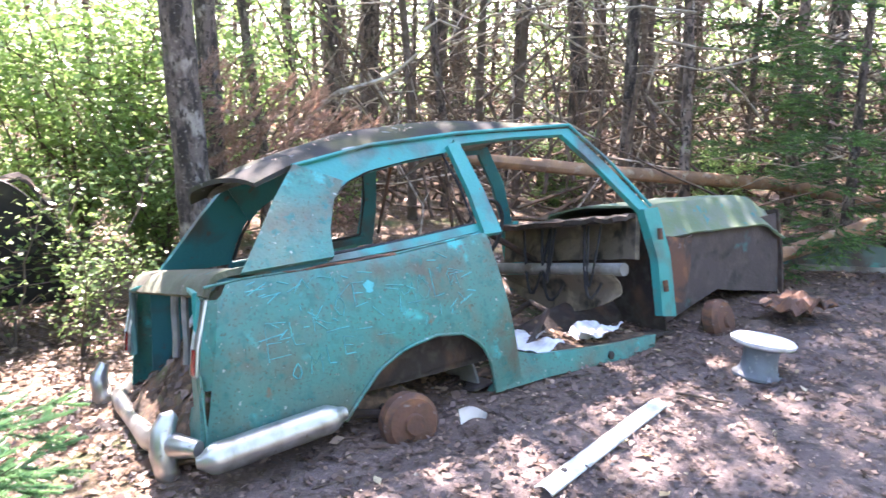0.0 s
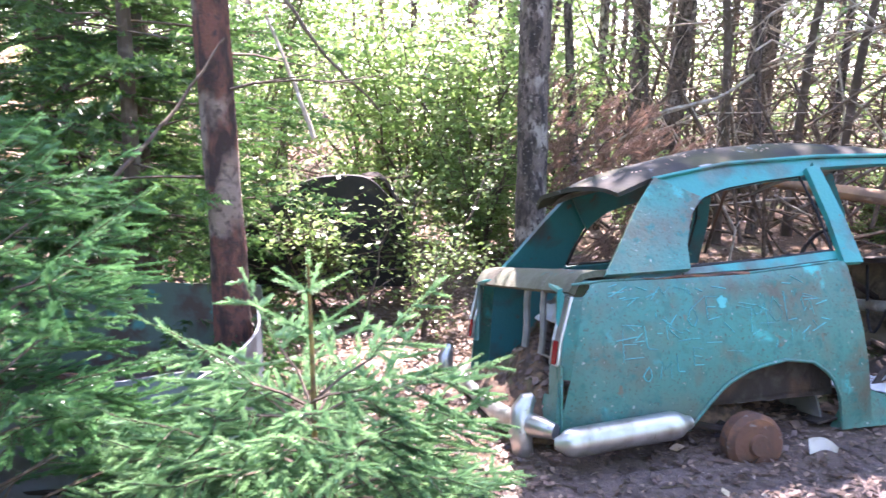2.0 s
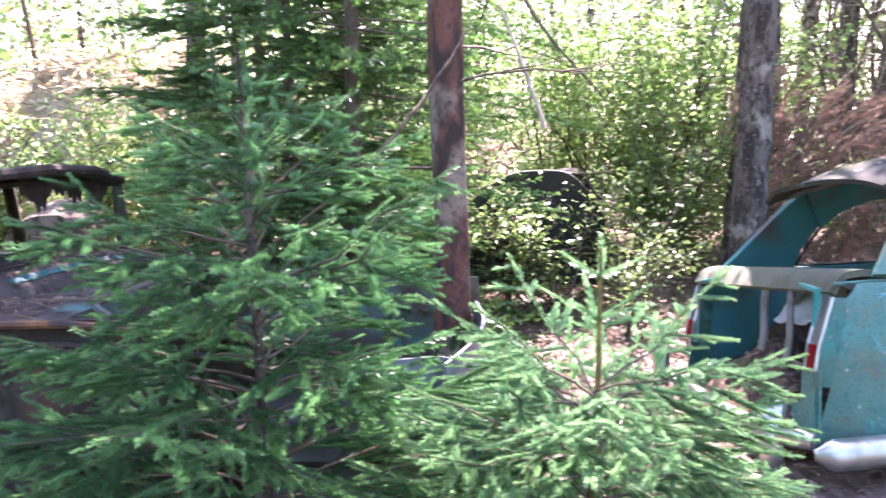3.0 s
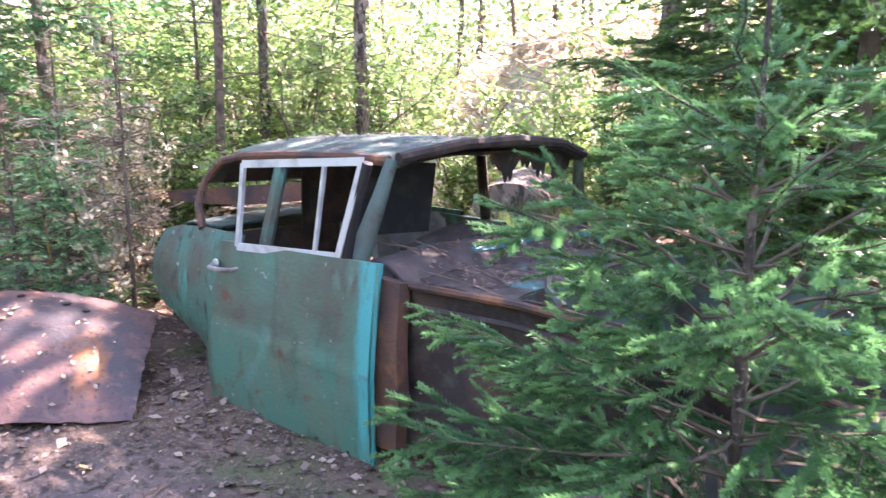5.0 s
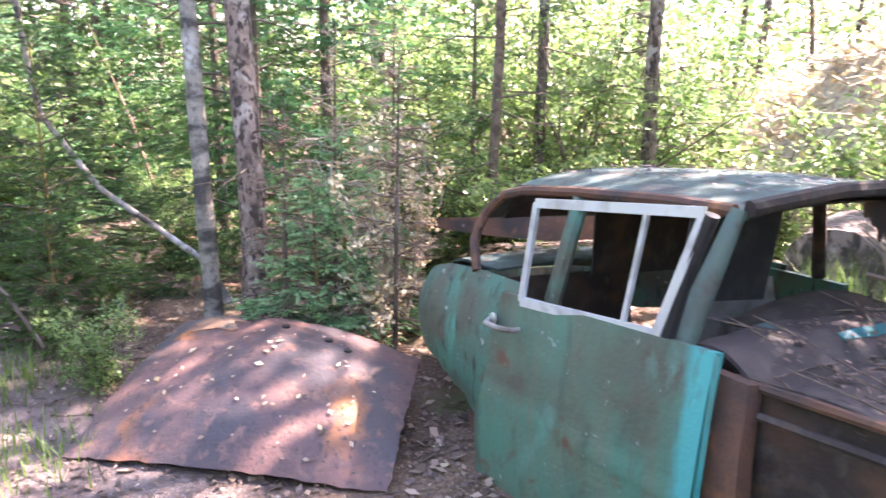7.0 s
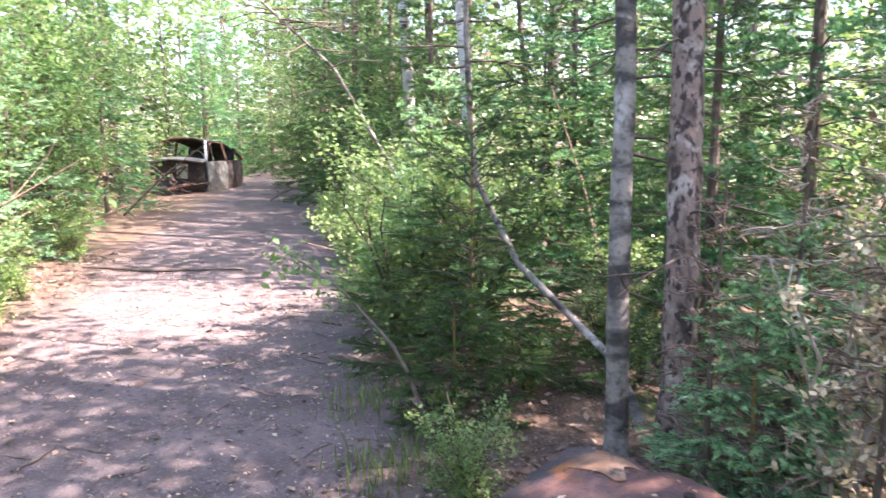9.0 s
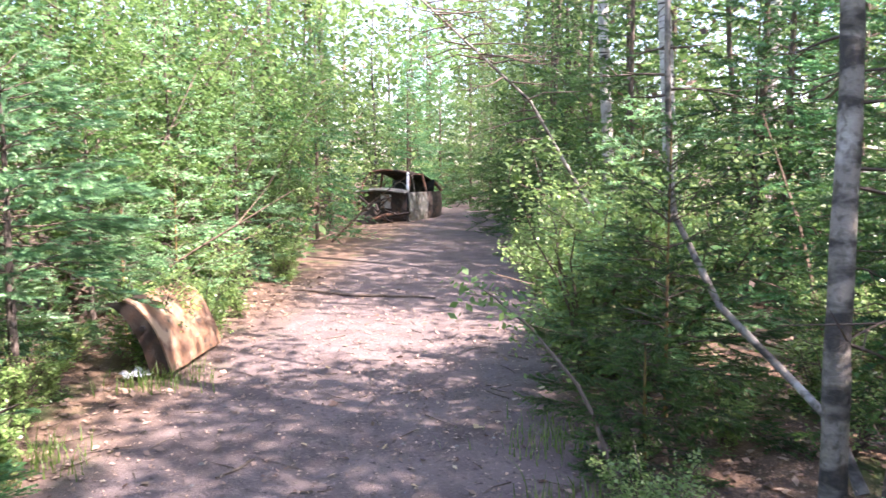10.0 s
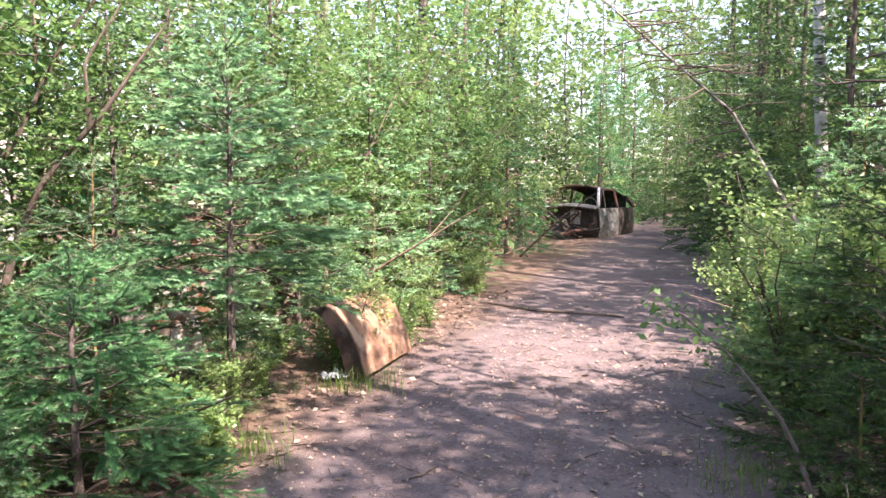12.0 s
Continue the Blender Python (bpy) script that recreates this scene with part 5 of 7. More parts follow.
def leaning_panel():
    b0, b1 = np.array([-5.24, -4.92, -0.08]), np.array([-5.95, -5.49, -0.08])
    back = np.array([0.629, -0.777, 0])
    e = thing("rusted_boot_lid", (0, 0, 0), "orange rusted boot lid leaning at the path's edge", "car part")

    def fn(u, v):
        p = b0 * (1 - u) + b1 * u
        return p + back * (0.05 + 0.32 * v ** 1.4) + np.array([0, 0, 0.50 * math.sin(v * math.pi / 2 * 0.95)]) + 0.01 * np.array(noise.noise_vector(Vector((u * 4, v * 4, 3))))
    part("lid_skin", sheet("lid_skin", lambda u, v: fn(1 - u, v), 18, 18, 0.012, RUSTORANGE), e)
    inner = [fn(0, v) for v in np.linspace(0, 1, 10)]
    part("lid_flange", ruled("lid_flange", inner, [p + back * 0.14 - np.array([0, 0, 0.02]) for p in inner], 0.012, DARKRUST, 12, 3), e, "dark pressed flange with holes")
    part("flange_hole", lathe("flange_hole", [(0.02, 0), (0.02, 0.02), (0.01, 0.02)], BLACK, 10), e, "", m=Matrix.Translation(fn(0, 0.45) + back * 0.07) @ pose(0, 0, 0, 0, 90, 38))
    return e


leaning_panel()
hidden = thing("car_wreck", (-4.25, -6.31, 0), "pale rusted car shell half hidden in the bushes", "car wreck")
part("side_panel", sheet("side_panel", lambda u, v: (-0.35 + 1.1 * u, -0.3 - 0.5 * u + 0.05 * math.sin(3 * v), -0.05 + 0.62 * v + 0.08 * math.sin(3 * u)), 16, 12, 0.01, CREAM), hidden, "flaking cream side panel")
part("roof", sheet("roof", lambda u, v: (-0.2 + 1.0 * u - 0.5 * v, -0.4 - 0.6 * u - 0.8 * v, 0.95 + 0.08 * math.sin(math.pi * v) + 0.04 * math.sin(math.pi * u)), 14, 12, 0.012, RUST), hidden)
part("roof_post", tube("roof_post", [(-0.2, -0.4, 0.5), (-0.22, -0.42, 0.96)], 0.025, RUST, 8), hidden)
part("roof_post", tube("roof_post", [(0.75, -0.85, 0.5), (0.72, -0.92, 0.97)], 0.025, RUST, 8), hidden)


def hulk(m, label):
    """A stripped saloon shell: open engine bay in front, wide windscreen opening, one pale door."""
    e = thing("car_wreck", None, label, "car wreck", m=m)

    def bulk(u, v):
        y = -0.72 + 1.44 * u
        return (0.50 + 0.16 * (1 - (2 * u - 1) ** 2) + 0.02 * noise.noise(Vector((u * 5, v * 5, 2))), y, 0.05 + (0.73 + 0.10 * (1 - (2 * u - 1) ** 2)) * v)
    part("bulkhead", sheet("bulkhead", bulk, 20, 10, 0.02, DARKRUST), e)
    part("bare_patch", sheet("bare_patch", lambda u, v: tuple(np.array(bulk(0.52 + 0.20 * u, 0.45 + 0.45 * v)) + [0.012, 0, 0]), 6, 6, 0.004, CREAM), e, "flaking pale paint on the bulkhead")
    part("cowl", sheet("cowl", lambda u, v: (0.42 + 0.26 * v + 0.12 * (1 - (2 * u - 1) ** 2) * v, -0.76 + 1.52 * u, 0.86 + 0.07 * math.sin(math.pi * u) - 0.05 * v * v), 20, 6, 0.03, GREYMETAL), e, "dusty grey cowl lip")
    part("roof", sheet("roof", lambda u, v: (-1.5 + 1.72 * u, -0.60 + 1.20 * v, 1.36 + 0.09 * math.sin(math.pi * v) - 0.34 * abs(1 - u) ** 3 - 0.03 * u ** 4), 18, 16, 0.025, DARKRUST), e)
    part("header_rail", tube("header_rail", [(0.20, -0.60, 1.35), (0.26, -0.3, 1.415), (0.28, 0, 1.43), (0.26, 0.3, 1.415), (0.20, 0.60, 1.35)], 0.028, RUST, 8), e)
    # black panel paints the cabin's shade behind the windscreen opening
    part("shade_rear_wall", sheet("shade_rear_wall", lambda u, v: (-1.15 - 0.1 * v, -0.68 + 1.36 * u, 0.2 + 0.95 * v), 8, 6, 0.02, BLACK), e)
    for sg in (-1, 1):
        part("front_pillar", tube("front_pillar", [(0.46, 0.73 * sg, 0.84), (0.36, 0.68 * sg, 1.1), (0.20, 0.60 * sg, 1.36)], 0.036, WHITE if sg > 0 else RUST, 8), e)
        part("centre_pillar", tube("centre_pillar", [(-0.62, 0.75 * sg, 0.8), (-0.58, 0.62 * sg, 1.34)], 0.035, RUST, 8), e)
        part("rear_quarter", sheet("rear_quarter", lambda u, v: (-1.95 + 1.33 * (u if sg < 0 else 1 - u), sg * (0.74 + 0.06 * math.sin(math.pi * v) - 0.2 * (1 - (u if sg < 0 else 1 - u)) ** 3), 0.06 + 0.78 * v), 16, 8, 0.02, DARKRUST), e)
        part("rear_pillar", tube("rear_pillar", [(-1.75, 0.66 * sg, 0.84), (-1.4, 0.58 * sg, 1.12)], 0.05, RUST, 8), e)
    for sg in (-1, 1):
        d = part("door", sheet("door", lambda u, v: (-0.60 + 1.08 * (u if sg < 0 else 1 - u), sg * (0.76 + 0.05 * math.sin(math.pi * v)), 0.06 + 0.78 * v), 14, 8, 0.03, GREYMETAL if sg > 0 else RUST), e, "pale weathered door")
        part("window_frame", tube("window_frame", [(0.42, 0.75 * sg, 0.86), (0.16, 0.66 * sg, 1.28), (-0.1, 0.64 * sg, 1.32), (-0.56, 0.66 * sg, 1.30)], 0.016, RUST, 6), d)
        part("vent_bar", tube("vent_bar", [(0.12, 0.76 * sg, 0.86), (0.06, 0.65 * sg, 1.30)], 0.012, GREYMETAL, 6), d)
    part("steering_wheel", tube("steering_wheel", [(0.18 + 0.06 * math.sin(a), 0.36 + 0.19 * math.cos(a), 0.93 + 0.18 * math.sin(a)) for a in np.linspace(0, 6.283, 20)], 0.014, GREYMETAL, 6), e)
    rows = []
    r = random.Random(8)
    for k in range(34):
        a = np.array([0.75 + 1.0 * r.random(), -0.7 + 1.3 * r.random(), 0.10 + 0.45 * r.random() ** 1.5])
        rows.append(([a, a + np.array([r.uniform(-.35, .35), r.uniform(-.4, .4), r.uniform(-.2, .25)])], 0.015 + 0.03 * r.random()))
    part("engine_scrap", tubes("engine_scrap", rows, DARKRUST, 6), e, "tangled rusted engine parts")["kind"] = "stuff"
    part("engine_block", sheet("engine_block", heap(0.7, 1.6, -0.55, 0.45, 0.05, 0.42, 6), 14, 14, 0.05, DARKRUST), e)
    for y in (-0.5, 0.5):
        part("chassis_leg", tube("chassis_leg", [(0.5, y, 0.3), (1.3, y, 0.28), (1.9, y * 0.9, 0.2)], 0.04, RUST, 6), e)
    part("floor_pan", sheet("floor_pan", lambda u, v: (-1.8 + 2.4 * u, -0.7 + 1.4 * v, 0.16), 4, 4, 0.02, DARKRUST), e)
    return e


far_x, far_y = at_uv(22.8, -1.25)
hulk(pose(far_x, far_y, ground_z(far_x, far_y) - 0.08, 0, 0, 18), "burnt brown saloon shell with open engine bay beside the path")
shell = thing("car_wreck", None, "dark rusted cab shell standing among the bushes", "car wreck", m=look((-2.97, 4.69, 0), (-0.2, -0.2, 0)) @ pose(0, 0, 0, -90, 0, 0))
# black sheet stands in for the shade inside the cab
part("shade_back_wall", sheet("shade_back_wall", lambda u, v: (-0.50 + 1.35 * u + 0.06 * v, 0.34 + 0.1 * v, (0.30 + 0.50 * math.sin(math.pi * min(0.5, 0.12 + u * 1.6)) - 0.48 * smooth01(u * 1.7 - 0.7) + 0.012 * noise.noise(Vector((u * 5, 0, 4)))) * v), 26, 10, 0.02, BLACK), shell)
part("cab_roof", sheet("cab_roof", lambda u, v: (-0.42 + 0.62 * u, 0.36 - 0.50 * v, 0.79 - 0.20 * smooth01(1 - u * 4) - 0.26 * u * u - 0.10 * u * v + 0.03 * noise.noise(Vector((u * 4, v * 4, 1)))), 16, 10, 0.02, DARKRUST), shell)
for sg in (-1, 1):
    part("door_post", tube("door_post", [(0.46 * sg, -0.2, 0.0), (0.48 * sg, -0.18, 0.3), (0.40 * sg, -0.1, 0.52 - 0.12 * sg)], 0.03, DARKRUST, 8), shell)
    part("side_panel", ruled("side_panel", [(0.47 * sg, 0.3, 0.0), (0.47 * sg, -0.22, 0.0)], [(0.48 * sg, 0.3, 0.34), (0.48 * sg, -0.22, 0.30)], 0.02, DARKRUST, 8, 4, 0.02), shell)
part("front_panel", ruled("front_panel", [(-0.47, -0.24, -0.05), (0.9, -0.35, -0.05)], [(-0.47, -0.22, 0.22), (0.9, -0.3, 0.16)], 0.02, RUST, 16, 5, 0.03), shell)

fender = thing("car_fender", (0, 0, 0), "pale cream fender lying under spruce branches", "car part")
part("fender_skin", sheet("fender_skin", lambda u, v: (-3.98 - 0.22 * u, -5.42 - 0.06 * u - 0.15 * v, 0.10 + 0.36 * math.sin(v * 1.5) - 0.1 * u * v), 14, 12, 0.01, CREAM), fender)

# ---- logs, branches ----
def log(name, pts, radii, mat, label, seg=10):
    e = thing(name, (0, 0, 0), label, "log")
    v, f = tube_data([along(pts, s) for s in np.linspace(0, 1, 16)], list(np.interp(np.linspace(0, 1, 16), np.linspace(0, 1, len(radii)), radii)), seg)
    v = [np.array(p) * (1 + 0.0) + 0.010 * np.array(noise.noise_vector(Vector(p) * 9)) for p in v]
    part("wood", mesh_of("wood", v, f, mat), e)
    return e


log("fallen_log", [(-0.6, 5.7, 0.95), (0.21, 6.0, 0.75), (1.5, 6.3, 0.60), (3.2, 6.9, 0.42), (4.6, 7.2, 0.10)], [0.05, 0.055, 0.06, 0.065, 0.07], LOGWOOD, "bare orange fallen trunk propped on brush")
log("fallen_log", [(2.2, 5.1, 0.12), (3.4, 5.5, 0.38), (4.5, 5.9, 0.3)], [0.05, 0.06, 0.05], LOGWOOD, "short orange fallen log")
log("dead_branch", [(-1.05, 5.4, 1.05), (-0.75, 5.4, 1.28), (-0.38, 5.4, 1.38), (-0.18, 5.4, 1.55)], [0.022, 0.02, 0.016, 0.010], PALEWOOD, "pale bare dead branch in the brush", 6)
log("dead_branch", [(-2.5, 2.62, 2.1), (-2.22, 2.76, 1.74), (-2.05, 2.80, 1.50), (-1.95, 2.93, 1.38), (-1.90, 3.04, 1.28)], [0.016, 0.014, 0.010, 0.007, 0.004], DARKWOOD, "dark hanging dead branch", 6)
log("dead_branch", [(-2.16, 2.20, 1.55), (-2.26, 1.98, 1.25), (-2.36, 1.78, 1.03)], [0.004, 0.007, 0.009], TWIGBROWN, "brown leaning dead stick beside the pine", 6)
log("dead_branch", [(-2.26, 2.64, 1.68), (-2.13, 2.63, 1.42), (-2.02, 2.62, 1.16)], [0.006, 0.009, 0.011], PALEWOOD, "pale leaning dead stick beside the pine", 6)
log("dead_branch", [(-2.9, -5.5, 0.2), (-3.05, -5.4, 0.9), (-3.20, -5.28, 1.30), (-3.53, -5.10, 1.73), (-3.88, -4.93, 2.27)], [0.03, 0.026, 0.02, 0.014, 0.006], DARKWOOD, "dark bare branch among the leaves", 7)
log("dead_branch", [(-3.47, -5.13, 1.63), (-3.44, -5.07, 2.02), (-3.64, -4.98, 2.38)], [0.014, 0.011, 0.005], DARKWOOD, "dark bare branch among the leaves", 6)
log("fallen_stick", [(-4.53, -3.18, ground_z(-4.53, -3.18) + 0.010), (-4.63, -3.20, ground_z(-4.63, -3.20) + 0.010), (-4.79, -3.26, ground_z(-4.79, -3.26) + 0.010)], [0.006, 0.007, 0.004], DARKWOOD, "dark twig lying on the path", 6)
log("fallen_stick", [(-7.87, -7.26, ground_z(-7.87, -7.26) + 0.020), (-8.13, -6.45, ground_z(-8.13, -6.45) + 0.020), (-8.63, -5.71, ground_z(-8.63, -5.71) + 0.020)], [0.014, 0.018, 0.010], DARKWOOD, "long stick lying across the path", 6)
log("fallen_stick", [(1.04, 3.14, ground_z(1.04, 3.14) + 0.012), (1.24, 3.03, ground_z(1.24, 3.03) + 0.012)], [0.007, 0.005], DARKWOOD, "dark twig on the trodden earth", 6)
scrap_bag = thing("plastic_scrap", None, "dirty white plastic scrap beside the boot lid", "litter", m=Matrix.Translation((-5.18, -5.21, ground_z(-5.18, -5.21) + 0.010)))
part("scrap_body", sheet("scrap_body", lambda u, v: (0.22 * u, 0.16 * v, 0.03 + 0.05 * noise.noise(Vector((u * 4, v * 4, 9)))), 10, 10, 0.003, WHITE), scrap_bag)
log("cut_log", [(-5.45, 2.45, 0.24), (-5.95, 2.95, 0.26)], [0.27, 0.27], SCALYBARK, "thick pale sawn log behind the saloon", 20)
red = thing("rusted_truck_side", (0, 0, 0), "dark red rusted side panel with a row of holes", "car part")
part("panel_skin", ruled("panel_skin", [(-6.05, 0.25, 0.46), (-5.92, 0.6, 0.42), (-5.55, 1.6, 0.38)], [(-6.06, 0.24, 0.50), (-5.95, 0.6, 0.52), (-5.60, 1.6, 0.58)], 0.03, RUST, 12, 3), red)

# ---- trees that stand apart ----
def single_tree(name, pts, r0, r1, mat, label, twigs=18, lo=0.15, hi=0.7, tl=0.8, crown=None):
    e = thing(name, (0, 0, 0), label, "tree")
    part("trunk", bark_trunk("trunk", pts, r0, r1, mat, 16), e)
    tagged(part("twig_work", tubes("twig_work", dead_twigs(len(label), pts, lo, hi, twigs, tl), DARKWOOD, 4), e), kind="stuff")
    if crown:
        part("crown", tri_mesh("crown", crown_corners(len(label), pts, 0.75, 1.0, crown, 600, 0.12), 4, LEAF), e)
    return e


single_tree("rowan_tree", [(-1.40, 4.18, -0.2), (-1.42, 4.2, 1.0), (-1.46, 4.22, 2.2), (-1.45, 4.3, 5), (-1.3, 4.4, 9)], 0.095, 0.05, BARK, "grey rough-barked tree trunk behind the hatchback", 10, 0.25, 0.6, 0.7, 2.2)
single_tree("pine_tree", [(-1.72, 5.75, -0.2), (-1.75, 5.75, 2), (-1.8, 5.8, 6), (-1.8, 5.8, 10)], 0.085, 0.05, BARK, "brown slim trunk with a broken side branch", 14, 0.05, 0.4, 0.8, 2.0)
single_tree("pine_tree", [(-2.44, 2.62, -0.2), (-2.46, 2.6, 0.6), (-2.50, 2.60, 1.4), (-2.58, 2.62, 3), (-2.6, 2.7, 8)], 0.085, 0.05, REDBARK, "reddish peeling pine trunk behind young spruces", 18, 0.12, 0.42, 0.9, 1.6)
single_tree("birch_tree", [(-5.78, -0.90, -0.2), (-5.80, -0.92, 0.64), (-6.01, -0.98, 1.64), (-6.15, -1.05, 2.6), (-6.4, -1.1, 7)], 0.048, 0.035, GREYBIRCH, "mottled birch trunk behind the rusted roof panel", 8, 0.1, 0.5, 0.5, 1.5)
single_tree("dead_pine_tree", [(-5.95, -0.69, -0.2), (-5.98, -0.70, 0.78), (-6.16, -0.75, 1.78), (-6.25, -0.8, 2.6), (-6.5, -0.9, 7)], 0.075, 0.055, SCALYBARK, "scaly brown trunk with a broken stub", 16, 0.1, 0.5, 0.6, 1.3)
single_tree("thin_birch_tree", [(-5.98, -0.85, 0.05), (-6.07, -0.99, 0.28), (-6.32, -1.59, 0.66), (-6.60, -1.98, 1.08), (-6.66, -2.05, 1.45), (-6.67, -2.08, 1.97), (-6.75, -2.15, 3.2), (-6.9, -2.2, 5.5)], 0.017, 0.016, GREYBIRCH, "thin white birch with a bent foot", 8, 0.3, 0.7, 0.4)
single_tree("birch_tree", [(-10.96, -4.07, -0.2), (-11.19, -4.42, 3.0), (-11.64, -5.09, 9.0)], 0.085, 0.059, BIRCHBARK, "white birch trunk with black scars by the path", 10, 0.3, 0.7, 0.9, 2.2)
single_tree("birch_tree", [(-12.13, -5.6, -0.2), (-12.42, -5.98, 3.0), (-12.95, -6.7, 9.0)], 0.085, 0.059, BIRCHBARK, "white birch trunk with black scars by the path", 10, 0.3, 0.7, 0.9, 2.2)
single_tree("leaning_sapling", [(-9.1, -3.3, -0.1), (-8.84, -3.95, 1.02), (-8.43, -4.31, 1.94), (-7.93, -4.69, 2.48), (-7.54, -4.99, 2.91), (-7.2, -5.3, 3.2)], 0.024, 0.006, GREYBIRCH, "thin sapling leaning over the path", 40, 0.45, 1.0, 0.7)

# ---- spruces ----
spruce((-1.30, 1.30, -0.05), 11, 1.04, 0.72, 12, 8, 1400, 0.015, 0.0046, SPRUCEPALE, 0.22, leader=0.30, fine=0.095, trunk_r=0.014, label="small pale green spruce sapling with a long leader")
spruce((-2.10, 0.97, -0.12), 12, 1.58, 0.94, 15, 7, 1200, 0.016, 0.0046, SPRUCEYOUNG, 0.22, trunk_r=0.022, leader=0.10, fine=0.11, label="bushy young spruce in front of the saloon")
for k, (x, y, h, r) in enumerate(((-5.55, -0.35, 0.95, 0.45), (-5.8, -0.2, 1.2, 0.5), (-6.5, -1.95, 1.7, 0.8), (-7.4, -2.6, 1.9, 0.9), (-5.9, -1.75, 0.7, 0.4))):
    spruce((x, y, ground_z(x, y)), 20 + k, h, r, 12, 6, 380, 0.02, 0.0058, SPRUCEPALE if k in (0, 1, 3) else SPRUCE)
protos = [spruce_parts(40 + k, 5.5, 1.45, 19, 6, 95, 0.05, 0.017, 0.02, 0.25, False) for k in range(2)]
spruce_far = []
for k, (c, w, tone) in enumerate(protos):
    z = np.linspace(-0.1, 5.4, 8)
    spruce_far.append((tube("trunk", [(0, 0, q) for q in z], list(np.linspace(0.06, 0.008, 8)), DARKWOOD, 8), tubes("branches", w, DARKWOOD, 4), tri_mesh("needles", c, 3, SPRUCE if k else SPRUCEYOUNG, tone)))


def far_spruce(x, y, k, s, turn, label="green spruce with drooping branches"):
    e = thing("spruce_tree", None, label, "tree", "spruces in the wood", m=pose(x, y, ground_z(x, y), 0, 0, turn) @ Matrix.Scale(s, 4))
    part("trunk", spruce_far[k][0], e)
    tagged(part("branch_work", spruce_far[k][1], e), kind="stuff")
    tagged(part("needle_coat", spruce_far[k][2], e), kind="stuff")


rp = random.Random(21)
spruce((3.15, 5.75, -0.05), 14, 4.3, 1.25, 20, 6, 300, 0.022, 0.0062, SPRUCE, 0.08, bare=0.25, label="green spruce beside the hatchback's nose", trunk_r=0.05, fine=0.13)
spruce((-4.10, 3.34, -0.05), 13, 4.2, 1.5, 19, 7, 420, 0.024, 0.0068, SPRUCE, 0.0, bare=0.8, label="dark spruce spreading over the saloon's nose", trunk_r=0.045)
for x, y, s in ((4.4, 6.2, 0.75), (4.6, 5.0, 0.7), (3.2, 7.9, 0.8), (-3.3, 2.95, 0.95), (-3.7, 3.5, 0.85), (-4.6, 4.6, 0.9), (-7.4, -0.3, 0.9), (-6.9, 0.7, 0.45), (-10.9, -2.2, 0.9), (-11.6, 0.6, 0.9), (-12.0, -1.2, 1.0), (-11.0, -2.9, 0.9), (-12.6, -3.2, 1.1), (-12.8, 0.4, 1.1)):
    far_spruce(x, y, max(rp.randrange(2), int(x > -6)), s, rp.uniform(0, 360))
for x, y, s in ((-5.0, 4.0, 0.85), (-7.0, -0.75, 0.66), (-7.9, -1.15, 0.72), (-9.6, -1.4, 0.9)):
    far_spruce(x, y, 1, s, 77 * x, "dark spruce with bare brown lower twigs")
for u, v, s in ((6.3, -2.6, 0.6), (9.3, -2.6, 0.8), (12.5, -1.7, 0.6), (14.5, -2.2, 0.9), (16.5, -1.8, 0.8), (19.0, -2.4, 0.9),
                (26.0, -1.2, 0.9), (12.5, 3.4, 1.05), (14.5, 3.1, 1.15), (17.5, 3.0, 1.2), (20.5, 2.7, 1.25), (15.5, 4.6, 1.3), (11.0, 4.6, 1.1), (16.0, 2.6, 0.9), (19, 2.2, 0.9), (23, 2.0, 1.0), (27, 1.4, 1.0), (31, 0.6, 1.1), (34, -0.8, 1.2), (36, 1.6, 1.6), (38, -1.6, 1.6), (40, 0.2, 1.8), (33, 2.4, 1.5), (33, -2.8, 1.5), (44, 0.9, 2.0), (29, 3.2, 1.4), (28, -3.6, 1.4), (43, -2.2, 2.0), (30, -1.6, 1.1), (10.6, 4.4, 0.6)):
    x, y = at_uv(u, v)
    far_spruce(x, y, max(rp.randrange(2), int(v > 0)), s, rp.uniform(0, 360))

# ---- bushes ----
bushes = [shrub_meshes(60, 2.6, 1.1, 8, 5200, 0.06, LEAF, DARKWOOD, 0.05), shrub_meshes(61, 2.2, 1.0, 9, 5200, 0.054, LEAFPALE, DARKWOOD, 0.03),
          shrub_meshes(62, 1.1, 0.6, 9, 3600, 0.045, LEAFPALE, DARKWOOD, 0.02), shrub_meshes(63, 3.8, 1.8, 8, 9000, 0.055, LEAF, DARKWOOD, 0.25), shrub_meshes(64, 1.3, 0.8, 6, 900, 0.05, LEAFPALE, DARKWOOD, 0.1), shrub_meshes(65, 1.1, 0.6, 6, 1300, 0.07, LEAFPALE, DARKWOOD, 0.02)]
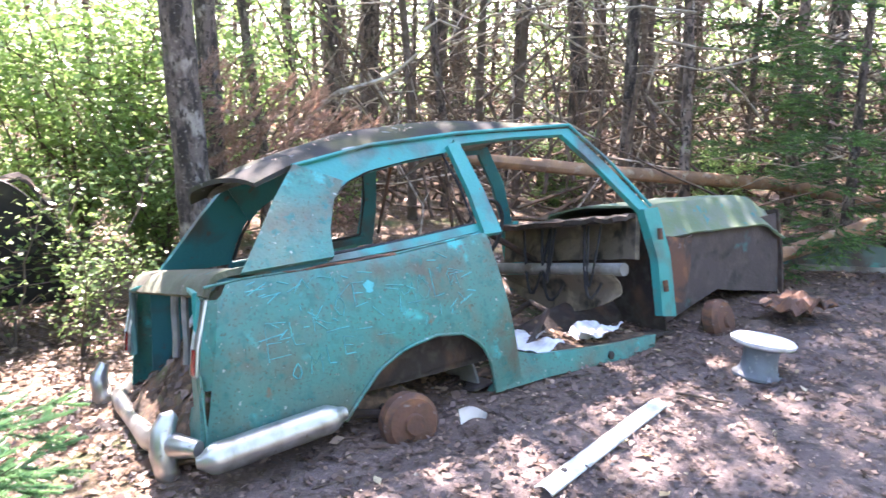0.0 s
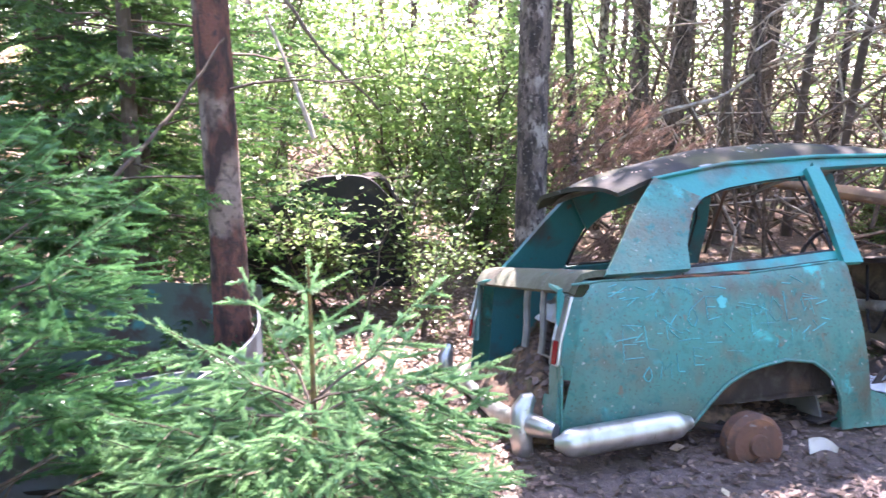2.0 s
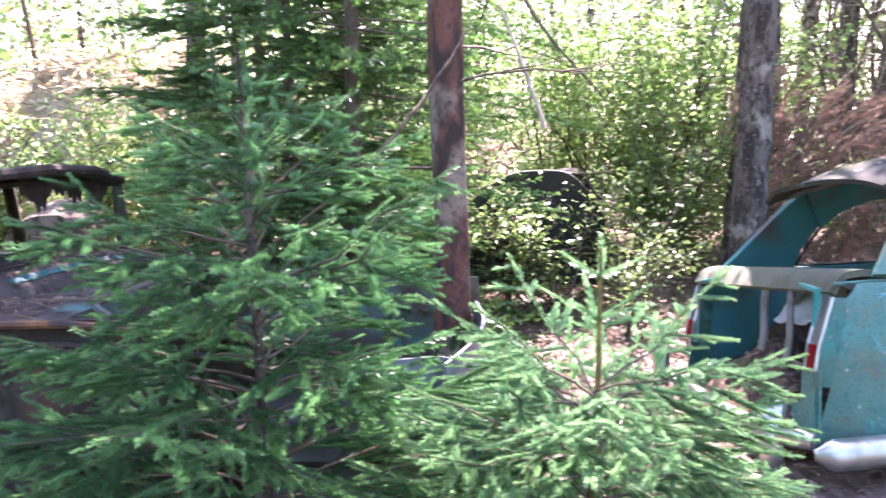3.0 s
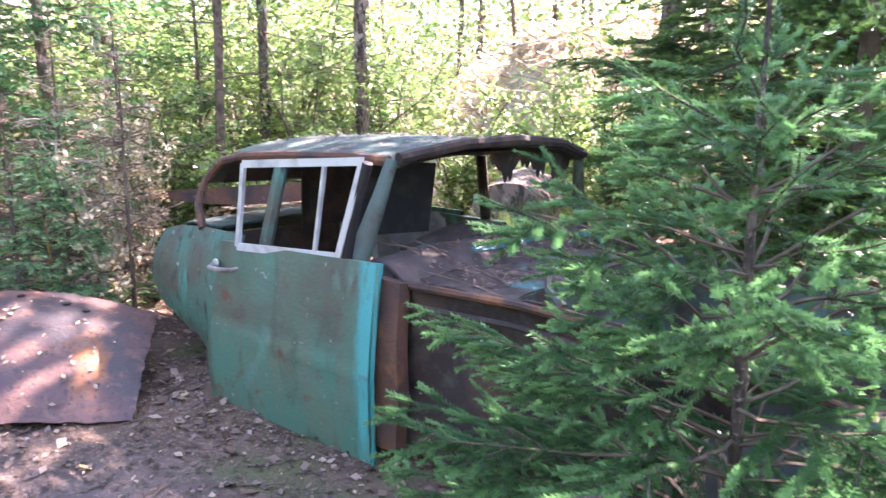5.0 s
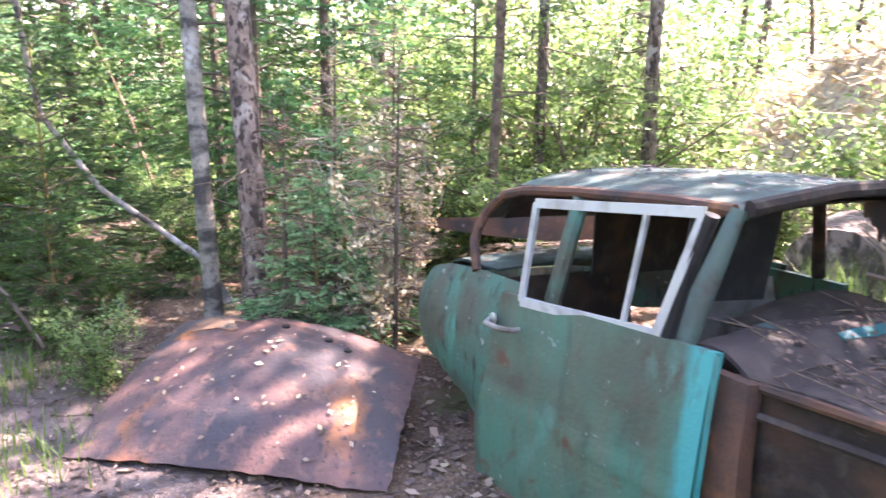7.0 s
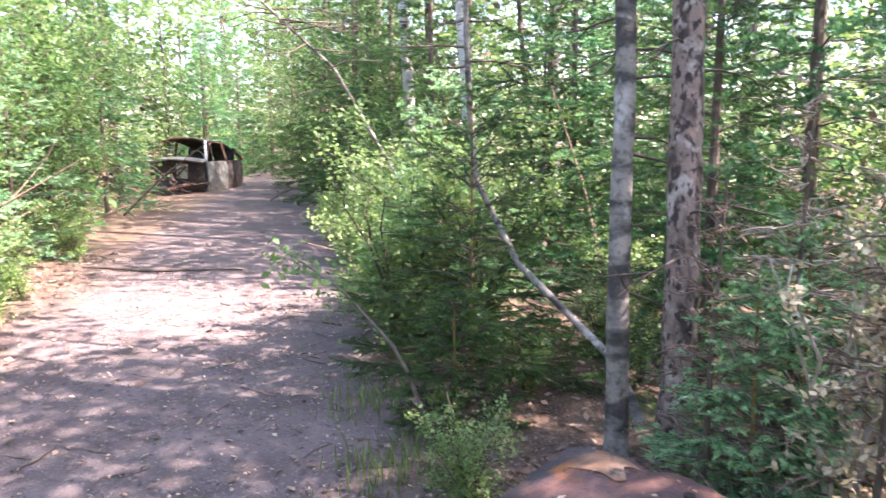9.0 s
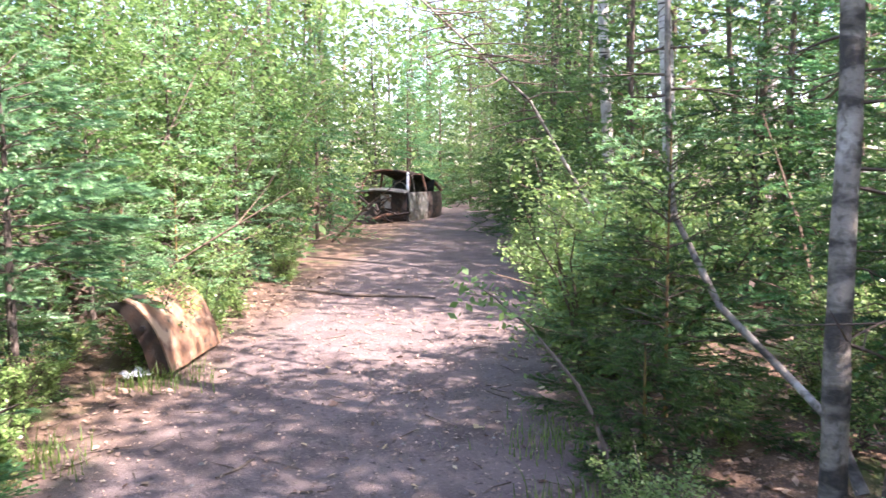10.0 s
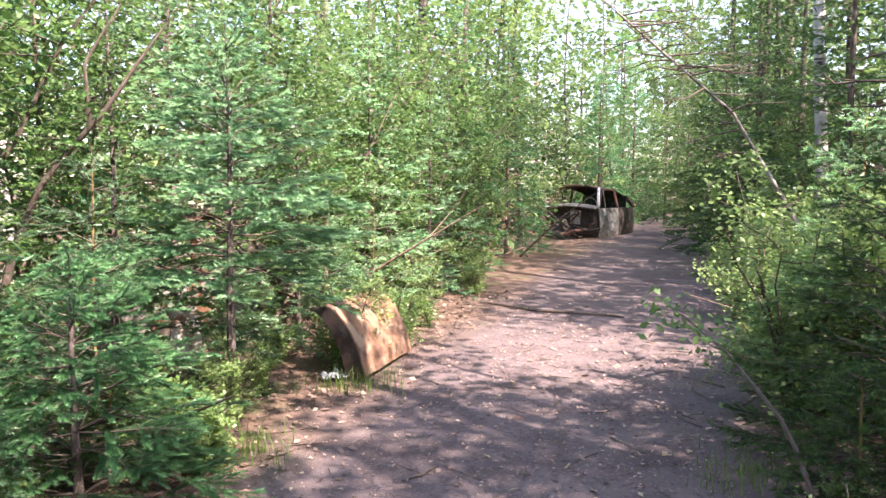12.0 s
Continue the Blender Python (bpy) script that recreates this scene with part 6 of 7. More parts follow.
for k, x, y, s in ((4, -2.45, 4.05, 0.8), (4, -2.9, 4.15, 0.9), (4, -2.15, 4.5, 0.9), (4, -3.4, 4.4, 0.9), (4, -2.0, 3.9, 0.6), (1, -3.2, 6.6, 1.2), (1, -2.7, 6.6, 1.1), (1, -3.9, 7.2, 1.1), (1, -4.6, 6.2, 0.9), (1, -2.2, 5.8, 0.75), (1, -2.4, 6.4, 1.1), (1, -2.0, 7.2, 1.1), (3, -5.6, 7.4, 1.1),
                   (1, -5.2, 5.0, 0.9), (2, -6.6, 3.6, 1.2), (0, -7.4, 2.2, 0.8), (2, -6.8, 2.8, 1.1), (1, -8.9, 3.2, 0.9), (1, -8.2, 0.4, 1.0), (2, -6.3, 0.9, 0.9), (2, -6.5, 0.75, 0.8), (0, -9.5, 1.6, 1.2), 
                   (2, -6.6, 1.9, 0.9), (1, -7.4, 0.6, 0.85), (1, -8.0, 1.6, 1.05), (1, -7.2, 1.5, 0.9), (1, -6.6, 0.3, 0.55), (1, -5.8, 3.6, 0.8), (2, 2.6, 7.0, 0.8), (2, 4.0, 6.2, 0.8), (2, -1.0, 7.4, 0.9), (2, 1.2, 8.2, 0.9)):
    shrub(bushes[k], x, y, s, rp.uniform(0, 360))
for x, y, s in ((-8.6, -3.9, 0.42), (-7.75, -3.20, 0.42), (-6.95, -2.75, 0.72), (-7.3, -2.3, 0.7)):
    shrub(bushes[1], x, y, s, rp.uniform(0, 360))
for k, x, y, s in ((2, -7.41, -1.44, 0.50), (2, -8.19, -1.32, 0.70), (4, -6.73, -1.09, 0.50), (0, -8.58, -1.82, 0.32), (0, -10.40, -1.73, 0.50)):
    shrub(bushes[k], x, y, s, rp.uniform(0, 360), "leafy bush and bramble behind the rusted panel")
for k, u, v, s in ((1, 7.6, 2.7, 0.6), (0, 10.4, 2.6, 0.6), (3, 6.4, -3.0, 0.8), (3, 8.9, -2.2, 0.9), (0, 9.8, -1.9, 0.9), (3, 11.8, -2.0, 0.9), (0, 13.2, -1.7, 0.9), (3, 15.4, -2.4, 1.0), (2, 6.2, -1.05, 0.45), (1, 3.6, -2.3, 0.6), (2, 7.6, -0.9, 0.7), (2, 8.3, -0.8, 0.6), (3, 7.6, -3.4, 1.2), (3, 10.2, -2.8, 1.2), (2, 9.6, -1.1, 0.8), (0, 11.0, -2.4, 1.1),
                   (3, 5.4, -3.2, 1.2), (1, 4.4, -2.6, 1.0), (2, 11.4, -1.0, 0.6), (3, 13.5, -3.2, 1.3), (2, 8.2, 2.2, 0.8), (2, 9.2, 2.4, 0.9), (1, 10.0, 2.7, 0.7), (0, 11.2, 3.2, 0.8), (2, 10.6, 2.2, 0.7), (2, 7.2, 2.6, 0.6), (3, 14.0, 4.0, 1.0),
                   (2, 12.4, 2.1, 0.7), (3, 18, 3.4, 1.1), (3, 21, 2.9, 1.2), (3, 25, 2.6, 1.2), (3, 17, -3.2, 1.3), (3, 28, -2.5, 1.4), (2, 4.9, 2.25, 0.4)):
    x, y = at_uv(u, v)
    shrub(bushes[k], x, y, s, rp.uniform(0, 360))

spruce((-4.25, -4.95, -0.1), 151, 2.5, 1.0, 11, 7, 420, 0.024, 0.0068, SPRUCEPALE, 0.16, bare=0.78, trunk_r=0.035, fine=0.12, label="sunlit spruce with a bare brown foot beside the boot lid")
spruce((-3.18, -3.7, -0.1), 152, 1.15, 0.85, 11, 7, 650, 0.020, 0.0055, SPRUCEYOUNG, 0.14, trunk_r=0.025, fine=0.11, label="spreading young spruce at the path's edge")
for k, (u, v, h, r) in enumerate(((3.9, -1.2, 1.0, 0.65), (4.8, -1.45, 1.35, 0.7), (5.1, -0.95, 0.5, 0.4), (3.2, -1.6, 1.4, 0.75), (7.9, -1.25, 1.2, 0.5), (5.7, -1.6, 1.7, 0.75), (4.3, -0.9, 0.55, 0.45), (9.0, -1.3, 1.5, 0.7))):
    x, y = at_uv(u, v)
    spruce((x, y, ground_z(x, y)), 50 + k, h, r, 11, 5, 190, 0.021, 0.006, SPRUCEPALE if k > 3 else SPRUCE)

for k, (u, v, h, r) in enumerate(((6.2, -1.9, 3.0, 1.0), (7.3, -2.3, 3.6, 1.2), (8.4, -1.8, 2.4, 0.9), (9.8, -1.7, 3.2, 1.0), (5.0, -2.3, 3.2, 1.1), (11.2, -1.5, 2.6, 0.9))):
    x, y = at_uv(u, v)
    spruce((x, y, ground_z(x, y)), 150 + k, h, r, 15, 6, 115, 0.034, 0.0115, SPRUCEPALE if k % 2 else SPRUCE, 0.05, label="sunlit spruce crowding the path", trunk_r=0.03, fine=0.14)

for k, (x, y, h, r) in enumerate(((-5.45, 0.05, 1.5, 0.45), (-5.75, -0.25, 1.7, 0.5), (-5.5, -0.5, 1.3, 0.4), (-6.4, 0.1, 1.9, 0.5))):
    e = thing("dead_sapling", (x, y, ground_z(x, y)), "bare twiggy dead spruce sapling", "dead tree", "dead saplings beside the saloon")
    c, w, tone = spruce_parts(70 + k, h, r * 0.8, 12, 5, 50, 0.02, 0.005, -0.05)
    wr = np.random.default_rng(700 + k)
    w = [([p[0]] + [q + wr.normal(size=3) * 0.03 * r for q in p[1:]], rr) for p, rr in w]
    part("trunk", tube("trunk", [(0, 0, -0.05), (0.02, 0.01, h * 0.5), (0, 0.03, h)], [0.014, 0.01, 0.003], DARKWOOD, 7), e)
    tagged(part("twig_work", tubes("twig_work", [(p, [0.0045, 0.004, 0.003, 0.0025, 0.002, 0.0015][:len(p)]) for p, _ in w], (TWIGBROWN, PALEWOOD)[k % 2], 4), e), kind="stuff")
    tagged(part("needle_coat", tri_mesh("needle_coat", c, 3, DEADNEEDLE), e), kind="stuff")

for k in range(26):
    u, v = 3.3 + 6.5 * rp.random(), rp.uniform(-1.5, -0.55)
    if v > -0.75 and u > 6.4:
        continue
    x, y = at_uv(u, v)
    shrub(bushes[5], x, y, rp.uniform(0.22, 0.42), rp.uniform(0, 360), "low green bilberry plant at the path's edge", "low_bush")
for k in range(14):
    x, y = at_uv(rp.uniform(3.6, 9.0), rp.uniform(2.1, 2.9))
    if math.hypot(x + 4.7, y + 0.6) < 1.25:
        continue
    shrub(bushes[5], x, y, rp.uniform(0.22, 0.42), rp.uniform(0, 360), "low green bilberry plant at the path's edge", "low_bush")

withered = shrub_meshes(66, 1.55, 0.30, 8, 1500, 0.034, YELLOWLEAF, PALEWOOD, 0.05)
for x, y, k in ((-5.48, -0.04, 1.0), (-5.75, 0.12, 0.8)):
    shrub(withered, x, y, k, 130 * k, "dry sapling hung with pale withered leaves", "dead_sapling")

# dead orange brush behind the hatchback
brush = thing("dead_spruce_top", (-0.75, 5.35, 0.55), "dead fallen spruce top with orange needles", "dead tree")
bc, bw, bt = spruce_parts(77, 1.35, 0.8, 11, 7, 420, 0.026, 0.005, 0.12)
tiltm = pose(0, 0, 0, 15, -45, 0)
tagged(part("branch_work", tubes("branch_work", bw, DARKWOOD, 4), brush, "", m=tiltm), kind="stuff")
tagged(part("needle_coat", tri_mesh("needle_coat", bc, 3, DEADNEEDLE), brush, "", m=tiltm), kind="stuff")

# ---- the wood around ----
kinds = [tall_tree_meshes(80, 13, 0.10, BARK, LEAF, (0.02, 0.0)), tall_tree_meshes(81, 14, 0.12, BARK, SPRUCELEAF, (-0.01, 0.02), (0.3, 1.0), 1.5, 2300, 0.12, 34),
         tall_tree_meshes(82, 11, 0.06, BARK, LEAFPALE, (0.05, 0.03), (0.45, 1.0), 1.4), tall_tree_meshes(83, 14, 0.11, BIRCHBARK, LEAFPALE, (0.0, -0.02), (0.45, 1.0), 1.9),
         tall_tree_meshes(84, 9, 0.045, DARKWOOD, LEAF, (0.10, -0.04), (0.5, 1.0), 1.1, 900, 0.12, 30)]
kinds_low = [tall_tree_meshes(90, 10, 0.06, BARK, LEAFPALE, (0.04, 0.0), (0.12, 1.0), 2.0, 5600, 0.085, 10), tall_tree_meshes(91, 11, 0.07, DARKWOOD, LEAF, (-0.03, 0.03), (0.10, 1.0), 1.8, 5600, 0.085, 10)]
fixed = [(-1.35, 9.0, 1), (-0.92, 9.3, 1), (0.4, 8.2, 4), (0.8, 8.0, 4), (1.56, 9.0, 0), (1.7, 7.0, 2), (2.4, 7.8, 4), (3.2, 10.0, 1), (-0.3, 7.4, 4), (0.0, 10.5, 0), (2.4, 11.5, 1), (4.6, 9.0, 1), (0.9, 10.2, 2)]
# trees added so that their high crowns shade the path and the saloon
shade = [tall_tree_meshes(98, 11, 0.09, BARK, LEAF, (0.0, 0.0), (0.5, 1.0), 2.3, 4800, 0.12, 14)]
for x, y, t in ((-5.8, 4.0, 10), (-5.1, 5.2, 100), (-13.0, 4.4, 200), (-7.0, 5.7, 50)):
    tall_tree(shade[0], x, y, t, 1.0, "tall leafy tree added behind the wrecks to shade the path")
# one more, added to shade the path beyond its sunlit band
tall_tree(shade[0], -11.4, -1.1, 140, 1.0, "tall leafy tree added to shade the far path")
# small crown added on the sun's way to shade the litter beside the hatchback
low_shade = tall_tree_meshes(97, 9, 0.06, BARK, LEAF, (0.0, 0.0), (0.52, 0.78), 1.25, 2600, 0.09, 20)
tall_tree(low_shade, -2.6, 7.9, 60, 1.0, "slim leafy tree added to shade the ground by the hatchback")
spots = []
for x, y, k in fixed:
    tall_tree(kinds[k], x, y, rp.uniform(0, 360), rp.uniform(0.9, 1.1))
    spots.append((x, y))
tries = 0
while len(spots) < 125 and tries < 6000:
    tries += 1
    ang, d = rp.uniform(0, 2 * math.pi), 7 + 26 * rp.random() ** 1.1
    x, y = -2 + d * math.sin(ang), 1 + d * math.cos(ang)
    v = -0.629 * x + 0.777 * y
    if math.hypot(x + 5.6, y - 9.5) < 5.6 or (-6.5 < x < -1.5 and 6 < y < 9):
        continue
    if -7 < y < 9 and abs(x + 8.2 + 0.288 * (y + 2.3)) < 2.0:
        continue
    if -2.4 < v < 3.2 or min(math.hypot(x - a, y - b) for a, b in spots) < 1.25:
        continue
    spots.append((x, y))
    tall_tree(kinds[rp.choice((0, 1, 1, 2, 3, 4))], x, y, rp.uniform(0, 360), rp.uniform(0.75, 1.25))

# thin dark poles of the dense stand behind the hatchback
pole = [tall_tree_meshes(95 + k, 9, 0.04 + 0.012 * k, (TWIGBROWN, BARK, SCALYBARK)[k], SPRUCELEAF, (0.03 * (k - 1), 0.02), (0.55, 1.0), 0.9, 500, 0.11, 46) for k in range(3)]
for k in range(58):
    a, d = radians(rp.uniform(-38, 48)), rp.uniform(6.8, 17)
    x, y = d * math.sin(a), d * math.cos(a)
    if x < -1.9 and d < 11:
        continue
    tall_tree(pole[k % 3], x, y, rp.uniform(0, 360), rp.uniform(0.8, 1.1), "thin brown spruce pole with dead twigs", "poles of the dense stand", rp.gauss(0, 5))

for k, (x, y) in enumerate(((-6.5, 0.75), (-7.2, 1.3), (-6.8, 1.9))):
    tall_tree(pole[k % 3], x, y, 50 * k, 0.9, "thin brown spruce pole with dead twigs", "poles of the dense stand", 2 - k)

# trees that close the far end of the path
for u, v, k in ((14, -3.0, 0), (17.5, 3.2, 1), (18, -2.6, 0), (21, 2.6, 0), (24, 2.4, 2), (26, -2.2, 2), (29, 1.6, 0), (32, -1.4, 2), (35, 1.0, 3), (38, -0.5, 0), (41, 0.8, 2), (22, 3.0, 3), (44, -0.2, 0), (20, -3.4, 2), (12.5, -3.6, 2), (15, 3.8, 2)):
    x, y = at_uv(u, v)
    tall_tree(kinds_low[k % 2], x, y, rp.uniform(0, 360), rp.uniform(0.6, 0.9), "leafy tree hanging over the path", "trees over the path")

over = tall_tree_meshes(99, 9, 0.07, BARK, LEAFPALE, (0.0, 0.0), (0.32, 1.0), 2.6, 6000, 0.085, 10)
for u, v in ((15.5, -2.3), (17.0, 2.6), (19.5, -2.2), (22.5, 2.2)):
    x, y = at_uv(u, v)
    tall_tree(over, x, y, rp.uniform(0, 360), 1.0, "leafy tree hanging over the path", "trees over the path")

# distant undergrowth closes the view
SLOPE = (-8.5, 5.8)
rngf = np.random.default_rng(9)


def far_leaves(n, lo, hi, top, power, size, mat, label, gap=2.3):
    ang, d = rngf.random(n) * 6.283, lo + (hi - lo) * rngf.random(n) ** 0.8
    px, py = -3 + d * np.sin(ang), 1 + d * np.cos(ang)
    lump = np.array([noise.noise(Vector((a * 0.35, b * 0.35, 2.0))) for a, b in zip(px, py)])
    pz = (rngf.random(n) ** power) * top * (0.75 + 0.6 * lump) - 0.2
    vv = -0.629 * px + 0.777 * py
    keep = ((np.abs(vv - 0.8) > gap) | (d > 34)) & ((np.hypot(px - SLOPE[0], py - SLOPE[1]) > 3.2) | (d > 24))
    me = tri_mesh("far_undergrowth", leaf_corners(rngf, np.stack([px, py, pz], 1)[keep], size), 4, mat)
    return tagged(new("far_undergrowth", me), label, "undergrowth", kind="stuff")


far_leaves(60000, 11, 30, 5.0, 1.4, 0.20, LEAFPALE, "distant sunlit leaves between the trunks")
far_leaves(100000, 40, 62, 25.0, 0.9, 0.64, LEAF, "far canopy of the wood", 0.0)
far_leaves(105000, 24, 46, 11.0, 1.1, 0.24, LEAF, "dense distant green wood")
far_leaves(64000, 9, 26, 5.5, 1.0, 0.11, LITTERDARK, "brown twigs and withered leaves between the poles")
far_leaves(40000, 12, 30, 7.5, 0.9, 0.16, SPRUCELEAF, "dark needles between the trunks")
far_leaves(26000, 8, 26, 1.3, 1.6, 0.13, DEADNEEDLE, "brown brushwood and dead bracken in the wood")

# a sunlit heap of felled tops and pale brush
heap_of = thing("brush_pile", (SLOPE[0], SLOPE[1], 0), "sunlit heap of pale dead branches and withered leaves", "brush pile")
rh = np.random.default_rng(44)


def mound(u, v):
    x, y = 5.6 * (u - 0.5), 5.6 * (v - 0.5)
    r = math.hypot(x, y) / 2.8
    return (x, y, -0.15 + 1.9 * max(0, 1 - r * r) ** 0.8 * (0.8 + 0.45 * noise.noise(Vector((x, y, 3)))) + 0.2 * noise.noise(Vector((x * 3, y * 3, 1))) + 0.1 * noise.noise(Vector((x * 9, y * 9, 1))))


part("litter_mound", sheet("litter_mound", mound, 60, 60, 0.05, PALEWOOD), heap_of)
rows = []
for k in range(700):
    u, v = 0.1 + 0.8 * rh.random(2)
    p = np.array(mound(u, v)) + [0, 0, 0.05]
    w = rh.normal(size=3) * [1, 1, 0.35]
    w /= np.linalg.norm(w)
    L = 0.3 + 1.0 * rh.random()
    rows.append(([p - w * L / 2, p + rh.normal(size=3) * 0.04, p + w * L / 2], [0.014, 0.011, 0.004]))
tagged(part("stick_work", tubes("stick_work", rows, PALEWOOD, 4), heap_of), kind="stuff")
cs = np.array([np.array(mound(*(0.06 + 0.88 * rh.random(2)))) + [0, 0, 0.06 + 0.22 * rh.random() ** 2] for k in range(6000)])
tagged(part("withered_leaves", tri_mesh("withered_leaves", leaf_corners(rh, cs, 0.09), 4, YELLOWLEAF), heap_of), kind="stuff")

# dead sticks lying and leaning in the wood
rows = []
rs2 = np.random.default_rng(15)
for k in range(900):
    a, d = rs2.random() * 6.283, 5.5 + 11 * rs2.random()
    x, y = -2 + d * math.sin(a), 1.5 + d * math.cos(a)
    v = -0.629 * x + 0.777 * y
    if -1.2 < v < 3.9:
        continue
    L = 0.6 + 2.2 * rs2.random()
    w = np.array([rs2.normal(), rs2.normal(), 0.25 + 0.35 * abs(rs2.normal())])
    w /= np.linalg.norm(w)
    p = np.array([x, y, ground_z(x, y) + 0.03])
    rows.append(([p, p + w * L * 0.5 + rs2.normal(size=3) * 0.05, p + w * L + rs2.normal(size=3) * 0.08], [0.016 + 0.012 * rs2.random(), 0.012, 0.004]))
for k in range(620):
    x, y = -1.5 + 8.5 * rs2.random(), 6.6 + 8 * rs2.random()
    L = 0.8 + 2.4 * rs2.random()
    w = np.array([rs2.normal(), 0.5 * rs2.normal(), 0.2 + 0.9 * abs(rs2.normal())])
    w /= np.linalg.norm(w)
    p = np.array([x, y, ground_z(x, y) + 1.2 * rs2.random() ** 2])
    rows.append(([p, p + w * L * 0.5 + rs2.normal(size=3) * 0.08, p + w * L + rs2.normal(size=3) * 0.12], [0.012 + 0.010 * rs2.random(), 0.010, 0.003]))
tagged(new("brushwood", tubes("brushwood", rows, TWIGBROWN, 4)), "brown dead sticks lying and leaning in the wood", "brushwood", kind="stuff")


rows = []
for k in range(330):
    x, y = -1.2 + 7.0 * rs2.random(), 6.2 + 5.5 * rs2.random()
    L = 0.5 + 1.6 * rs2.random()
    w = np.array([rs2.normal(), 0.5 * rs2.normal(), 0.5 * rs2.normal()])
    w /= np.linalg.norm(w)
    p = np.array([x, y, ground_z(x, y) + 0.3 + 2.6 * rs2.random()])
    q = [p - w * L / 2, p - w * L * 0.15 + rs2.normal(size=3) * 0.06, p + w * L * 0.2 + rs2.normal(size=3) * 0.07, p + w * L / 2 + rs2.normal(size=3) * 0.1]
    rows.append((q, [0.012, 0.010, 0.007, 0.003]))
    for g in range(2):
        a = along(q, 0.3 + 0.6 * rs2.random())
        rows.append(([a, a + (w * 0.5 + rs2.normal(size=3) * 0.5) * L * 0.25], [0.005, 0.002]))
tagged(new("brushwood", tubes("brushwood", rows, PALEWOOD, 4)), "pale dead branches tangled between the poles", "brushwood", kind="stuff")

shoot = thing("bramble_shoot", (0, 0, 0), "arching leafy shoot beside the path", "bush")
sp = [(-5.62, -1.72, -0.05), (-5.72, -1.95, 0.28), (-5.95, -2.45, 0.50), (-6.17, -2.9, 0.59), (-6.3, -3.15, 0.62)]
part("stem", tube("stem", [along(sp, q) for q in np.linspace(0, 1, 12)], list(np.linspace(0.012, 0.004, 12)), DARKWOOD, 6), shoot)
rb = np.random.default_rng(33)
cs = np.concatenate([along(sp, 0.6 + 0.4 * q)[None] + rb.normal(size=(14, 3)) * [0.10, 0.10, 0.06] for q in np.linspace(0, 1, 9)])
tagged(part("foliage", tri_mesh("foliage", leaf_corners(rb, cs, 0.055), 4, LEAF), shoot), kind="stuff")


# ---- leaf litter, twigs and pebbles on the ground ----
def litter(n, mat, size, label, box, accept):
    pts = []
    r = np.random.default_rng(n)
    while len(pts) < n:
        x, y = box[0] + (box[1] - box[0]) * r.random(), box[2] + (box[3] - box[2]) * r.random()
        if r.random() < accept(x, y):
            pts.append((x, y, ground_z(x, y) + 0.008 + 0.006 * r.random()))
    m = len(pts)
    az = r.random(m) * 6.283
    d = np.stack([np.cos(az), np.sin(az), r.normal(size=m) * 0.25], 1)
    sd = np.stack([-np.sin(az), np.cos(az), r.normal(size=m) * 0.35], 1)
    ln = (size * (0.5 + r.random(m)))[:, None]
    c = np.array(pts)
    c4 = np.stack([c - d * ln * 0.5, c + sd * ln * 0.32 + [0, 0, 0.003], c + d * ln * 0.5, c - sd * ln * 0.32 + [0, 0, 0.003]], 1)
    return tagged(new("leaf_litter", tri_mesh("leaf_litter", c4.reshape(-1, 3), 4, mat)), label, "leaf litter", kind="stuff")


def off_path(x, y):
    v = -0.629 * x + 0.777 * y
    return smooth01((abs(v - 0.95) - 1.0) / 0.7) + 0.10


litter(30000, LITTER, 0.045, "dry brown leaf litter on the forest floor", (-11, 6, -8, 9), off_path)
litter(15000, LITTERDARK, 0.030, "brown leaves and bark bits round the hatchback", (-3, 4, 1.6, 6.5), lambda x, y: 0.3 + 0.7 * smooth01(0.5 + 1.5 * noise.noise(Vector((x * 1.6, y * 1.6, 8)))))
litter(30000, LITTER, 0.020, "crumbled leaf bits trodden into the path", (-8, 4, -7, 5), lambda x, y: 1.0)
litter(36000, LITTERDARK, 0.026, "rotting leaf crumbs round the wrecks", (-6, 4, -2, 6.5), lambda x, y: 0.45 + 0.55 * smooth01((-0.629 * x + 0.777 * y - 0.8) / 1.2))
litter(420, YELLOWLEAF, 0.045, "scattered pale yellow fallen leaves", (-9, 4, -8, 4.5), lambda x, y: 0.6 if off_path(x, y) < 0.5 else 0.3)
rows = []
for k in range(1500):
    x, y = -8 + 12 * rs2.random(), -5 + 10 * rs2.random()
    a, L = rs2.random() * 6.283, 0.05 + 0.22 * rs2.random() ** 2
    p = [np.array([x + math.cos(a) * L * s + 0.02 * rs2.normal() * L, y + math.sin(a) * L * s + 0.1 * rs2.normal() * L, 0]) for s in (-0.5, 0, 0.5)]
    for q in p:
        q[2] = ground_z(q[0], q[1]) + 0.006
    rows.append((p, [0.002 + 0.004 * rs2.random(), 0.003, 0.0015]))
tagged(new("fallen_twigs", tubes("fallen_twigs", rows, DARKWOOD, 4)), "small dark twigs on the earth", "twigs", kind="stuff")
V, F = [], []
for k in range(900):
    x, y, r0 = -8 + 12 * rs2.random(), -5.5 + 9 * rs2.random(), 0.004 + 0.012 * rs2.random() ** 2
    b = len(V)
    z = ground_z(x, y)
    V += [(x + r0 * math.cos(t) * (0.8 + 0.4 * rs2.random()), y + r0 * math.sin(t) * (0.8 + 0.4 * rs2.random()), z) for t in np.linspace(0, 6.283, 7)[:-1]] + [(x, y, z + r0 * 0.8)]
    F += [(b + i, b + (i + 1) % 6, b + 6) for i in range(6)]
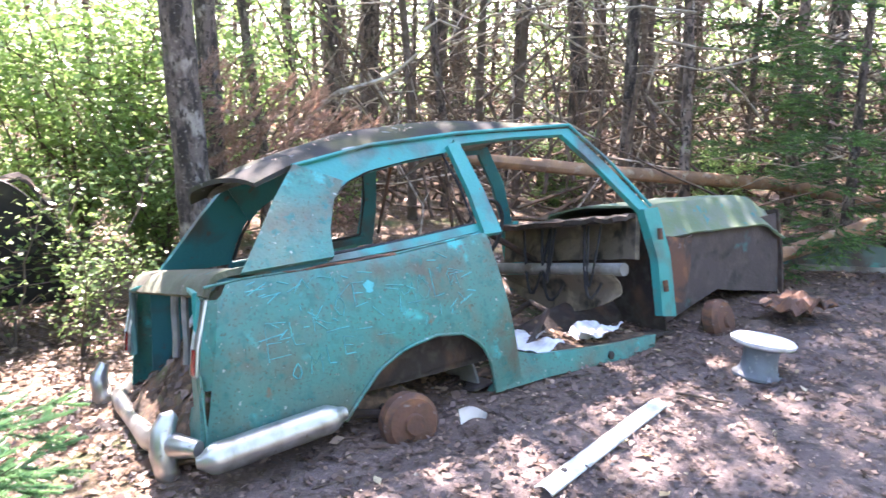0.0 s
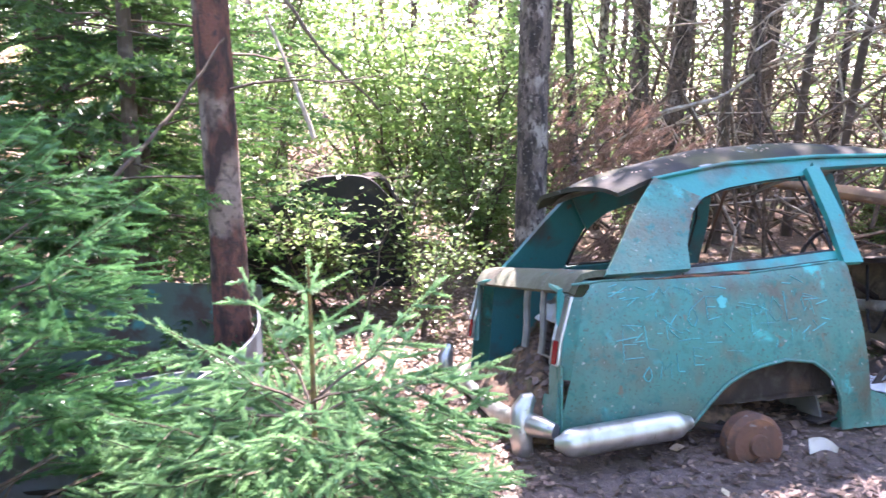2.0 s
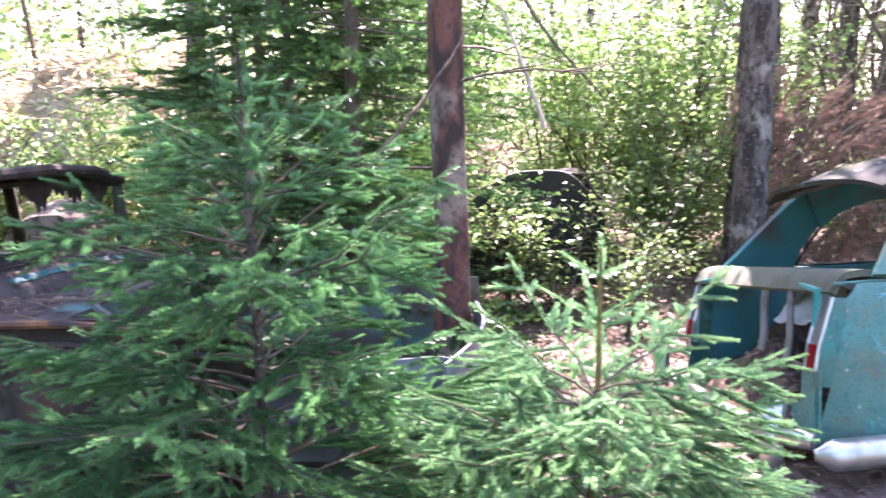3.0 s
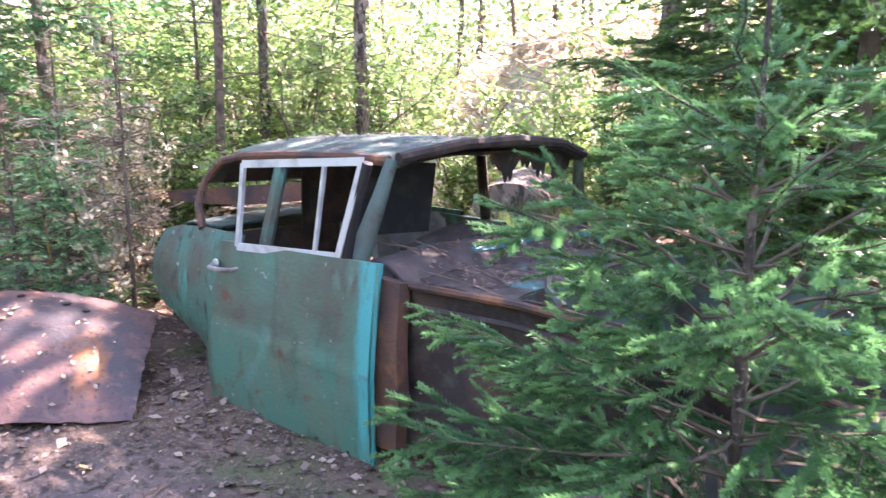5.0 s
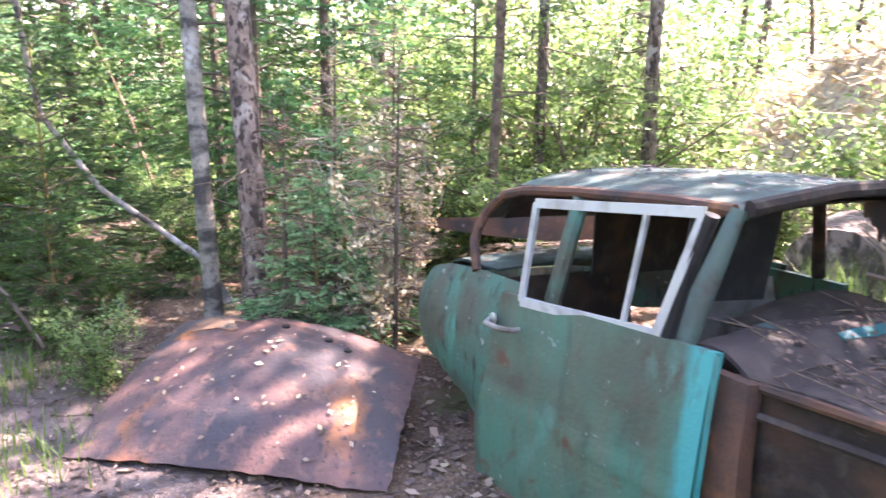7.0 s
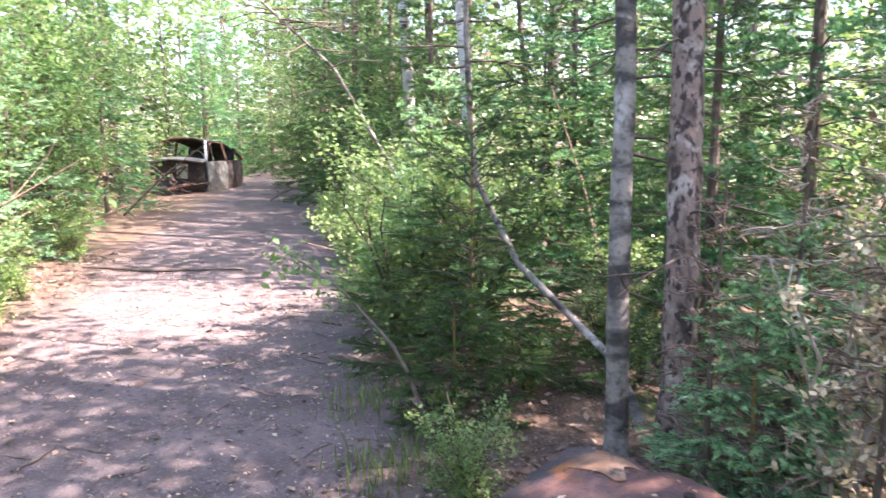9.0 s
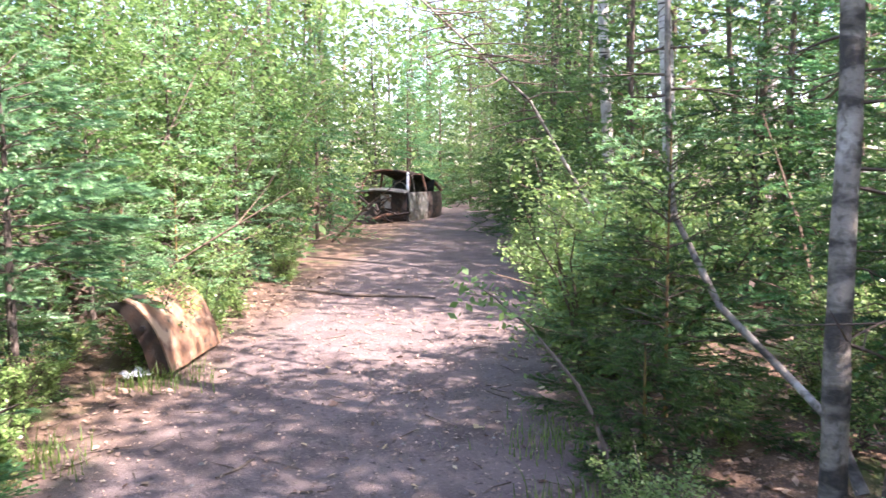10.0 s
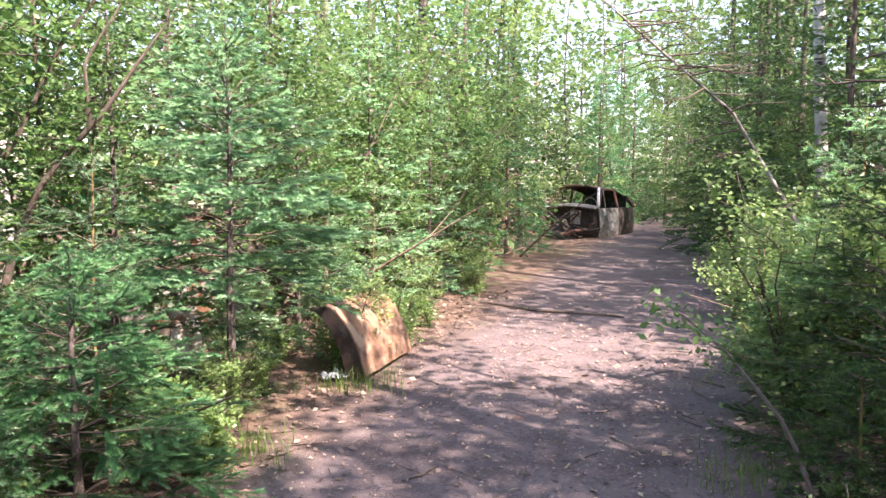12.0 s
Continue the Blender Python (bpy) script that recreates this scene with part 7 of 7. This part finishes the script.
tagged(new("gravel", mesh_of("gravel", V, F, GREYMETAL)), "small grey stones in the path", "gravel", kind="stuff")


def litter_on(fn, m, n, mat, size, label, seed, lo=0.06, hi=0.94):
    """Leaves lying on a sheet that stands at the pose m."""
    r = np.random.default_rng(seed)
    out = []
    for k in range(n):
        u, v = lo + (hi - lo) * r.random(2)
        p = Vector(fn(u, v))
        a, b = Vector(fn(u + 0.01, v)) - p, Vector(fn(u, v + 0.01)) - p
        nn = a.cross(b).normalized()
        if (m.to_3x3() @ nn).z < 0:
            nn = -nn
        t = a.normalized()
        q = nn.cross(t)
        w = r.random() * 6.283
        d, e = t * math.cos(w) + q * math.sin(w), q * math.cos(w) - t * math.sin(w)
        L = size * (0.5 + r.random())
        c = p + nn * 0.007
        out.append([m @ (c - d * L * 0.5), m @ (c + e * L * 0.3 + nn * 0.006 * r.random()), m @ (c + d * L * 0.5 + nn * 0.008 * r.random()), m @ (c - e * L * 0.3 + nn * 0.004)])
    return tagged(new("leaf_litter", tri_mesh("leaf_litter", np.array(out), 4, mat)), label, "leaf litter", kind="stuff")


def cowl_fn(u, v):
    p = cowl_at(0.05 + 0.9 * u, 0.04 + 0.92 * v)
    return (p[0], p[1], p[2] + 0.004)


ID = Matrix.Identity(4)
litter_on(cowl_fn, M2, 420, LITTERDARK, 0.022, "dry needles and leaves on the saloon's cowl", 1)
litter_on(roof2, M2, 300, LITTERDARK, 0.028, "dry leaves on the saloon's roof", 2, 0.1, 0.9)
litter_on(lambda u, v: (-1.70 + 0.6 * u, 0.24 + (SW - 0.48) * v, -0.10 + 0.14 * math.sin(math.pi / 2 * min(1, 0.1 + u * 1.5)) + 0.03), M2, 700, LITTER, 0.04, "leaves heaped on the saloon's boot lid", 3)
litter_on(rs, ID, 22, YELLOWLEAF, 0.032, "yellow birch leaves on the rusted panel", 4)
litter_on(rs, ID, 60, LITTER, 0.02, "leaf crumbs on the rusted panel", 5)
litter_on(heap(-0.12, 0.95, 0.05, yl + 0.02, 0.05, 0.50, 3), M1, 1500, LITTERDARK, 0.035, "dry leaves and needles heaped in the hatchback's boot", 6)
litter_on(heap(1.35, 2.45, 0.02, yl - 0.1, 0.04, 0.09, 9), M1, 500, LITTER, 0.04, "dry leaves on the hatchback's floor", 7)
litter_on(roof, M1, 260, LITTER, 0.02, "needles and moss crumbs on the hatchback's roof", 8)
rows = []
for k in range(26):
    u, v = rs2.random(2)
    p = np.array(M2 @ Vector(cowl_fn(u, v)))
    w = rs2.normal(size=3) * [1, 1, 0.12]
    w /= np.linalg.norm(w)
    L = 0.1 + 0.3 * rs2.random()
    rows.append(([p - w * L / 2 + [0, 0, 0.015], p + [0, 0, 0.02], p + w * L / 2 + [0, 0, 0.015]], [0.003, 0.003, 0.0015]))
for a, b, r0 in (((0.05, 0.75, 0.16), (0.62, 1.1, -0.02), 0.009), ((0.3, 0.9, 0.0), (0.75, 0.35, -0.07), 0.008)):
    a, b = np.array(M2 @ Vector(a)), np.array(M2 @ Vector(b))
    rows.append(([a, (a + b) / 2 + [0, 0, 0.03], b], [r0, r0 * 0.8, r0 * 0.4]))
tagged(new("fallen_twigs", tubes("fallen_twigs", rows, TWIGBROWN, 5)), "dead twigs fallen on the saloon's cowl", "twigs", kind="stuff")


def grass_tuft(x, y, z, n, h, spread, seed, label):
    r = np.random.default_rng(seed)
    out = []
    for k in range(n):
        b = np.array([x, y, z]) + np.array([*(r.normal(size=2) * spread), 0])
        a = r.random() * 6.283
        d = np.array([math.cos(a), math.sin(a), 0])
        hh, bend = h * (0.5 + 0.6 * r.random()), 0.2 + 0.5 * r.random()
        w = np.array([-d[1], d[0], 0]) * 0.004
        q = [b + d * hh * bend * s * s + np.array([0, 0, hh * (s - 0.25 * bend * s * s)]) for s in (0, 0.4, 0.75, 1)]
        for i in range(3):
            k0, k1 = 1 - i / 3, 1 - (i + 1) / 3
            out.append(np.stack([q[i] - w * k0, q[i] + w * k0, q[i + 1] + w * k1, q[i + 1] - w * k1]))
    return tagged(new("grass_tuft", tri_mesh("grass_tuft", np.concatenate(out), 4, GRASS)), label, "grass", kind="stuff")


grass_tuft(-4.75, 2.5, -0.05, 200, 0.62, 0.16, 1, "long sunlit grass beyond the saloon")
grass_tuft(-5.15, 2.25, -0.05, 220, 0.55, 0.13, 2, "long sunlit grass beyond the saloon")
for k, (u, v, n, h) in enumerate(((5.2, 2.0, 160, 0.16), (6.1, 1.9, 120, 0.14), (4.0, -0.75, 160, 0.16), (5.6, -0.6, 160, 0.16), (7.0, -0.6, 140, 0.18), (4.4, 1.75, 140, 0.14))):
    x, y = at_uv(u, v)
    grass_tuft(x, y, ground_z(x, y), n, h, 0.16, 30 + k, "short grass at the path's edge")
